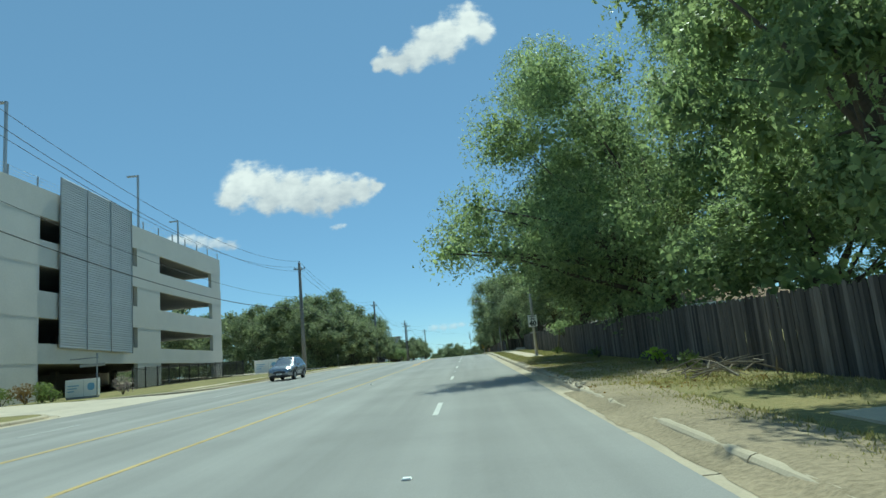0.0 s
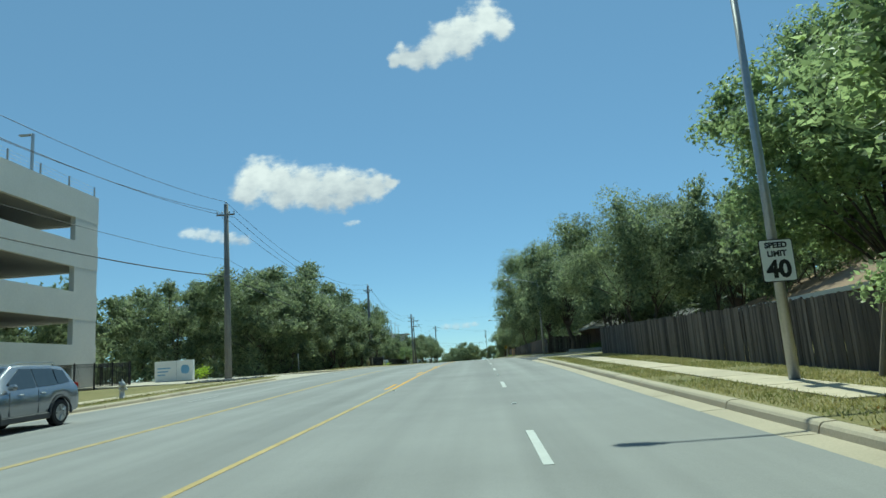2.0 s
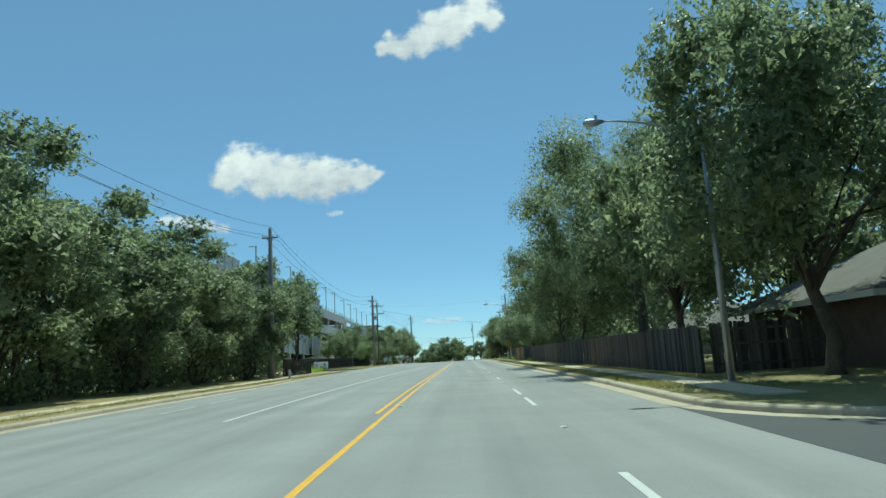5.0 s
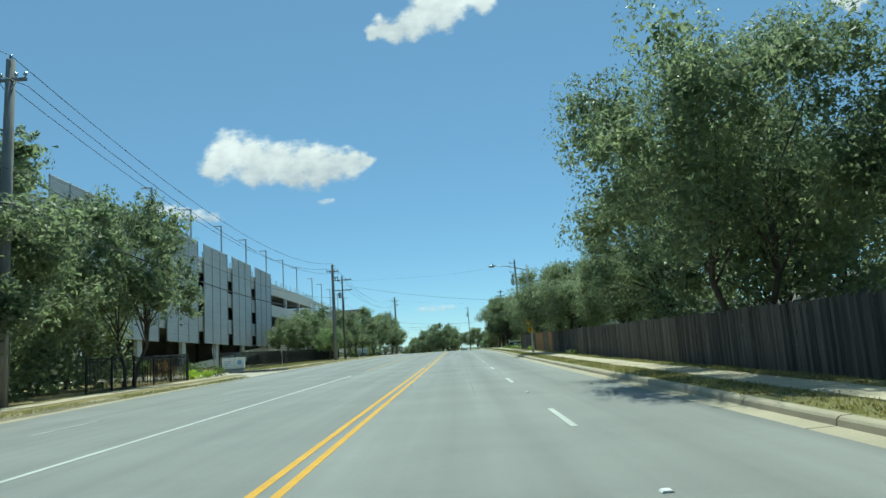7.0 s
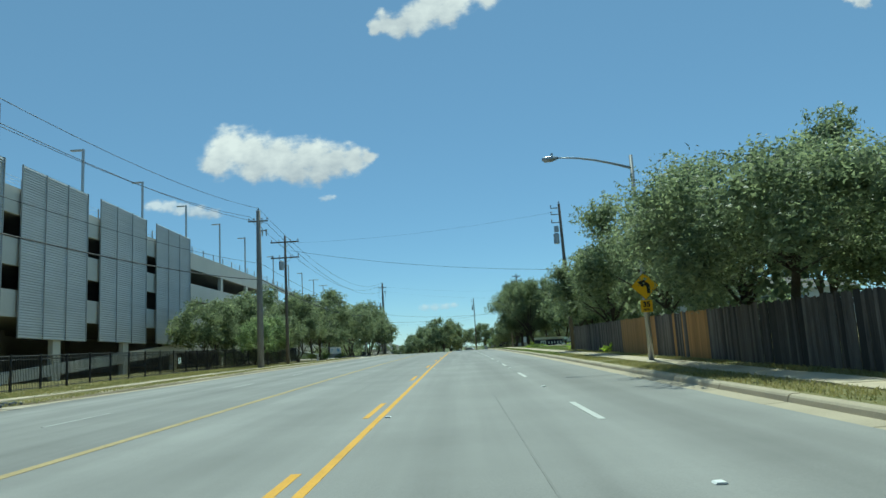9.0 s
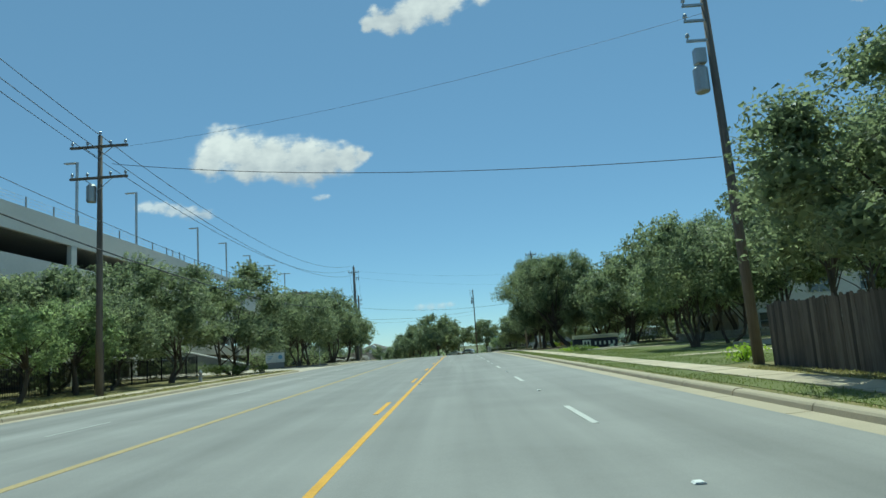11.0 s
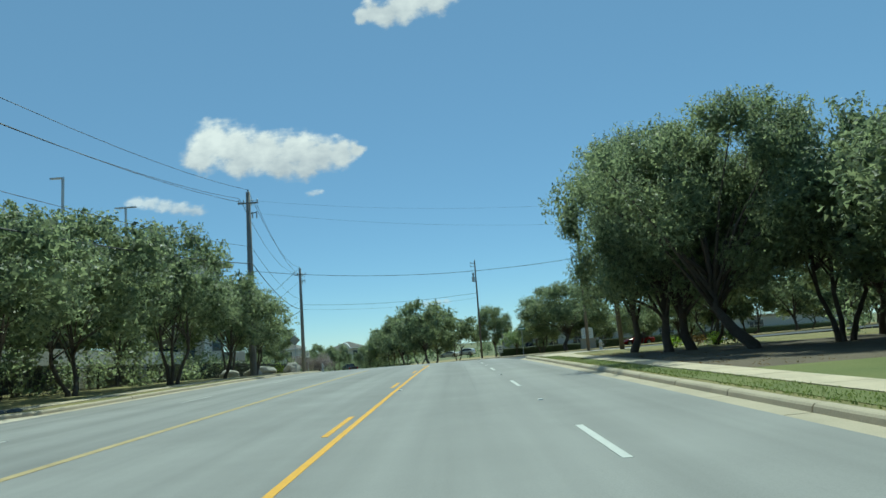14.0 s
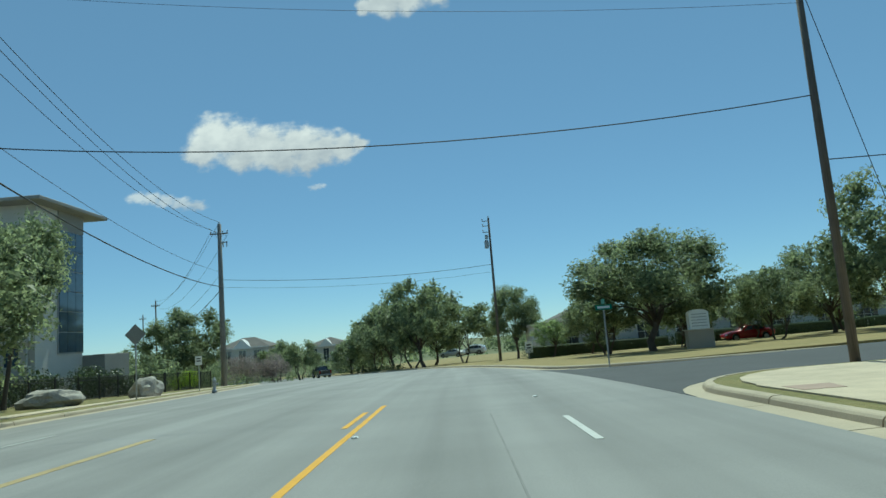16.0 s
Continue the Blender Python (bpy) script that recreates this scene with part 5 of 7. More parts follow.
part("clamp", bx(-.02, .004, 3.8, .10, .12, 3.86), M_STEEL, e)

e = empty("curve_warning_sign", Matrix.Translation((6.92, 184.0, 0)), "yellow diamond curve sign with a 35 speed plate below", "road sign")
cz = 5.78
plate("sign_border", [(0, cz + .54), (-.54, cz), (0, cz - .54), (.54, cz)], 0, .004, M_BLACK, e)
plate("sign_face", [(0, cz + .52), (-.52, cz), (0, cz - .52), (.52, cz)], -.006, .005, M_YSIGN, e)
bm = bmesh.new()
outer = [(.20 - .34 * (1 - math.cos(t)), -.02 + .22 * math.sin(t)) for t in (0, .35, .7, 1.05)]
inner = [(.07 - .20 * (1 - math.cos(t)), -.06 + .11 * math.sin(t)) for t in (1.05, .7, .35, 0)]
plate("arrow_shaft", [(x, cz + z) for x, z in [(.07, -.29), (.20, -.29)] + outer + inner], -.009, .003, M_BLACK, e)
plate("arrow_head", [(x, cz + z) for x, z in ((-.27, .17), (.07, .27), (-.07, -.06))], -.0095, .003, M_BLACK, e)
plate("speed_plate", rrect(.46, .46, 5.0, .03), -.004, .005, M_YSIGN, e, "small yellow 35 speed plate")
words("35", .28, M_BLACK, e, Matrix.Translation((0, -.008, 5.06)) @ FACE, bold=.012)
words("M.P.H.", .10, M_BLACK, e, Matrix.Translation((0, -.008, 4.86)) @ FACE, bold=.004)
part("clamp", bx(.1, .004, 5.5, .22, .8, 5.56), M_STEEL, e)


def stop_sign(x, y, turn, top, label):
    z0 = gz(x, y) + .1
    e = empty("stop_sign", Matrix.Translation((x, y, z0)) @ Matrix.Rotation(radians(turn), 4, "Z"), label, "road sign")
    h = top - z0
    post(e, h, 0, .03)
    o = [(.38 * math.cos(radians(22.5 + 45 * k)), h - .38 + .38 * math.sin(radians(22.5 + 45 * k))) for k in range(8)]
    plate("sign_rim", o, -.002, .004, M_WHITE, e)
    plate("sign_face", [(a * .93, (b - h + .38) * .93 + h - .38) for a, b in o], -.007, .005, M_RED, e)
    words("STOP", .25, M_WHITE, e, Matrix.Translation((0, -.009, h - .38)) @ FACE, bold=.005)
    plate("sign_back", o, .003, .003, M_STEEL, e)
    return e


stop_sign(-19.4, 173.7, -90, 5.15, "stop sign at the driveway seen edge on")
stop_sign(-19.5, 249.6, -100, 5.2, "stop sign at the garage driveway seen edge on")


def diamond_back(x, y, top):
    z0 = gz(x, y) + .1
    e = empty("warning_sign", Matrix.Translation((x, y, z0)), "bare metal back of a diamond warning sign", "road sign")
    h = top - z0
    post(e, h - .3)
    plate("sign_blank", [(0, h), (-.54, h - .54), (0, h - 1.08), (.54, h - .54)], -.04, .004, M_STEEL, e, "dull aluminium back")
    part("stiffener", bx(-.3, -.05, h - .62, .3, -.036, h - .56), M_STEEL, e)
    return e


diamond_back(-16.2, 311.5, 5.95)


def small_sign(x, y, w, h, top, turn, label, face=M_WHITE, bar=M_BLACK, name="small_sign"):
    z0 = gz(x, y) + .1
    e = empty(name, Matrix.Translation((x, y, z0)) @ Matrix.Rotation(radians(turn), 4, "Z"), label, "sign")
    t = top - z0
    post(e, t, 0, .03, .025)
    plate("sign_face", rrect(w, h, t - h / 2, .02), -.006, .006, face, e)
    for k in (.3, .55):
        part("text_bar", bx(-w * .3, -.010, t - h * k - h * .06, w * .3, -.006, t - h * k + h * .06), bar, e)
    return e


small_sign(-17.4, 322.5, .45, .6, 4.1, 0, "small white sign with dark bars beside the walk")
small_sign(-15.6, 265.2, .3, .7, 5.0, -80, "narrow white sign on a post by the driveway")
small_sign(-15.6, 179.8, .3, .7, 5.0, -80, "narrow white sign on a post by the driveway")
small_sign(-17.2, 100.5, .3, .6, 4.4, -80, "narrow pale sign on a post by the driveway")
small_sign(7.0, 345, .75, 1.15, 3.0, 0, "white lawn sign with dark bars")
# street name sign at the corner
e = empty("street_name_sign", Matrix.Translation((6.7, 308.6, gz(6.7, 308.6) + .1)), "green street name sign on a thin post", "road sign")
post(e, 2.7)
plate("name_plate", rrect(.75, .23, 2.6, .03), -.035, .004, M_GREEN_SIGN, e, "green street name plate")
part("text_bar", bx(-.28, -.0385, 2.55, .28, -.0352, 2.65), M_WHITE, e)
part("name_plate", bx(-.004, -.35, 2.74, .004, .35, 2.96), M_GREEN_SIGN, e, "green street name plate")


def driveway_board(x0, x1, y, z0, z1, label):
    """A low white sign board with a pale blue mark on a dark plinth."""
    x = (x0 + x1) / 2
    w = x1 - x0
    e = empty("driveway_sign", Matrix.Translation((x, y, z0)), label, "sign board", "white boards at the garage driveways")
    part("plinth", bx(-w / 2 + .05, -.14, -.5, w / 2 - .05, .14, .16), M_FRAME, e, "dark recessed base")
    part("board", bx(-w / 2, -.17, .16, w / 2, .17, z1 - z0, bevel=.015), M_WHITE, e)
    hh = z1 - z0 - .16
    plate("mark", rrect(hh * .42, hh * .42, .16 + hh * .55, hh * .15, w * .30), -.176, .004, M_BLUE, e, "pale blue rounded mark")
    for k in range(3):
        part("text_bar", bx(-w * .42, -.175, .16 + hh * (.62 - .16 * k), -w * .42 + w * (.34, .28, .2)[k], -.1705, .16 + hh * (.68 - .16 * k)), M_BLUE, e)
    part("board_joint", bx(w * .07, -.174, .17, w * .075, -.1705, z1 - z0 - .01), M_FRAME, e)
    return e


BOARD = "low white sign board with a pale blue mark"
driveway_board(-25.5, -23.2, 46, 1.35, 2.7, BOARD)
e = empty("direction_post", Matrix.Translation((-23.15, 45.7, 1.2)), "slim pale post with small dark pointer signs", "sign post")
part("post", tb([(0, 0, 0), (0, 0, 3.0)], .045, 8), M_STEEL, e)
part("pointer", bx(-1.9, -.03, 2.86, .1, .03, 2.94), M_FRAME, e)
part("pointer", bx(-1.2, -.03, 2.3, .55, .03, 2.5), M_FRAME, e)
part("finial", tb([(0, 0, 3.0), (0, 0, 3.2)], .07, 8), M_FRAME, e)
driveway_board(-26.3, -23.0, 89.3, 2.35, 4.2, BOARD)
driveway_board(-21.5, -19.5, 181.6, 3.0, 4.15, BOARD)
driveway_board(-22.2, -20.1, 267.5, 3.35, 4.6, BOARD)

# ---- estate entrance sign on the lawn ----
e = empty("entrance_sign", Matrix.Translation((10.3, 253.2, gz(10, 253) + .2)), "navy entrance sign wall with a cream cap and shrubs", "sign wall")
part("sign_wall", bx(0, 0, -.3, 4.1, .45, .86, bevel=.02), M_NAVY, e)
part("sign_cap", bx(.02, -.12, .86, 4.15, .5, 1.18, bevel=.02), M_CREAM, e, "cream stone cap with raised letters")
words("WELCOME HOME", .2, M_FRAME, e, Matrix.Translation((2.5, -.124, 1.02)) @ FACE, depth=.006, bold=.003)
part("logo_panel", bx(.85, -.012, .12, 1.6, -.001, .72), M_WHITE, e, "white square logo panel")
part("logo_bar", bx(1.0, -.016, .25, 1.16, -.0125, .6), M_NAVY, e)
part("logo_bar", bx(1.28, -.016, .25, 1.46, -.0125, .6), M_NAVY, e)
for k in range(5):
    x = 1.95 + k * .42
    part("letter_bar", bx(x, -.03, .25, x + .17, -.002, .56), M_WHITE, e, "white raised letter block")
rg = random.Random(8)
foliage_stuff("undergrowth", [(-35 + .3 * k, 263.4 + rg.uniform(-.5, .6), rg.uniform(.3, max(.5, 2.2 - .05 * k)), rg.uniform(.6, .9)) for k in range(36)], M_OAK, "dark green shrubs before the ramp wall", per=260, size=.13, seed=59)
foliage_stuff("undergrowth", [(-29.5 + rg.uniform(-1, 1.6), 318 + .6 * k, rg.uniform(.5, 1.9), rg.uniform(.8, 1.2)) for k in range(32)], M_HEDGE, "dark green shrubs behind the iron fence", per=150, size=.17, seed=58)
foliage_stuff("undergrowth", [(-41 + .62 * k, 346.5 + rg.uniform(0, 5), rg.uniform(.5, 2.0), rg.uniform(.9, 1.4)) for k in range(24)], M_OAK, "dark green shrubs behind the iron fence", per=110, size=.18, seed=21)
foliage_stuff("undergrowth", [(-23.6 - rg.uniform(0, 3.5), 226 + .5 * k, rg.uniform(.5, 4.4), rg.uniform(.9, 1.5)) for k in range(50)], M_OAK, "dark shrubs below the trees by the garage", per=75, size=.19, seed=47)
foliage_stuff("undergrowth", [(20 + rg.uniform(0, 16), 263 + .42 * k, rg.uniform(.4, 2.6), rg.uniform(.9, 1.6)) for k in range(48)], M_OAK, "dark shrubs among the oaks", per=80, size=.19, seed=48)
foliage_stuff("undergrowth", [(-22.5 - rg.uniform(0, 3), 267 + .85 * k, rg.uniform(.4, 2.4), rg.uniform(.8, 1.4)) for k in range(56)], M_OAK, "dark shrubs below the trees by the parking deck", per=80, size=.19, seed=45)
foliage_stuff("undergrowth", [(-66 + .8 * k, 414 + rg.uniform(0, 6), rg.uniform(.6, 3.6), rg.uniform(1.8, 2.4)) for k in range(64)], M_OAK, "distant green treetops below the houses", per=26, size=.4, seed=46)
foliage_stuff("undergrowth", [(-62 + .8 * k, 340 + rg.uniform(0, 5), rg.uniform(.5, 2.6), rg.uniform(1.1, 1.8)) for k in range(44)], M_OAK, "dark green shrubs behind the iron fence", per=80, size=.2, seed=43)
foliage_stuff("undergrowth", [(-44 + .9 * k, 384 + .45 * k + rg.uniform(0, 5), rg.uniform(.6, 3.0), rg.uniform(1.3, 2.0)) for k in range(34)], M_OAK, "dark green shrubs beyond the bend", per=70, size=.22, seed=44)
foliage_stuff("undergrowth", [(11.5 + rg.uniform(0, 3), 136 + 1.3 * k, rg.uniform(2.6, 5.6), rg.uniform(1.1, 1.7)) for k in range(30)], M_OAK, "dark green shrubs rising behind the fence", per=90, size=.19, seed=27)
foliage_stuff("undergrowth", [(-20.8 - rg.uniform(0, 2.6), 97 + 1.02 * k + rg.uniform(-.4, .4), rg.uniform(.4, 2.4), rg.uniform(1.1, 1.7)) for k in range(66)], M_OAK, "dense dark undergrowth below the thicket trees", per=60, size=.25, seed=31)
foliage_stuff("flower_bed", [(8.6 + rg.uniform(0, 1.6) + .05 * k, 244.5 + .33 * k, .18, rg.uniform(.35, .55)) for k in range(30)], M_SHRUB, "low grey green groundcover bed before the sign", per=420, size=.10, seed=9)
foliage_stuff("lime_bed", [(9.0 + rg.uniform(0, 2.4), 246.8 + rg.uniform(0, 5.4), .12, rg.uniform(.25, .42)) for k in range(80)], M_LIME, "bright lime green plants before the sign", per=460, size=.11, seed=10)


def sotol(x, y, r):
    """A ball of stiff silvery leaves on a short trunk."""
    rng = np.random.default_rng(3)
    e = empty("sotol_plant", Matrix.Translation((x, y, gz(x, y) + .15)), "round silvery sotol plant with stiff leaves", "plant")
    bm = bmesh.new()
    for k in range(420):
        d = Vector(rng.normal(size=3)).normalized()
        if d.z < -.55:
            continue
        s = d.cross(Vector((0, 0, 1))).normalized() * .012
        c = Vector((0, 0, r * .95))
        v = [bm.verts.new(c + d * .1 - s), bm.verts.new(c + d * .1 + s), bm.verts.new(c + d * r)]
        bm.faces.new(v)
    part("leaf_rosette", bm, M_SILVER, e)
    part("trunk", tb([(0, 0, -.1), (0, 0, r * .95)], [.16, .12], 8), M_BARK, e)
    return e


sotol(14.6, 252.4, .75)
for k, (x, y) in enumerate([(13.4, 251.2), (14.0, 250.6), (15.3, 252), (15.8, 253)]):
    shrub(x, y, .45, .4, M_SILVER, "small grey green shrub by the sign", 20 + k, .1)


def stones(name, spots, material, label, seed):
    rng = np.random.default_rng(seed)
    bm = bmesh.new()
    for x, y, r in spots:
        got = bmesh.ops.create_icosphere(bm, subdivisions=1, radius=r)
        sc = Vector((rng.uniform(.7, 1.3), rng.uniform(.7, 1.3), rng.uniform(.45, .8)))
        o = Vector((x, y, gz(x, y) + .15 + r * .2))
        for v in got["verts"]:
            v.co = o + Vector((v.co.x * sc.x, v.co.y * sc.y, v.co.z * sc.z)) * rng.uniform(.88, 1.1)
    return tagged(part(name, bm, material, smooth=True), label, kind="stuff")


rg = random.Random(12)
stones("river_rocks", [(10.4 + 4.2 * (k / 170) + rg.uniform(-.5, .5), 245.5 + 5.6 * (k / 170) + rg.uniform(-.5, .5), rg.uniform(.06, .16)) for k in range(170)], M_RIVER, "pale river rocks edging the flower bed", 13)
stones("kerb_rubble", [(5.1 + rg.uniform(0, .35), 16.5 + 13 * (k / 110) + rg.uniform(-.4, .4), rg.uniform(.025, .085)) for k in range(110)], M_GUTTER, "broken lumps of old kerb concrete", 17)
stones("dark_rocks", [(-14.6 - rg.uniform(0, 4.5), 78.5 + rg.uniform(0, 4.5), rg.uniform(.07, .16)) for k in range(260)], M_SLATE, "dark grey rocks at the driveway corner", 14)
stones("dark_rocks", [(-15 - rg.uniform(0, 5.5), 265 + rg.uniform(0, 2.6), rg.uniform(.06, .14)) for k in range(240)], M_SLATE, "dark grey rocks at the driveway corner", 15)
stones("dark_rocks", [(-15 - rg.uniform(0, 5), 178.4 + rg.uniform(0, 2), rg.uniform(.06, .14)) for k in range(200)], M_SLATE, "dark grey rocks at the driveway corner", 16)


def boulder(x, y, rx, ry, h, seed, label="large pale limestone boulder on the verge"):
    rng = np.random.default_rng(seed)
    bm = bmesh.new()
    bmesh.ops.create_icosphere(bm, subdivisions=3, radius=1)
    for v in bm.verts:
        n = noise.noise(v.co * 1.4 + Vector((seed, 0, 0))) * .3 + noise.noise(v.co * 4 + Vector((0, seed, 0))) * .12
        v.co = v.co * (1 + n)
        v.co = Vector((v.co.x * rx, v.co.y * ry, max(-.25, v.co.z * .62 + .38) * h))
    ob = part("boulder", bm, M_ROCK)
    ob.matrix_basis = at(x, y, .1)
    return tagged(ob, label, "boulder", "boulders on the verge")


boulder(-19.3, 309.5, 1.5, .9, .95, 2)
boulder(-17.6, 315.5, .8, .8, 1.15, 5)
boulder(-17.5, 301.5, .7, .6, .6, 7)
boulder(-20.3, 303.5, .9, .6, .7, 9)


def hydrant(x, y, label, cap=M_HYDRANT, s=1.0):
    e = empty("fire_hydrant", at(x, y, .12, scale=s), label, "fire hydrant")
    part("barrel", tb([(0, 0, -.1), (0, 0, .05), (0, 0, .06), (0, 0, .55), (0, 0, .56)], [.16, .16, .11, .10, .15], 12), M_HYDRANT, e, smooth=True)
    part("bonnet", tb([(0, 0, .56), (0, 0, .62), (0, 0, .72), (0, 0, .78), (0, 0, .84)], [.15, .14, .09, .03, .025], 12), cap, e, smooth=True)
    for a in (0, 90, 180):
        d = Vector((math.cos(radians(a - 90)), math.sin(radians(a - 90)), 0))
        part("nozzle", tb([d * .08 + Vector((0, 0, .42)), d * .2 + Vector((0, 0, .42)), d * .23 + Vector((0, 0, .42))], [.06, .06, .04], 8), cap, e)
    return e


hydrant(-14.3, 62.5, "weathered silver fire hydrant on the verge")
hydrant(-14.2, 140.5, "silver fire hydrant beside the kerb")
hydrant(-16.9, 234.6, "silver fire hydrant on the grass")
hydrant(-14.9, 318.5, "silver fire hydrant beside the walk")
hydrant(11.5, 296.2, "silver fire hydrant at the street corner", s=1.1)


# ---- iron fences ----
def iron_fence(a, b, h, label="black iron picket fence", dz=0.1):
    ax, ay = a
    bx_, by = b
    L = math.hypot(bx_ - ax, by - ay)
    n = max(1, round(L / 2.4))
    f = empty("iron_fence", None, label, "fence", "black iron fences by the garages")
    d = Vector((bx_ - ax, by - ay, 0)) / L
    pk = bmesh.new()
    for k in range(n + 1):
        p = Vector((ax, ay, 0)) + d * L * k / n
        z = gz(p.x, p.y) + dz
        part("fence_post", bx(p.x - .035, p.y - .035, z - .2, p.x + .035, p.y + .035, z + h + .1), M_IRON, f)
        if k == n:
            break
        q = Vector((ax, ay, 0)) + d * L * (k + 1) / n
        z2 = gz(q.x, q.y) + dz
        for hh in (.15, h - .18, h):
            part("rail", tb([(p.x, p.y, z + hh), (q.x, q.y, z2 + hh)], .02, 4), M_IRON, f)
        m = 19
        for i in range(1, m):
            t = i / m
            c = p.lerp(q, t)
            zz = z + (z2 - z) * t
            box(pk, c.x - .011, c.y - .011, zz + .04, c.x + .011, c.y + .011, zz + h + .02)
    tagged(part("railing_infill", pk, M_IRON, f), kind="stuff")
    return f


iron_fence((-26.8, 57.6), (-26.8, 86), 1.9)
iron_fence((-26.8, 86.2), (-34, 86.2), 1.9)
iron_fence((-22.5, 183.5), (-23.2, 250), 1.8)
iron_fence((-18.4, 166.3), (-27, 166.6), 1.8)
iron_fence((-18.4, 154), (-18.4, 166.1), 1.75)
iron_fence((-24.5, 270), (-24.0, 332), 1.5)
iron_fence((-24.0, 332.2), (-23.6, 341), 1.5)

# planting at the driveways
for k, (x, y, r, h, m, lab) in enumerate([(-17.9, 168.6, .9, .55, M_LIME, "bright lime green bush on the verge"), (-18.9, 168.2, 1.0, .6, M_LIME, "bright lime green bush on the verge"), (-19.6, 169.6, 1.2, 1.1, M_SHRUB, "green shrub by the driveway"), (-21.4, 169.6, 1.3, 1.4, M_RUST, "brownish shrub by the driveway"), (-17.9, 170.2, .9, .8, M_SHRUB, "green shrub by the driveway"),
          (-23.4, 170.5, 1.6, 1.6, M_SHRUB, "green shrub by the garage"), (-29, 172, 1.4, 1.3, M_SHRUB, "green shrub by the garage"),
          (-28.4, 43.6, 1.4, 1.2, M_SHRUB, "green shrub by the driveway"), (-27.2, 44.2, 1.2, 1.3, M_RUST, "reddish shrub by the driveway"), (-25.9, 44.0, 1.2, 1.3, M_SHRUB, "green shrub by the driveway"), (-25.0, 43.6, .9, 1.0, M_SHRUB, "green shrub by the driveway"), (-21.8, 46.6, 1.0, 1.2, M_PINK, "pink flowering oleander bush"),
          (-23.0, 91.5, 1.1, 1.2, M_LIME, "yellow green bush behind the sign board"), (-24.5, 92, 1.0, 1.2, M_SHRUB, "green bush behind the sign board"),
          (-18.5, 246.5, 1.1, .9, M_SHRUB, "green shrub by the driveway"), (-20.5, 247.5, 1.3, 1.0, M_SHRUB, "green shrub by the driveway"), (-16.5, 247, .8, .7, M_SHRUB, "green shrub by the driveway"), (-25, 268.5, 1.0, .7, M_SHRUB, "green shrub by the driveway"),
          (10.8, 212.5, .8, .7, M_LIME, "light green grass tuft at the fence end"), (9.2, 214.8, .7, .6, M_LIME, "light green grass tuft at the fence end"), (8.6, 199, .6, .5, M_LIME, "light green weeds by the fence"), (8.5, 170, .6, .35, M_SHRUB, "low weeds by the fence"),
          (8.9, 47.2, .6, .5, M_SHRUB, "leafy shrub at the fence"), (8.9, 33, .5, .5, M_SHRUB, "low weeds by the fence"), (8.8, 22.5, .6, .55, M_LIME, "yellow green weeds by the fence"), (8.8, 19.5, .5, .5, M_SHRUB, "low weeds by the fence"),
          (-27.0, 362, 2.9, 3.4, M_PINK, "large mauve flowering bush"), (-23.9, 362.4, 2.7, 3.2, M_PINK, "large mauve flowering bush"), (13.4, 284.5, .8, .8, M_LIME, "clipped lime green bush on the lawn"), (14.6, 284.2, .8, .75, M_RUST, "clipped reddish bush on the lawn"), (15.8, 284.0, .9, .85, M_LIME, "clipped lime green bush on the lawn"), (17, 284.2, .9, .85, M_SHRUB, "clipped green bush on the lawn"), (-36, 348, 1.8, 2.2, M_SHRUB, "green shrub behind the iron fence"), (-30, 346, 1.6, 2.0, M_SHRUB, "green shrub behind the iron fence"), (-27, 343, 1.6, 1.8, M_LIME, "yellow green shrub behind the iron fence"), (-38, 340, 2, 2.4, M_SHRUB, "green shrub behind the iron fence")]):
    shrub(x, y, r, h, m, lab, 40 + k, .13, 260 if r < 1.5 else 520)


# grass blades on the verges nearest the camera
def blades(name, strips, material, label, dens=200, h=.10, seed=1):
    """Single blades scattered over strips (u0, u1, s0, s1)."""
    rng = np.random.default_rng(seed)
    V = []
    for u0, u1, s0, s1 in strips:
        n = int(dens * (u1 - u0) * (s1 - s0))
        u, sv = rng.uniform(u0, u1, n), rng.uniform(s0, s1, n)
        patch = np.sin(u * 2.1 + sv * .7) + np.sin(sv * 1.3 - u) + rng.normal(0, .6, n)
        keep = patch > -1.0
        u, sv = u[keep], sv[keep]
        n = len(u)
        z = np.interp(sv, _fine, _prof) + LH - .01 + .015 * np.maximum(0, u - 8) * np.where(sv < 214, 1, .4)
        a = rng.uniform(0, 6.28, n)
        hh = h * rng.uniform(.5, 1.5, n)
        w = .012 + .01 * rng.random(n)
        p = np.stack([u, sv, z], 1)
        side = np.stack([np.cos(a), np.sin(a), 0 * a], 1) * w[:, None]
        lean = np.stack([rng.normal(0, .5, n) * hh, rng.normal(0, .5, n) * hh, hh], 1)
        V.append(np.stack([p - side, p + side, p + lean], 1))
    V = np.concatenate(V).astype(np.float32)
    n = len(V)
    me = bpy.data.meshes.new(name)
    me.vertices.add(n * 3)
    me.vertices.foreach_set("co", V.ravel())
    me.loops.add(n * 3)
    me.loops.foreach_set("vertex_index", np.arange(n * 3, dtype=np.int32))
    me.polygons.add(n)
    me.polygons.foreach_set("loop_start", np.arange(0, n * 3, 3, dtype=np.int32))
    me.update(calc_edges=True)
    me.materials.append(material)
    return tagged(new(name, me), label, kind="stuff")


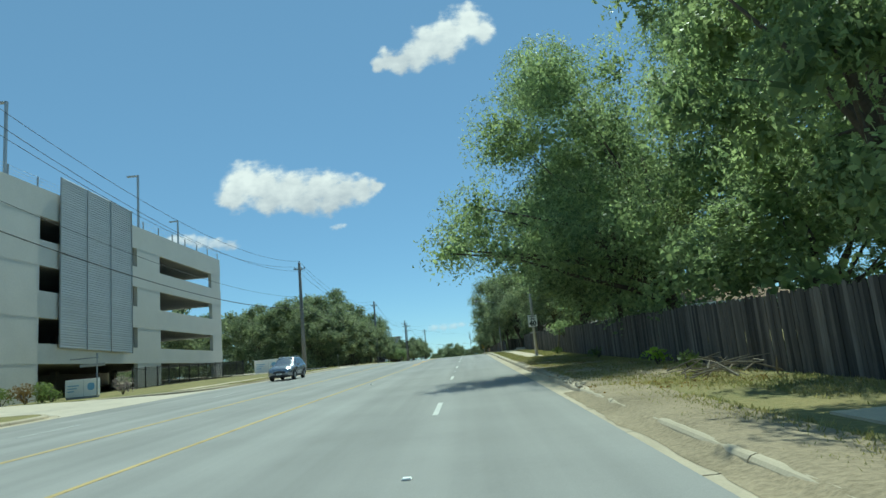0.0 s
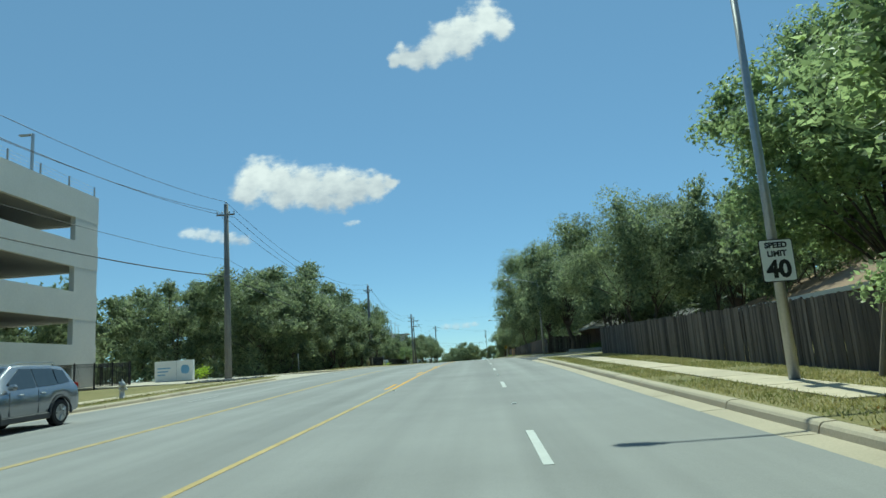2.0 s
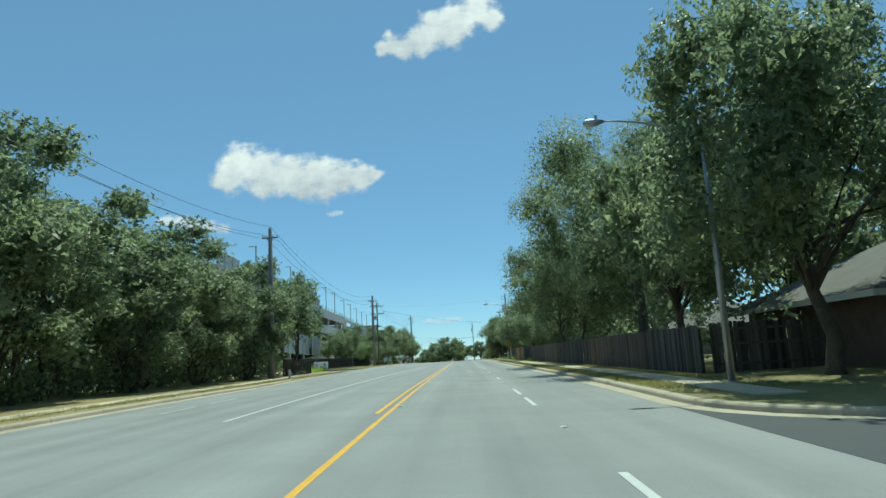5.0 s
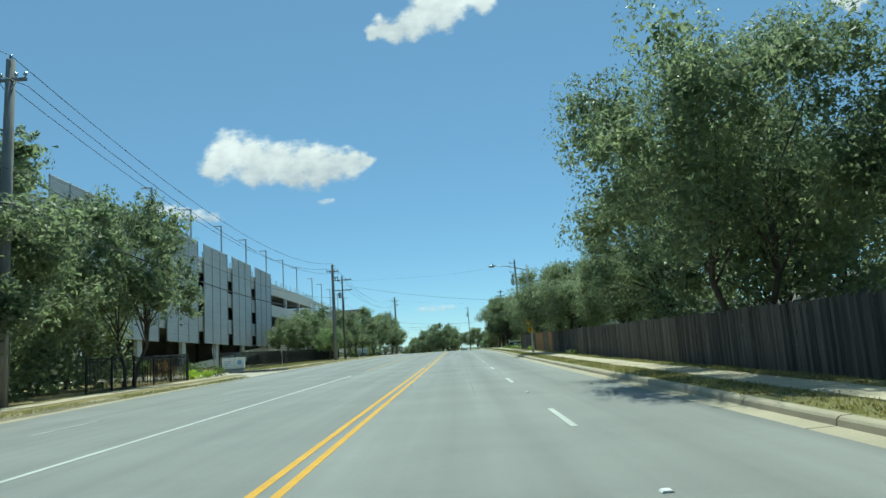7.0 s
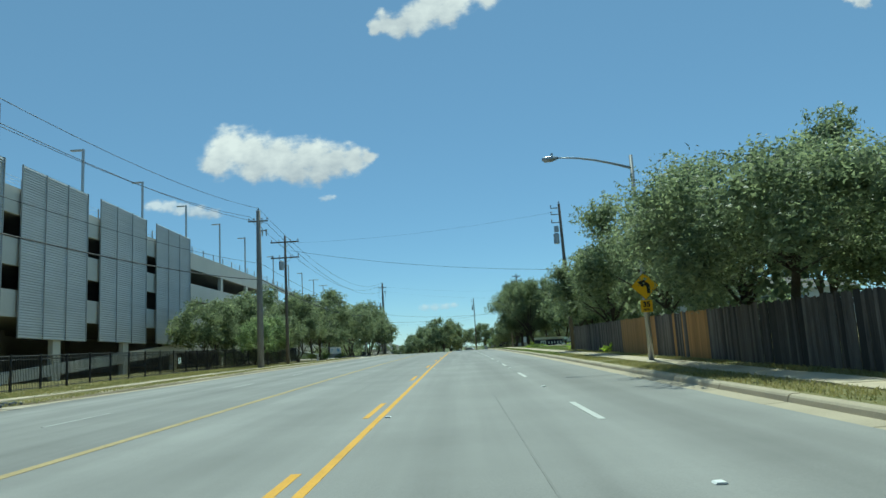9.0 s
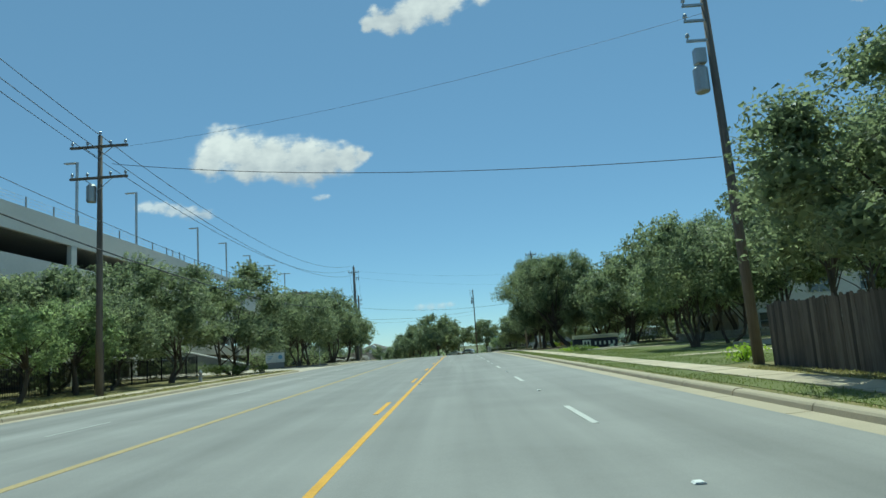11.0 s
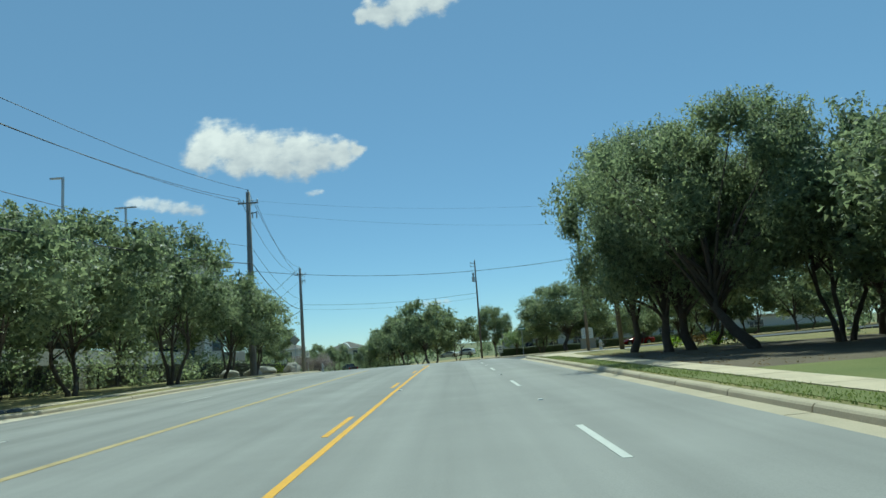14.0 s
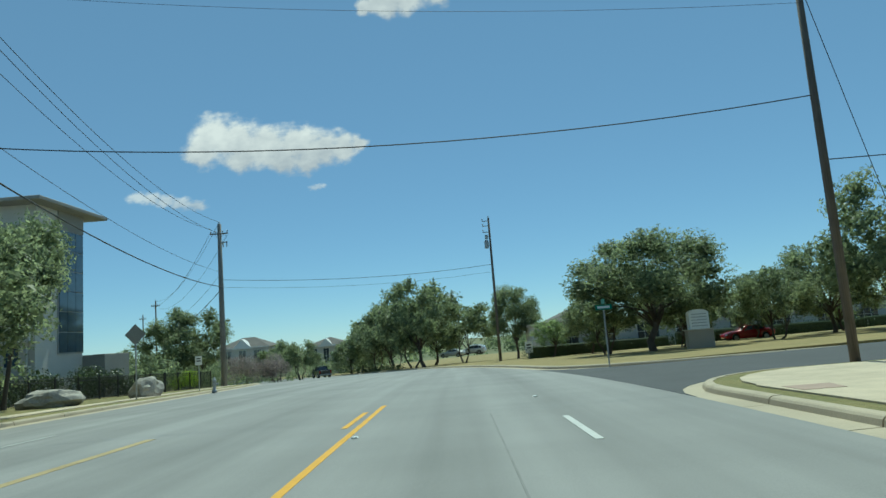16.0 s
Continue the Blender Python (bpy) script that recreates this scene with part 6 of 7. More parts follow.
blades("grass", [(5.45, 6.6, 0, 78), (7.7, 9.4, 0, 78), (5.45, 6.6, 104, 200), (7.7, 8.7, 104, 212), (6.6, 7.7, 13, 45)], M_BLADE, "dry yellow green grass of the verge", 230, .065, 2)
blades("grass", [(5.45, 6.55, 200, 286), (7.75, 12, 214, 246)], M_BLADE_GREEN, "short green grass of the verge", 190, .055, 3)
blades("grass", [(-14.5, -13.3, 46, 82), (-14.5, -13.3, 100, 164), (-15.9, -14.75, 179, 250), (-22, -17.2, 184, 225)], M_BLADE, "dry yellow green grass of the verge", 110, .09, 4)

# fallen leaves and crumbs of bark under the trees
def litter(name, strips, label, dens, seed):
    rng = np.random.default_rng(seed)
    spots = []
    for u0, u1, s0, s1 in strips:
        for _ in range(int((u1 - u0) * (s1 - s0) * dens)):
            u, sv = rng.uniform(u0, u1), rng.uniform(s0, s1)
            spots.append((np.array((u, sv, gz(u, sv) + LH + .02)), rng.uniform(.12, .4)))
    return tagged(new(name, leaf_mesh(name, spots, 60, .055, M_RUST, rng, flat=.04)), label, kind="stuff")


litter("leaf_litter", [(5.3, 9.4, 14, 44), (5.4, 8.6, 118, 150), (7.8, 14, 262, 284)], "brown fallen leaves scattered below the trees", 1.6, 5)

# a heap of cut branches on the verge
e = empty("branch_pile", at(8.3, 15.5, .15), "heap of dry cut branches on the verge", "branches")
rg = random.Random(21)
for k in range(26):
    a = rg.uniform(0, 6.28)
    p = Vector((rg.uniform(-.7, .7), rg.uniform(-1.1, 1.1), rg.uniform(.02, .35)))
    d = Vector((math.cos(a), math.sin(a), rg.uniform(-.1, .45))) * rg.uniform(.4, .9)
    part("branch", tb([p - d, p + Vector((0, 0, .08)), p + d], [.022, .016, .006], 5), M_DEADWOOD, e)


# ---- vehicles ----
def wheel(car, x, y, r, w, out):
    t = part("wheel", tb([(x, y - w / 2, r), (x, y - w / 2 + .03, r), (x, y + w / 2 - .03, r), (x, y + w / 2, r)], [r * .9, r, r, r * .9], 20), M_RUBBER, car, smooth=False)
    yy = y + out * (w / 2 + .004)
    bm = bmesh.new()
    tube(bm, [(x, yy - out * .02, r), (x, yy, r), (x, yy + out * .012, r)], [r * .64, r * .64, r * .2], 16)
    part("rim", bm, M_RIM, t)
    for k in range(5):
        a = radians(72 * k)
        c, s = math.cos(a), math.sin(a)
        part("spoke", tb([(x + c * .06, yy + out * .016, r + s * .06), (x + c * r * .6, yy + out * .008, r + s * r * .6)], [.03, .022], 5), M_RIM, t)
    return t


def car_body(car, profile, W, material, bevel=.05):
    bm = prism(bmesh.new(), profile, -W / 2, W / 2)
    es = [e for e in bm.edges if abs(e.verts[0].co.y) > W / 2 - .01 and abs(e.verts[0].co.y - e.verts[1].co.y) < .01]
    bmesh.ops.bevel(bm, geom=es, offset=bevel, segments=3, affect="EDGES", profile=.6)
    return part("body", bm, material, car)


def cabin(car, lower, upper, W0, W1, material):
    """A glasshouse between an outline at the belt and a smaller one at the roof: pairs of (x, z)."""
    (xa, xb, z0), (xc, xd, z1) = lower, upper
    bm = bmesh.new()
    b = [bm.verts.new(p) for p in ((xa, -W0 / 2, z0), (xb, -W0 / 2, z0), (xb, W0 / 2, z0), (xa, W0 / 2, z0))]
    t = [bm.verts.new(p) for p in ((xc, -W1 / 2, z1), (xd, -W1 / 2, z1), (xd, W1 / 2, z1), (xc, W1 / 2, z1))]
    bm.faces.new(t)
    for k in range(4):
        bm.faces.new((b[k], b[(k + 1) % 4], t[(k + 1) % 4], t[k]))
    bmesh.ops.recalc_face_normals(bm, faces=bm.faces[:])
    bmesh.ops.bevel(bm, geom=[e for e in bm.edges if e.verts[0].co.z > z0 + .01 or e.verts[1].co.z > z0 + .01], offset=.05, segments=2, affect="EDGES")
    part("cabin", bm, material, car)

    def pane(name, q, off):
        bm = bmesh.new()
        n = (Vector(q[1]) - Vector(q[0])).cross(Vector(q[2]) - Vector(q[0])).normalized()
        if n.dot(off) < 0:
            n = -n
        f0 = [bm.verts.new(Vector(p) - n * .02) for p in q]
        f1 = [bm.verts.new(Vector(p) + n * .008) for p in q]
        bm.faces.new(f0)
        bm.faces.new(f1)
        for i in range(4):
            bm.faces.new((f0[i], f1[i], f1[(i + 1) % 4], f0[(i + 1) % 4]))
        bmesh.ops.recalc_face_normals(bm, faces=bm.faces[:])
        part(name, bm, M_GLASS, car)

    def mixp(fx, fz, side=None, end=None):
        w = W0 + (W1 - W0) * fz
        x0 = xa + (xc - xa) * fz
        x1 = xb + (xd - xb) * fz
        z = z0 + (z1 - z0) * fz
        if side is not None:
            return (x0 + (x1 - x0) * fx, side * w / 2, z)
        return (x1 if end > 0 else x0, (fx - .5) * w, z)

    for sd in (-1, 1):
        for a, c in ((.07, .36), (.39, .66), (.70, .93)):
            pane("side_window", [mixp(a, .10, sd), mixp(c, .10, sd), mixp(c, .86, sd), mixp(a + (.02 if a < .1 else 0), .86, sd)], Vector((0, sd, 0)))
    pane("windscreen", [mixp(.07, .06, end=1), mixp(.93, .06, end=1), mixp(.90, .90, end=1), mixp(.10, .90, end=1)], Vector((1, 0, .3)))
    pane("rear_window", [mixp(.09, .12, end=-1), mixp(.91, .12, end=-1), mixp(.88, .86, end=-1), mixp(.12, .86, end=-1)], Vector((-1, 0, .3)))


def loft(stations, arches, sub=6):
    """A smooth car shell through stations (x, low, belt, top, half width low, at the belt, at the top), with round wheel openings."""
    xs = np.array([st[0] for st in stations])
    cols = np.array([st[1:] for st in stations])
    fine_x = np.unique(np.concatenate([np.linspace(p, q, sub + 1) for p, q in zip(xs[:-1], xs[1:])] + [np.linspace(c - r, c + r, 15) for c, r in arches]))
    fine_x = fine_x[(fine_x >= xs[0]) & (fine_x <= xs[-1])]
    bm = bmesh.new()
    rings = []
    for x in fine_x:
        low, belt, top, wl, wb, wt = (float(np.interp(x, xs, cols[:, k])) for k in range(6))
        for c, r in arches:
            if abs(x - c) < r:
                low = max(low, .34 + math.sqrt(r * r - (x - c) ** 2))
        mid = max(low + .05, .5 * (low + belt))
        ring = [(0, low), (wl * .9, low), (wl, low + .03), (wb * 1.0, mid), (wb * .995, belt - .05), (wb * .955, belt), (wt * 1.02, top - .07), (wt * .93, top - .018), (wt * .6, top), (0, top + .012)]
        rings.append([bm.verts.new((x, w, z)) for w, z in ring] + [bm.verts.new((x, -w, z)) for w, z in ring[-2:0:-1]])
    n = len(rings[0])
    for p, q in zip(rings, rings[1:]):
        for k in range(n):
            bm.faces.new((p[k], p[(k + 1) % n], q[(k + 1) % n], q[k]))
    bm.faces.new(rings[0][::-1])
    bm.faces.new(rings[-1])
    bmesh.ops.recalc_face_normals(bm, faces=bm.faces[:])
    return bm


def skin_pane(name, car, corners, out, material=None):
    """A pane of glass laid a few millimetres over the shell."""
    bm = bmesh.new()
    o = Vector(out).normalized()
    f0 = [bm.verts.new(Vector(p) - o * .03) for p in corners]
    f1 = [bm.verts.new(Vector(p) + o * .010) for p in corners]
    bm.faces.new(f0)
    bm.faces.new(f1)
    m = len(corners)
    for i in range(m):
        bm.faces.new((f0[i], f1[i], f1[(i + 1) % m], f0[(i + 1) % m]))
    bmesh.ops.recalc_face_normals(bm, faces=bm.faces[:])
    return part(name, bm, material or M_GLASS, car)


def suv(m, paint, label, name="suv"):
    c = empty(name, m, label, "car")
    st = [(-2.30, .52, .80, .84, .72, .74, .60), (-2.26, .40, .98, 1.10, .84, .86, .64), (-2.12, .34, 1.05, 1.42, .88, .90, .62), (-1.85, .32, 1.06, 1.60, .90, .92, .62), (-1.2, .27, 1.04, 1.67, .90, .925, .63),
          (-.2, .25, 1.02, 1.69, .90, .93, .64), (.25, .25, 1.01, 1.66, .90, .93, .64), (.62, .25, 1.01, 1.42, .90, .93, .68), (1.04, .26, 1.0, 1.10, .90, .92, .74), (1.5, .28, .95, 1.05, .90, .91, .74), (1.95, .30, .88, .97, .87, .88, .70), (2.2, .32, .78, .86, .78, .80, .62), (2.32, .42, .64, .68, .66, .68, .52)]
    part("body", loft(st, [(-1.37, .41), (1.36, .41)]), paint, c, smooth=True)
    part("underbody", bx(-2.05, -.70, .22, 2.05, .70, .46), M_PLASTIC, c)
    for sd in (-1, 1):
        side = lambda x, z: (x, sd * (.88 + (.66 - .88) * (z - 1.04) / .56), z)
        for q in ([(.30, 1.07), (-.42, 1.08), (-.42, 1.56), (.02, 1.57), (.55, 1.22)], [(-.47, 1.08), (-1.28, 1.10), (-1.28, 1.54), (-.47, 1.56)], [(-1.33, 1.10), (-1.86, 1.16), (-1.72, 1.47), (-1.33, 1.53)]):
            skin_pane("side_window", c, [side(*p) for p in q], (0, sd, .38))
        for x in (-1.37, 1.36):
            bm = bmesh.new()
            pts = [(x + .45 * math.cos(t), sd * .915, .34 + .45 * math.sin(t)) for t in np.linspace(-.1, math.pi + .1, 15)]
            part("arch_trim", tube(bm, pts, .035, 6), M_PLASTIC, c)
            wheel(c, x, sd * .81, .35, .23, sd)
        part("headlight", loft([(1.98, .74, .80, .84, sd * .0 + .2, .2, .2), (2.16, .72, .77, .80, .16, .16, .16)], [], 2), M_LAMP_CLEAR, c).location.y = sd * .68
        part("tail_light", bx(-2.30, sd * .74 - .10, .86, -2.16, sd * .74 + .10, 1.12, bevel=.03), M_LAMP_RED, c)
        part("mirror", bx(.56, sd * 1.0 - .11, 1.04, .72, sd * 1.0 + .11, 1.19, bevel=.05), paint, c)
        part("roof_rail", tb([(-1.6, sd * .56, 1.66), (-1.5, sd * .56, 1.72), (-.1, sd * .56, 1.735), (.1, sd * .56, 1.69)], .018, 6), M_STEEL, c)
        part("sill_trim", bx(-.93, sd * .90 - .03, .24, .92, sd * .90 + .03, .40, bevel=.02), M_PLASTIC, c)
        for x in (-.62, .22):
            part("door_handle", bx(x - .1, sd * .925 - .02, .90, x + .1, sd * .925 + .02, .935, bevel=.01), M_STEEL, c)
        for x in (-.445, .62):
            part("door_gap", bx(x - .006, sd * .926 - .006, .42, x + .006, sd * .926 + .006, 1.0), M_PLASTIC, c)
    skin_pane("windscreen", c, [(1.0, .66, 1.10), (1.0, -.66, 1.10), (.34, -.56, 1.60), (.34, .56, 1.60)], (.6, 0, .8))
    skin_pane("rear_window", c, [(-2.24, .56, 1.16), (-2.24, -.56, 1.16), (-2.0, -.5, 1.50), (-2.0, .5, 1.50)], (-.8, 0, .35))
    part("grille", loft([(2.22, .48, .66, .74, .5, .52, .48), (2.335, .50, .63, .68, .44, .46, .40)], [], 2), M_PLASTIC, c, "dark honeycomb grille")
    part("bumper_trim", loft([(2.05, .26, .36, .40, .82, .82, .8), (2.30, .30, .36, .40, .6, .62, .6)], [], 2), M_PLASTIC, c)
    part("number_plate", bx(2.325, -.2, .43, 2.345, .2, .53), M_WHITE, c)
    part("text_bar", bx(2.346, -.15, .46, 2.35, .15, .50), M_FRAME, c)
    return c


def pickup(m, paint, label):
    c = empty("pickup_truck", m, label, "car")
    W = 1.98
    car_body(c, [(-2.85, .55), (-2.88, .75), (-2.86, 1.22), (-.95, 1.22), (-.9, 1.18), (1.35, 1.2), (2.55, 1.12), (2.72, .95), (2.72, .5), (2.4, .42), (-2.6, .45)], W, paint, .06)
    cabin(c, (-1.0, 1.3, 1.18), (-.8, .65, 1.86), 1.86, 1.5, paint)
    part("bed_floor", bx(-2.75, -.8, 1.2, -1.05, .8, 1.225), M_PLASTIC, c)
    for sd in (-1, 1):
        part("bed_rail", bx(-2.84, sd * .9 - .07, 1.2, -1.0, sd * .9 + .07, 1.30, bevel=.02), paint, c)
        part("tail_light", bx(-2.9, sd * .88 - .08, .82, -2.8, sd * .88 + .08, 1.2, bevel=.02), M_LAMP_RED, c)
        part("mirror", bx(.75, sd * 1.12 - .13, 1.2, .88, sd * 1.12 + .13, 1.48, bevel=.03), M_PLASTIC, c)
        part("headlight", bx(2.6, sd * .78 - .16, .85, 2.74, sd * .78 + .16, 1.05, bevel=.02), M_LAMP_CLEAR, c)
        for x in (-1.75, 1.8):
            part("wheel_arch", tb([(x, sd * .95, .42), (x, sd * .997, .42)], [.50, .49], 18), M_PLASTIC, c)
            wheel(c, x, sd * .87, .41, .28, sd)
    part("tailgate", bx(-2.9, -.78, .72, -2.84, .78, 1.24, bevel=.02), paint, c)
    part("rear_bumper", bx(-2.98, -.95, .48, -2.8, .95, .68, bevel=.03), M_STEEL, c, "chrome rear bumper")
    part("number_plate", bx(-2.995, -.16, .52, -2.98, .16, .64), M_WHITE, c)
    part("text_bar", bx(-3.0, -.12, .555, -2.996, .12, .605), M_FRAME, c)
    part("hitch", bx(-3.02, -.05, .38, -2.8, .05, .46), M_PLASTIC, c)
    return c


suv(Matrix.Translation((-11.3, 51, zr(51) + .01)) @ Matrix.Rotation(radians(-90), 4, "Z") @ Matrix.Rotation(.022, 4, "Y"), M_CARSILVER, "silver compact SUV with dark grille on the road")
pickup(on_road(-2.2, 390, .005, 90), M_CARBLACK, "black four-door pickup truck driving on the road")


def sedan(m, paint, label):
    c = empty("parked_car", m, label, "car", "parked cars")
    st = [(-2.28, .45, .80, .86, .66, .70, .6), (-2.15, .36, .90, 1.0, .80, .82, .66), (-1.55, .28, .93, 1.06, .85, .87, .66), (-1.0, .24, .92, 1.36, .86, .88, .58), (-.4, .23, .91, 1.43, .86, .88, .58), (.2, .23, .90, 1.40, .86, .88, .58), (.95, .24, .88, 1.0, .86, .88, .68), (1.6, .26, .80, .88, .85, .86, .7), (2.08, .28, .70, .76, .78, .8, .64), (2.26, .38, .56, .60, .62, .66, .5)]
    part("body", loft(st, [(-1.35, .37), (1.38, .37)], 4), paint, c, smooth=True)
    part("underbody", bx(-2.0, -.66, .2, 2.0, .66, .42), M_PLASTIC, c)
    for sd in (-1, 1):
        side = lambda x, z: (x, sd * (.84 + (.60 - .84) * (z - .92) / .45), z)
        for q in ([(.55, .95), (-.28, .96), (-.28, 1.33), (.12, 1.31)], [(-.33, .96), (-1.3, 1.0), (-.95, 1.28), (-.33, 1.33)]):
            skin_pane("side_window", c, [side(*p) for p in q], (0, sd, .5))
        for x in (-1.35, 1.38):
            wheel(c, x, sd * .77, .32, .21, sd)
        part("headlight", bx(2.02, sd * .64 - .14, .58, 2.2, sd * .64 + .12, .68, bevel=.03), M_LAMP_CLEAR, c)
        part("tail_light", bx(-2.27, sd * .6 - .14, .70, -2.15, sd * .6 + .14, .84, bevel=.03), M_LAMP_RED, c)
    skin_pane("windscreen", c, [(.9, .6, 1.0), (.9, -.6, 1.0), (.26, -.52, 1.36), (.26, .52, 1.36)], (.5, 0, .85))
    skin_pane("rear_window", c, [(-1.5, .58, 1.05), (-1.5, -.58, 1.05), (-1.03, -.5, 1.33), (-1.03, .5, 1.33)], (-.5, 0, .85))
    return c


def lot(x, y, h, turn):
    return Matrix.Translation((x, y, h)) @ Matrix.Rotation(radians(turn), 4, "Z")


sedan(lot(26.6, 340, gz(26.6, 340) + .30, 180), M_CARRED, "dark red sedan parked behind the lawn")
sedan(lot(-1.2, 391, .55, 160), M_CARWHITE, "white car parked under the trees")
suv(lot(2.5, 396, .6, 160), M_CARWHITE, "white SUV parked under the trees", "parked_suv")


# ---- houses and far buildings ----
def window(parent, x0, x1, y, z0, z1, cols=2, rows=2, deep=.06):
    w = part("window", bx(x0, y - deep, z0, x1, y + .02, z1), M_GLASS, parent)
    fr = .07
    for a, b, c, d in ((x0 - fr, x1 + fr, z0 - fr, z0), (x0 - fr, x1 + fr, z1, z1 + fr), (x0 - fr, x0, z0, z1), (x1, x1 + fr, z0, z1)):
        part("window_frame", bx(a, y - deep - .03, c, b, y + .01, d), M_TRIM, w)
    for k in range(1, cols):
        x = x0 + (x1 - x0) * k / cols
        part("glazing_bar", bx(x - .02, y - deep - .015, z0, x + .02, y - deep + .01, z1), M_TRIM, w)
    for k in range(1, rows):
        z = z0 + (z1 - z0) * k / rows
        part("glazing_bar", bx(x0, y - deep - .012, z - .02, x1, y - deep + .01, z + .02), M_TRIM, w)
    return w


def hip_roof(parent, x0, x1, y0, y1, z, rise, material, over=.6, gable=False):
    bm = bmesh.new()
    a, b, c, d = (x0 - over, y0 - over, z), (x1 + over, y0 - over, z), (x1 + over, y1 + over, z), (x0 - over, y1 + over, z)
    if x1 - x0 >= y1 - y0:
        m, k = (y0 + y1) / 2, 0 if gable else (y1 - y0) / 2
        r0, r1 = (x0 - over + k, m, z + rise), (x1 + over - k, m, z + rise)
        quads = [(a, b, r1, r0), (c, d, r0, r1), (b, c, r1), (d, a, r0)]
    else:
        m, k = (x0 + x1) / 2, 0 if gable else (x1 - x0) / 2
        r0, r1 = (m, y0 - over + k, z + rise), (m, y1 + over - k, z + rise)
        quads = [(b, c, r1, r0), (d, a, r0, r1), (a, b, r0), (c, d, r1)]
    for q in quads:
        bm.faces.new([bm.verts.new(p) for p in q])
    bm.faces.new([bm.verts.new(p) for p in (d, c, b, a)])
    bmesh.ops.remove_doubles(bm, verts=bm.verts[:], dist=.001)
    bmesh.ops.recalc_face_normals(bm, faces=bm.faces[:])
    part("roof", bm, material, parent)
    part("fascia", bx(x0 - over, y0 - over - .02, z - .2, x1 + over, y0 - over + .02, z + .02), M_TRIM, parent)
    part("fascia", bx(x0 - over - .02, y0 - over, z - .2, x0 - over + .02, y1 + over, z + .02), M_TRIM, parent)


h1 = empty("house", None, "low brown brick house with a tan shingle roof", "house")
part("wall", bx(18, 55, 0, 30, 76.2, 4.35), M_BRICK, h1)
hip_roof(h1, 18, 30, 55, 76.2, 4.4, 3.0, M_SHINGLE, .8)
part("vent_pipe", tb([(20.4, 66, 5.2), (20.4, 66, 6.2)], .06, 8), M_STEEL, h1)
for y in (59, 66, 71):
    w = part("window", bx(17.93, y, 2.6, 18.03, y + 1.6, 4.0), M_GLASS, h1)
h2 = empty("house", None, "dark brick house with a grey shingle roof under trees", "house")
part("wall", bx(14, 108.6, 1.5, 34, 119, 5.2), M_BRICK, h2)
hip_roof(h2, 14, 34, 108.6, 119, 5.2, 2.6, M_SHINGLE_GREY, .8)
part("gable_wing", prism(bmesh.new(), [(22.5, 1.5), (33.8, 1.5), (33.8, 5.0), (28.2, 7.2), (22.5, 5.0)], 105.6, 108.7), M_BRICK, h2)
part("wing_roof", prism(bmesh.new(), [(22.0, 4.85), (28.2, 7.25), (34.4, 4.85), (34.4, 5.05), (28.2, 7.5), (22.0, 5.05)], 105.0, 109.5), M_SHINGLE_GREY, h2)
gd = part("garage_door", bx(24.2, 105.5, 2.4, 29.2, 105.62, 4.6), M_STUCCO_TAN, h2, "tan panelled garage door")
for k in range(4):
    part("door_panel", bx(24.3, 105.47, 2.47 + .53 * k, 29.1, 105.5, 2.92 + .53 * k), M_STUCCO_TAN, gd)
window(h2, 16, 18, 108.6, 3.1, 4.5)
window(h2, 19.2, 20.6, 108.6, 3.1, 4.5)
e = empty("planter_wall", None, "low stacked stone planter wall under the trees", "wall")
for k in range(26):
    for j in range(2):
        part("stone", bx(9.6 + k * .58 + .28 * j, 100.6 + rg.uniform(-.03, .03), 2.4 + .02 * k * 0 + .2 * j, 10.15 + k * .58 + .28 * j, 100.95, 2.59 + .2 * j + .08, bevel=.02), M_ROCK, e)
foliage_stuff("front_garden", [(10.5 + rg.uniform(0, 14), 101.5 + rg.uniform(0, 3.5), .6, rg.uniform(.5, .9)) for k in range(26)], M_SHRUB, "dark shrubs of a shaded front garden", per=240, size=.13, seed=17)
h3 = empty("house", None, "brick house behind the wooden fence", "house")
part("wall", bx(17, 142, 1.8, 32, 160, 5.0), M_STUCCO_TAN, h3)
hip_roof(h3, 17, 32, 142, 160, 5.0, 2.7, M_SHINGLE_GREY, .7)

# flats on the lawn
ap = empty("apartment_building", None, "white two-storey apartment building behind the oaks", "building")
part("wall", bx(27.6, 256, 2.5, 58, 270, 9.2), M_TRIM, ap)
hip_roof(ap, 27.6, 58, 256, 270, 9.2, 2.4, M_SHINGLE_GREY, .6)
for i in range(6):
    for z in (3.6, 6.7):
        window(ap, 28.8 + i * 5, 30.8 + i * 5, 256, z, z + 1.5)
part("ground_floor_band", bx(27.5, 255.9, 2.5, 58, 255.99, 3.4), M_STUCCO_TAN, ap)
part("wall_side", bx(26.6, 258, 2.5, 27.598, 262, 5.2), M_STUCCO_TAN, ap)
e = empty("garden_wall", None, "low dry stone garden wall on the lawn", "wall")
for k in range(34):
    for j in range(3):
        part("stone", bx(18.5 + k * .42 + .2 * (j % 2), 249.2 + rg.uniform(-.03, .03), 2.92 + .27 * j, 18.89 + k * .42 + .2 * (j % 2), 249.6, 3.175 + .27 * j, bevel=.03), M_ROCK, e)
slab("path_1", [(9.6, 222.6), (30, 219.8), (30, 221.2), (9.6, 223.9)], lambda u, s: bank(u, s) + .03, .1, M_WALK, "pale concrete footpath on the lawn")
slab("path_2", [(11, 243.5), (34, 234), (34, 235.5), (11, 245)], lambda u, s: bank(u, s) + .03, .1, M_WALK, "pale concrete footpath on the lawn")
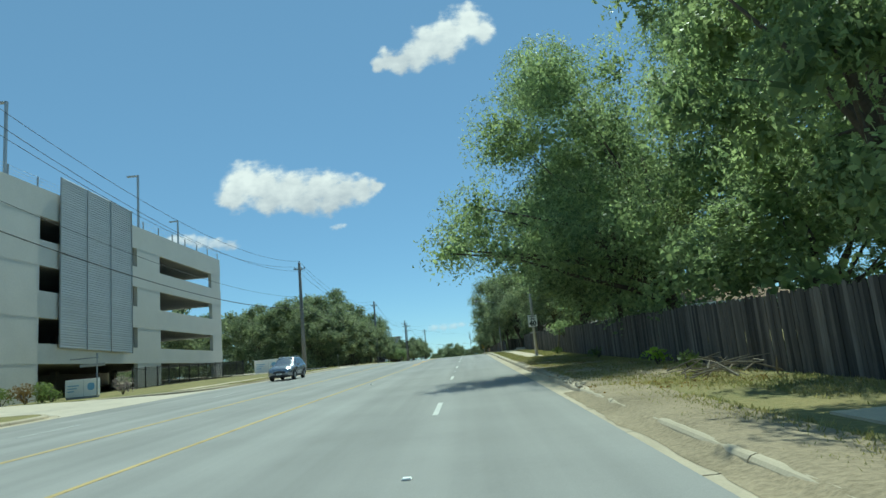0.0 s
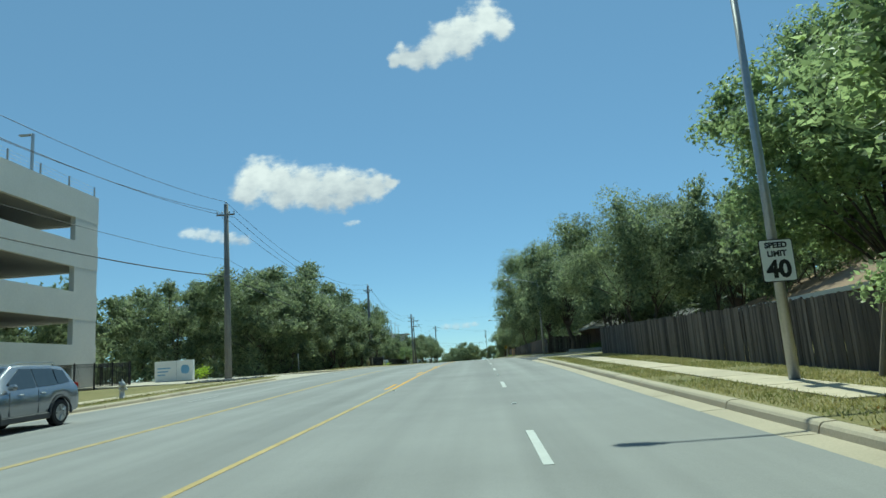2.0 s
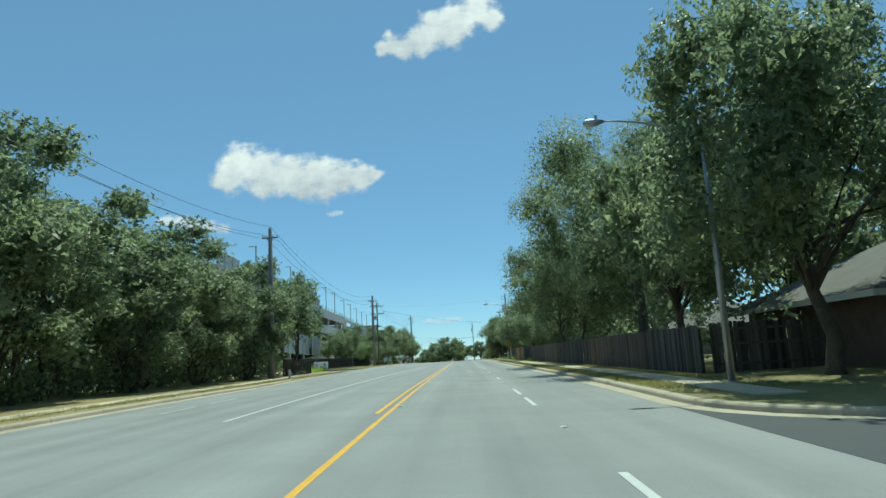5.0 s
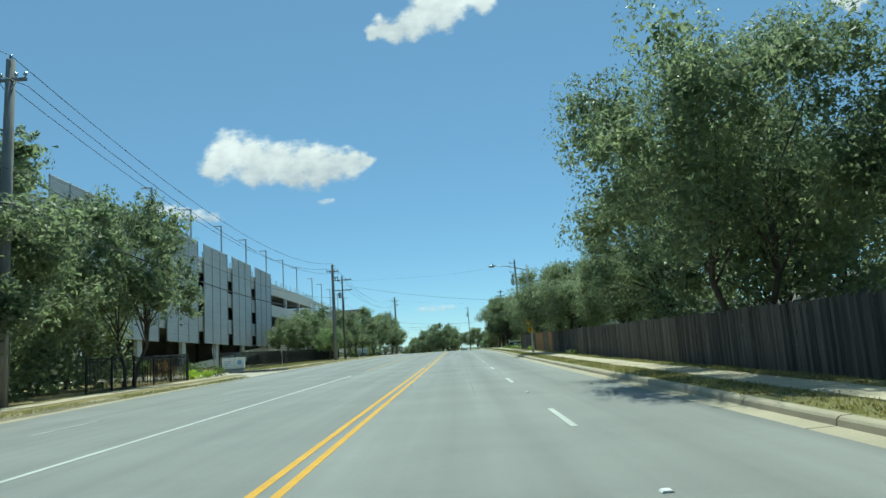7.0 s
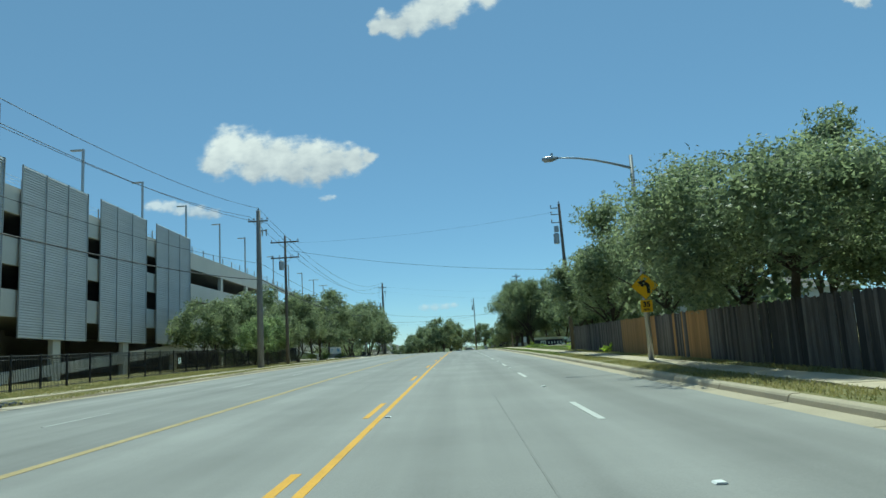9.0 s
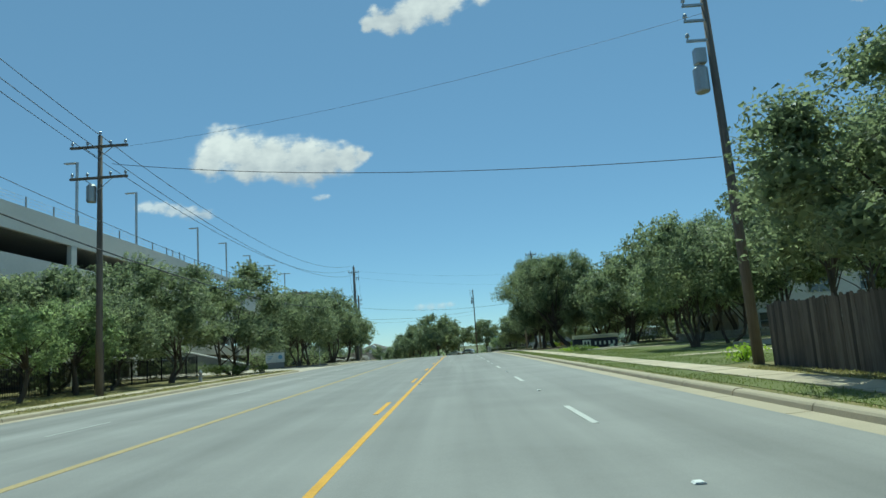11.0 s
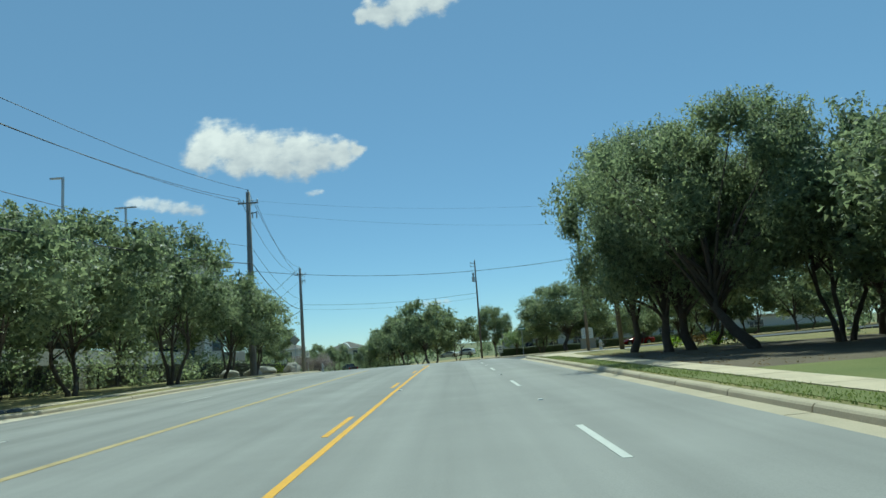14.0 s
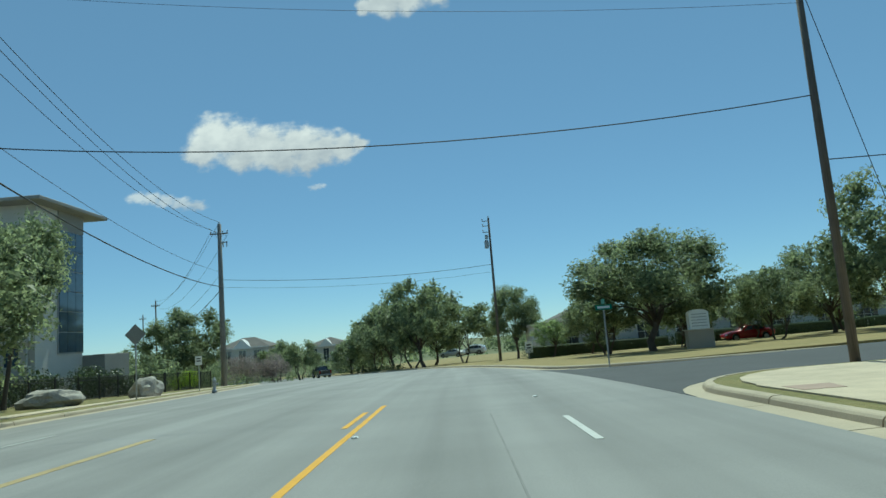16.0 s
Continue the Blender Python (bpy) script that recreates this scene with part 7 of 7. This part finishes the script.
slab("utility_slab", [(15.4, 229.2), (20.6, 228.2), (20.9, 230.2), (15.7, 231.2)], lambda u, s: bank(u, s) + .22, .3, M_CONC, "pale flat concrete utility slab on the lawn")
slab("lawn_patch_1", [(7.8, 214), (32, 214), (32, 262), (7.8, 262)], lambda u, s: bank(u, s) + .012, .1, M_LAWN, "watered green lawn")
slab("lawn_patch_3", [(7.8, 280.6), (24, 280.6), (24, 291), (7.8, 291)], lambda u, s: bank(u, s) + .010, .1, M_GRASS, "sunny yellow green lawn at the corner")
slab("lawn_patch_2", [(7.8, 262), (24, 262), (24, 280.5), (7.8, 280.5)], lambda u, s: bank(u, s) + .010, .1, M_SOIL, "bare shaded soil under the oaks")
slab("corner_pavement", [(5.75, 286.5), (5.75, 291.8)] + arc(9.6, 292.0, 3.75, 180, 95, 6) + [(16, 295.7), (16, 294.0), (10.4, 293.4), (8.2, 290.5), (7.75, 286.5)], LH + .034, .12, M_WALK, "pale concrete kerb ramp and corner walk")
slab("tactile_strip", [(5.85, 290.2), (6.6, 290.2), (6.8, 291.1), (5.9, 291.1)], LH + .040, .02, M_PINKWALK, "reddish tactile paving at the kerb ramp")
slab("verge_patch", [(5.6, 262), (5.6, 286), (6.5, 286), (6.5, 262)], LH + .01, .1, M_LAWN, "thin strip of green grass by the kerb")
slab("verge_patch", [(5.6, 200), (5.6, 262), (6.5, 262), (6.5, 200)], LH + .012, .1, M_LAWN, "thin strip of green grass by the kerb")

of = empty("office_building", None, "long low pale office building behind hedges", "building")
part("wall", bx(8.6, 347, 0, 62, 362, 4.4), M_GARAGE, of)
part("parapet", bx(8.4, 346.8, 4.4, 62.2, 362.2, 4.75), M_STUCCO_TAN, of)
hip_roof(of, 10, 15, 349, 356, 4.75, 1.3, M_SHINGLE_GREY, .4)
for x in (10.2, 14, 18.5, 22.5, 28, 32, 37, 41, 46):
    window(of, x, x + 2.2, 347, 2.2, 4.0, 3, 2)


def hedge(x0, x1, y, h, label="clipped dark green hedge before the building"):
    n = int((x1 - x0) / .8)
    return foliage_stuff("hedge", [(x0 + (x1 - x0) * k / n, y, h * .5, h * .62) for k in range(n + 1)], M_HEDGE, label, per=360, size=.12, seed=int(x0 * 7 + y), kind="")


for a, b, y, h in ((7.0, 21, 345.5, 1.5), (21.6, 40, 344.5, 1.7), (40.6, 60, 345, 1.7)):
    hd = hedge(a, b, y, h)
    part("hedge_core", bx(a, y - .5, gz((a + b) / 2, y) - .3, b, y + .5, gz((a + b) / 2, y) + h * .92, bevel=.12), M_HEDGE, hd)
    tagged(hd, category="hedge")
e = empty("monument_sign", Matrix.Translation((15.8, 322.2, gz(15.8, 322.2) + .25)), "stone monument sign with a white arched panel", "sign")
part("pillar", bx(-.85, -.3, -.3, .85, .3, 1.2, bevel=.02), M_STUCCO_TAN, e)
part("pillar_top", bx(-.95, -.35, 1.2, .95, .35, 1.26), M_CREAM, e)
plate("white_panel", [(-.65, 1.26), (.65, 1.26), (.65, 2.3)] + [(.65 * math.cos(a), 2.3 + .25 * math.sin(a)) for a in (.5, 1.0, 1.57, 2.1, 2.6)] + [(-.65, 2.3)], -.25, .5, M_WHITE, e)
for k in range(5):
    part("text_bar", bx(-.5, -.256, 1.45 + .19 * k, .5, -.251, 1.49 + .19 * k), M_FRAME, e)
for k, (s, u) in enumerate([(380, 5.5), (388, 5.8), (396, 6)]):
    p = P(u, s)
    hd = foliage_stuff("hedge", [(p.x + i * .35, p.y + i * .85, .45, .75) for i in range(7)], M_HEDGE, "rounded dark hedge beside the road bend", per=220, size=.13, seed=70 + k, kind="")
    tagged(hd, category="hedge")


def gabled(x, y, w, d, z0, z1, rise, label):
    g = empty("house", None, label, "house", "houses beyond the bend")
    part("wall", bx(x, y, z0, x + w, y + d, z1), M_STUCCO, g)
    hip_roof(g, x, x + w, y, y + d, z1, rise, M_SHINGLE_GREY, .5)
    part("gable", prism(bmesh.new(), [(x + w * .3, z1 - .3), (x + w * .7, z1 - .3), (x + w * .5, z1 + rise * .8)], y - .7, y + 2), M_TRIM, g)
    for k in range(3):
        window(g, x + w * (.12 + .3 * k), x + w * (.26 + .3 * k), y, z0 + (z1 - z0) * .45, z1 - .7)
    return g


gabled(-56.2, 432, 11.8, 10, -3, 5.2, 2.4, "tan two-storey house with a grey gabled roof")
gabled(-35.3, 432, 9.2, 10, -3, 4.3, 1.9, "tan two-storey house with a grey gabled roof")

# distant woods
rg = random.Random(31)
spots = []
for k in range(150):
    a = radians(rg.uniform(-62, 62))
    d = rg.uniform(230, 420)
    x, y = math.sin(a) * d, 270 + math.cos(a) * d
    if abs(x + 25) < 30 and y < 480:
        continue
    spots.append((x, y, rg.uniform(2, 5.5), rg.uniform(3.2, 5.5)))
foliage_stuff("distant_woods", spots, M_OAK, "distant band of green treetops", per=8, size=1.1, seed=32)
spots = []
for k in range(150):
    sd = rg.choice((-1, 1))
    y = rg.uniform(-60, 300)
    spots.append(((rg.uniform(66, 110) if sd < 0 else rg.uniform(45, 90)) * sd, y, rg.uniform(2, 6), rg.uniform(3, 5)))
foliage_stuff("distant_woods", spots, M_OAK, "distant band of green treetops", per=8, size=1.1, seed=33)


# ---- clouds: thin backdrops far behind everything ----
def cloud(name, x0, z1, x1, z0, y, lobes, W, H, label, dens=1.0, nscale=3.0, zs=1.3, edge=.55):
    """A cloud's face; lobes (x, y, radius) in a drawing W wide and H high, y down."""
    m = bpy.data.materials.new(name)
    m.use_nodes = True
    nt = m.node_tree
    nt.nodes.remove(nt.nodes["Principled BSDF"])
    N, Lk = nt.nodes.new, nt.links.new
    tc = N("ShaderNodeTexCoord")
    warp = N("ShaderNodeTexNoise")
    warp.inputs["Scale"].default_value, warp.inputs["Detail"].default_value, warp.inputs["Roughness"].default_value = nscale, 8, .55
    lie = N("ShaderNodeVectorMath")
    lie.operation = "MULTIPLY"
    lie.inputs[1].default_value = (1, 1, 1.9)
    Lk(tc.outputs["Object"], lie.inputs[0])
    Lk(lie.outputs[0], warp.inputs["Vector"])
    flat = N("ShaderNodeVectorMath")
    flat.operation = "MULTIPLY"
    flat.inputs[1].default_value = (1, 0, zs)
    curl = N("ShaderNodeTexNoise")
    curl.inputs["Scale"].default_value, curl.inputs["Detail"].default_value, curl.inputs["Roughness"].default_value = nscale * .9, 5, .6
    Lk(lie.outputs[0], curl.inputs["Vector"])
    off = N("ShaderNodeVectorMath")
    off.operation = "MULTIPLY_ADD"
    off.inputs[1].default_value, off.inputs[2].default_value = (.22, 0, .2), (-.11, 0, -.1)
    Lk(curl.outputs["Color"], off.inputs[0])
    bent = N("ShaderNodeVectorMath")
    bent.operation = "ADD"
    Lk(tc.outputs["Object"], bent.inputs[0])
    Lk(off.outputs[0], bent.inputs[1])
    Lk(bent.outputs[0], flat.inputs[0])
    last = None
    for cx, cy, r in lobes:
        d = N("ShaderNodeVectorMath")
        d.operation = "DISTANCE"
        d.inputs[1].default_value = ((cx - W / 2) / H, 0, zs * (H / 2 - cy) / H)
        Lk(flat.outputs[0], d.inputs[0])
        q = N("ShaderNodeMath")
        q.operation = "MULTIPLY_ADD"
        q.inputs[1].default_value, q.inputs[2].default_value = -H / (r * 1.22), 1.0
        Lk(d.outputs["Value"], q.inputs[0])
        if last is None:
            last = q
        else:
            mx = N("ShaderNodeMath")
            mx.operation = "SMOOTH_MAX"
            mx.inputs[2].default_value = .35
            Lk(last.outputs[0], mx.inputs[0])
            Lk(q.outputs[0], mx.inputs[1])
            last = mx
    nz = N("ShaderNodeMath")
    nz.operation = "MULTIPLY_ADD"
    nz.inputs[1].default_value, nz.inputs[2].default_value = 1.15, -.60
    Lk(warp.outputs["Fac"], nz.inputs[0])
    add = N("ShaderNodeMath")
    Lk(last.outputs[0], add.inputs[0])
    Lk(nz.outputs[0], add.inputs[1])
    al = N("ShaderNodeMapRange")
    al.interpolation_type = "SMOOTHSTEP"
    al.inputs["From Min"].default_value, al.inputs["From Max"].default_value, al.inputs["To Max"].default_value = .02, edge, dens
    Lk(add.outputs[0], al.inputs["Value"])
    sep = N("ShaderNodeSeparateXYZ")
    Lk(tc.outputs["Object"], sep.inputs[0])
    # Greyer below, whiter above: the cloud's light and shade are put into its glow.
    sh = N("ShaderNodeMath")
    sh.operation = "MULTIPLY_ADD"
    sh.inputs[1].default_value = .9
    Lk(sep.outputs["Z"], sh.inputs[0])
    Lk(warp.outputs["Fac"], sh.inputs[2])
    cr = N("ShaderNodeMapRange")
    cr.inputs["From Min"].default_value, cr.inputs["From Max"].default_value = .1, .75
    Lk(sh.outputs[0], cr.inputs["Value"])
    mixc = N("ShaderNodeMix")
    mixc.data_type = "RGBA"
    mixc.inputs["A"].default_value, mixc.inputs["B"].default_value = (.58, .57, .66, 1), (1.0, .93, .97, 1)
    Lk(cr.outputs[0], mixc.inputs["Factor"])
    em = N("ShaderNodeEmission")
    em.inputs["Strength"].default_value = CLOUD
    Lk(mixc.outputs["Result"], em.inputs["Color"])
    tp = N("ShaderNodeBsdfTransparent")
    ms = N("ShaderNodeMixShader")
    Lk(al.outputs[0], ms.inputs[0])
    Lk(tp.outputs[0], ms.inputs[1])
    Lk(em.outputs[0], ms.inputs[2])
    Lk(ms.outputs[0], nt.nodes["Material Output"].inputs["Surface"])
    bm = bmesh.new()
    ax, az = W / H * .75, .85
    grid = [[bm.verts.new((ax * (2 * i / 8 - 1), .12 * (abs(2 * i / 8 - 1) ** 2), az * (2 * j / 4 - 1))) for i in range(9)] for j in range(5)]
    for j in range(4):
        for i in range(8):
            bm.faces.new((grid[j][i], grid[j][i + 1], grid[j + 1][i + 1], grid[j + 1][i]))
    ob = part(name, bm, m)
    S = (z1 - z0)
    ob.matrix_basis = Matrix.Translation(((x0 + x1) / 2, y, (z0 + z1) / 2)) @ Matrix.Rotation(radians(CLOUD_ROLL), 4, "Y") @ Matrix.Diagonal(((x1 - x0) / (W / H), S, S, 1))
    return tagged(ob, label, kind="structure")


CLOUD, CLOUD_ROLL = 0.88, 0.0
cloud("cloud_1", -1206, 1123, -335, 769, 3140, [(62, 38, 40), (38, 60, 32), (100, 50, 44), (150, 58, 42), (112, 70, 32), (205, 62, 42), (178, 80, 30), (246, 68, 36), (222, 82, 28), (282, 68, 26), (308, 64, 16)], 325, 105, "white cumulus cloud in a blue sky")
cloud("cloud_2", -363, 1768, 287, 1364, 3000, [(195, 30, 34), (222, 46, 24), (160, 46, 36), (120, 56, 38), (150, 68, 26), (92, 72, 30), (66, 78, 24), (42, 74, 20), (24, 78, 14)], 245, 110, "ragged white cumulus cloud in a blue sky")
cloud("cloud_3", -1455, 764, -1060, 641, 3140, [(24, 10, 22), (46, 13, 24), (70, 18, 22), (96, 24, 24), (120, 28, 20)], 145, 38, "thin wisp of white cloud", .7, 2.2, 2.4, .7)
cloud("cloud_4", -626, 737, -525, 692, 3140, [(20, 7, 10), (12, 8, 9), (28, 6, 8)], 38, 14, "small wisp of white cloud", .5, 2.2, 2.0, .8)
cloud("cloud_5", -190, 199, 10, 153, 3140, [(15, 7, 12), (30, 7, 13), (48, 7, 13), (62, 6, 10)], 72, 13, "thin wisp of white cloud", .4, 1.6, 2.4, .9)
cloud("cloud_6", 1870, 1630, 2141, 1440, 3120, [(55, 18, 24), (35, 26, 20), (78, 22, 20), (60, 38, 18)], 110, 58, "white cloud high in the sky", .9)
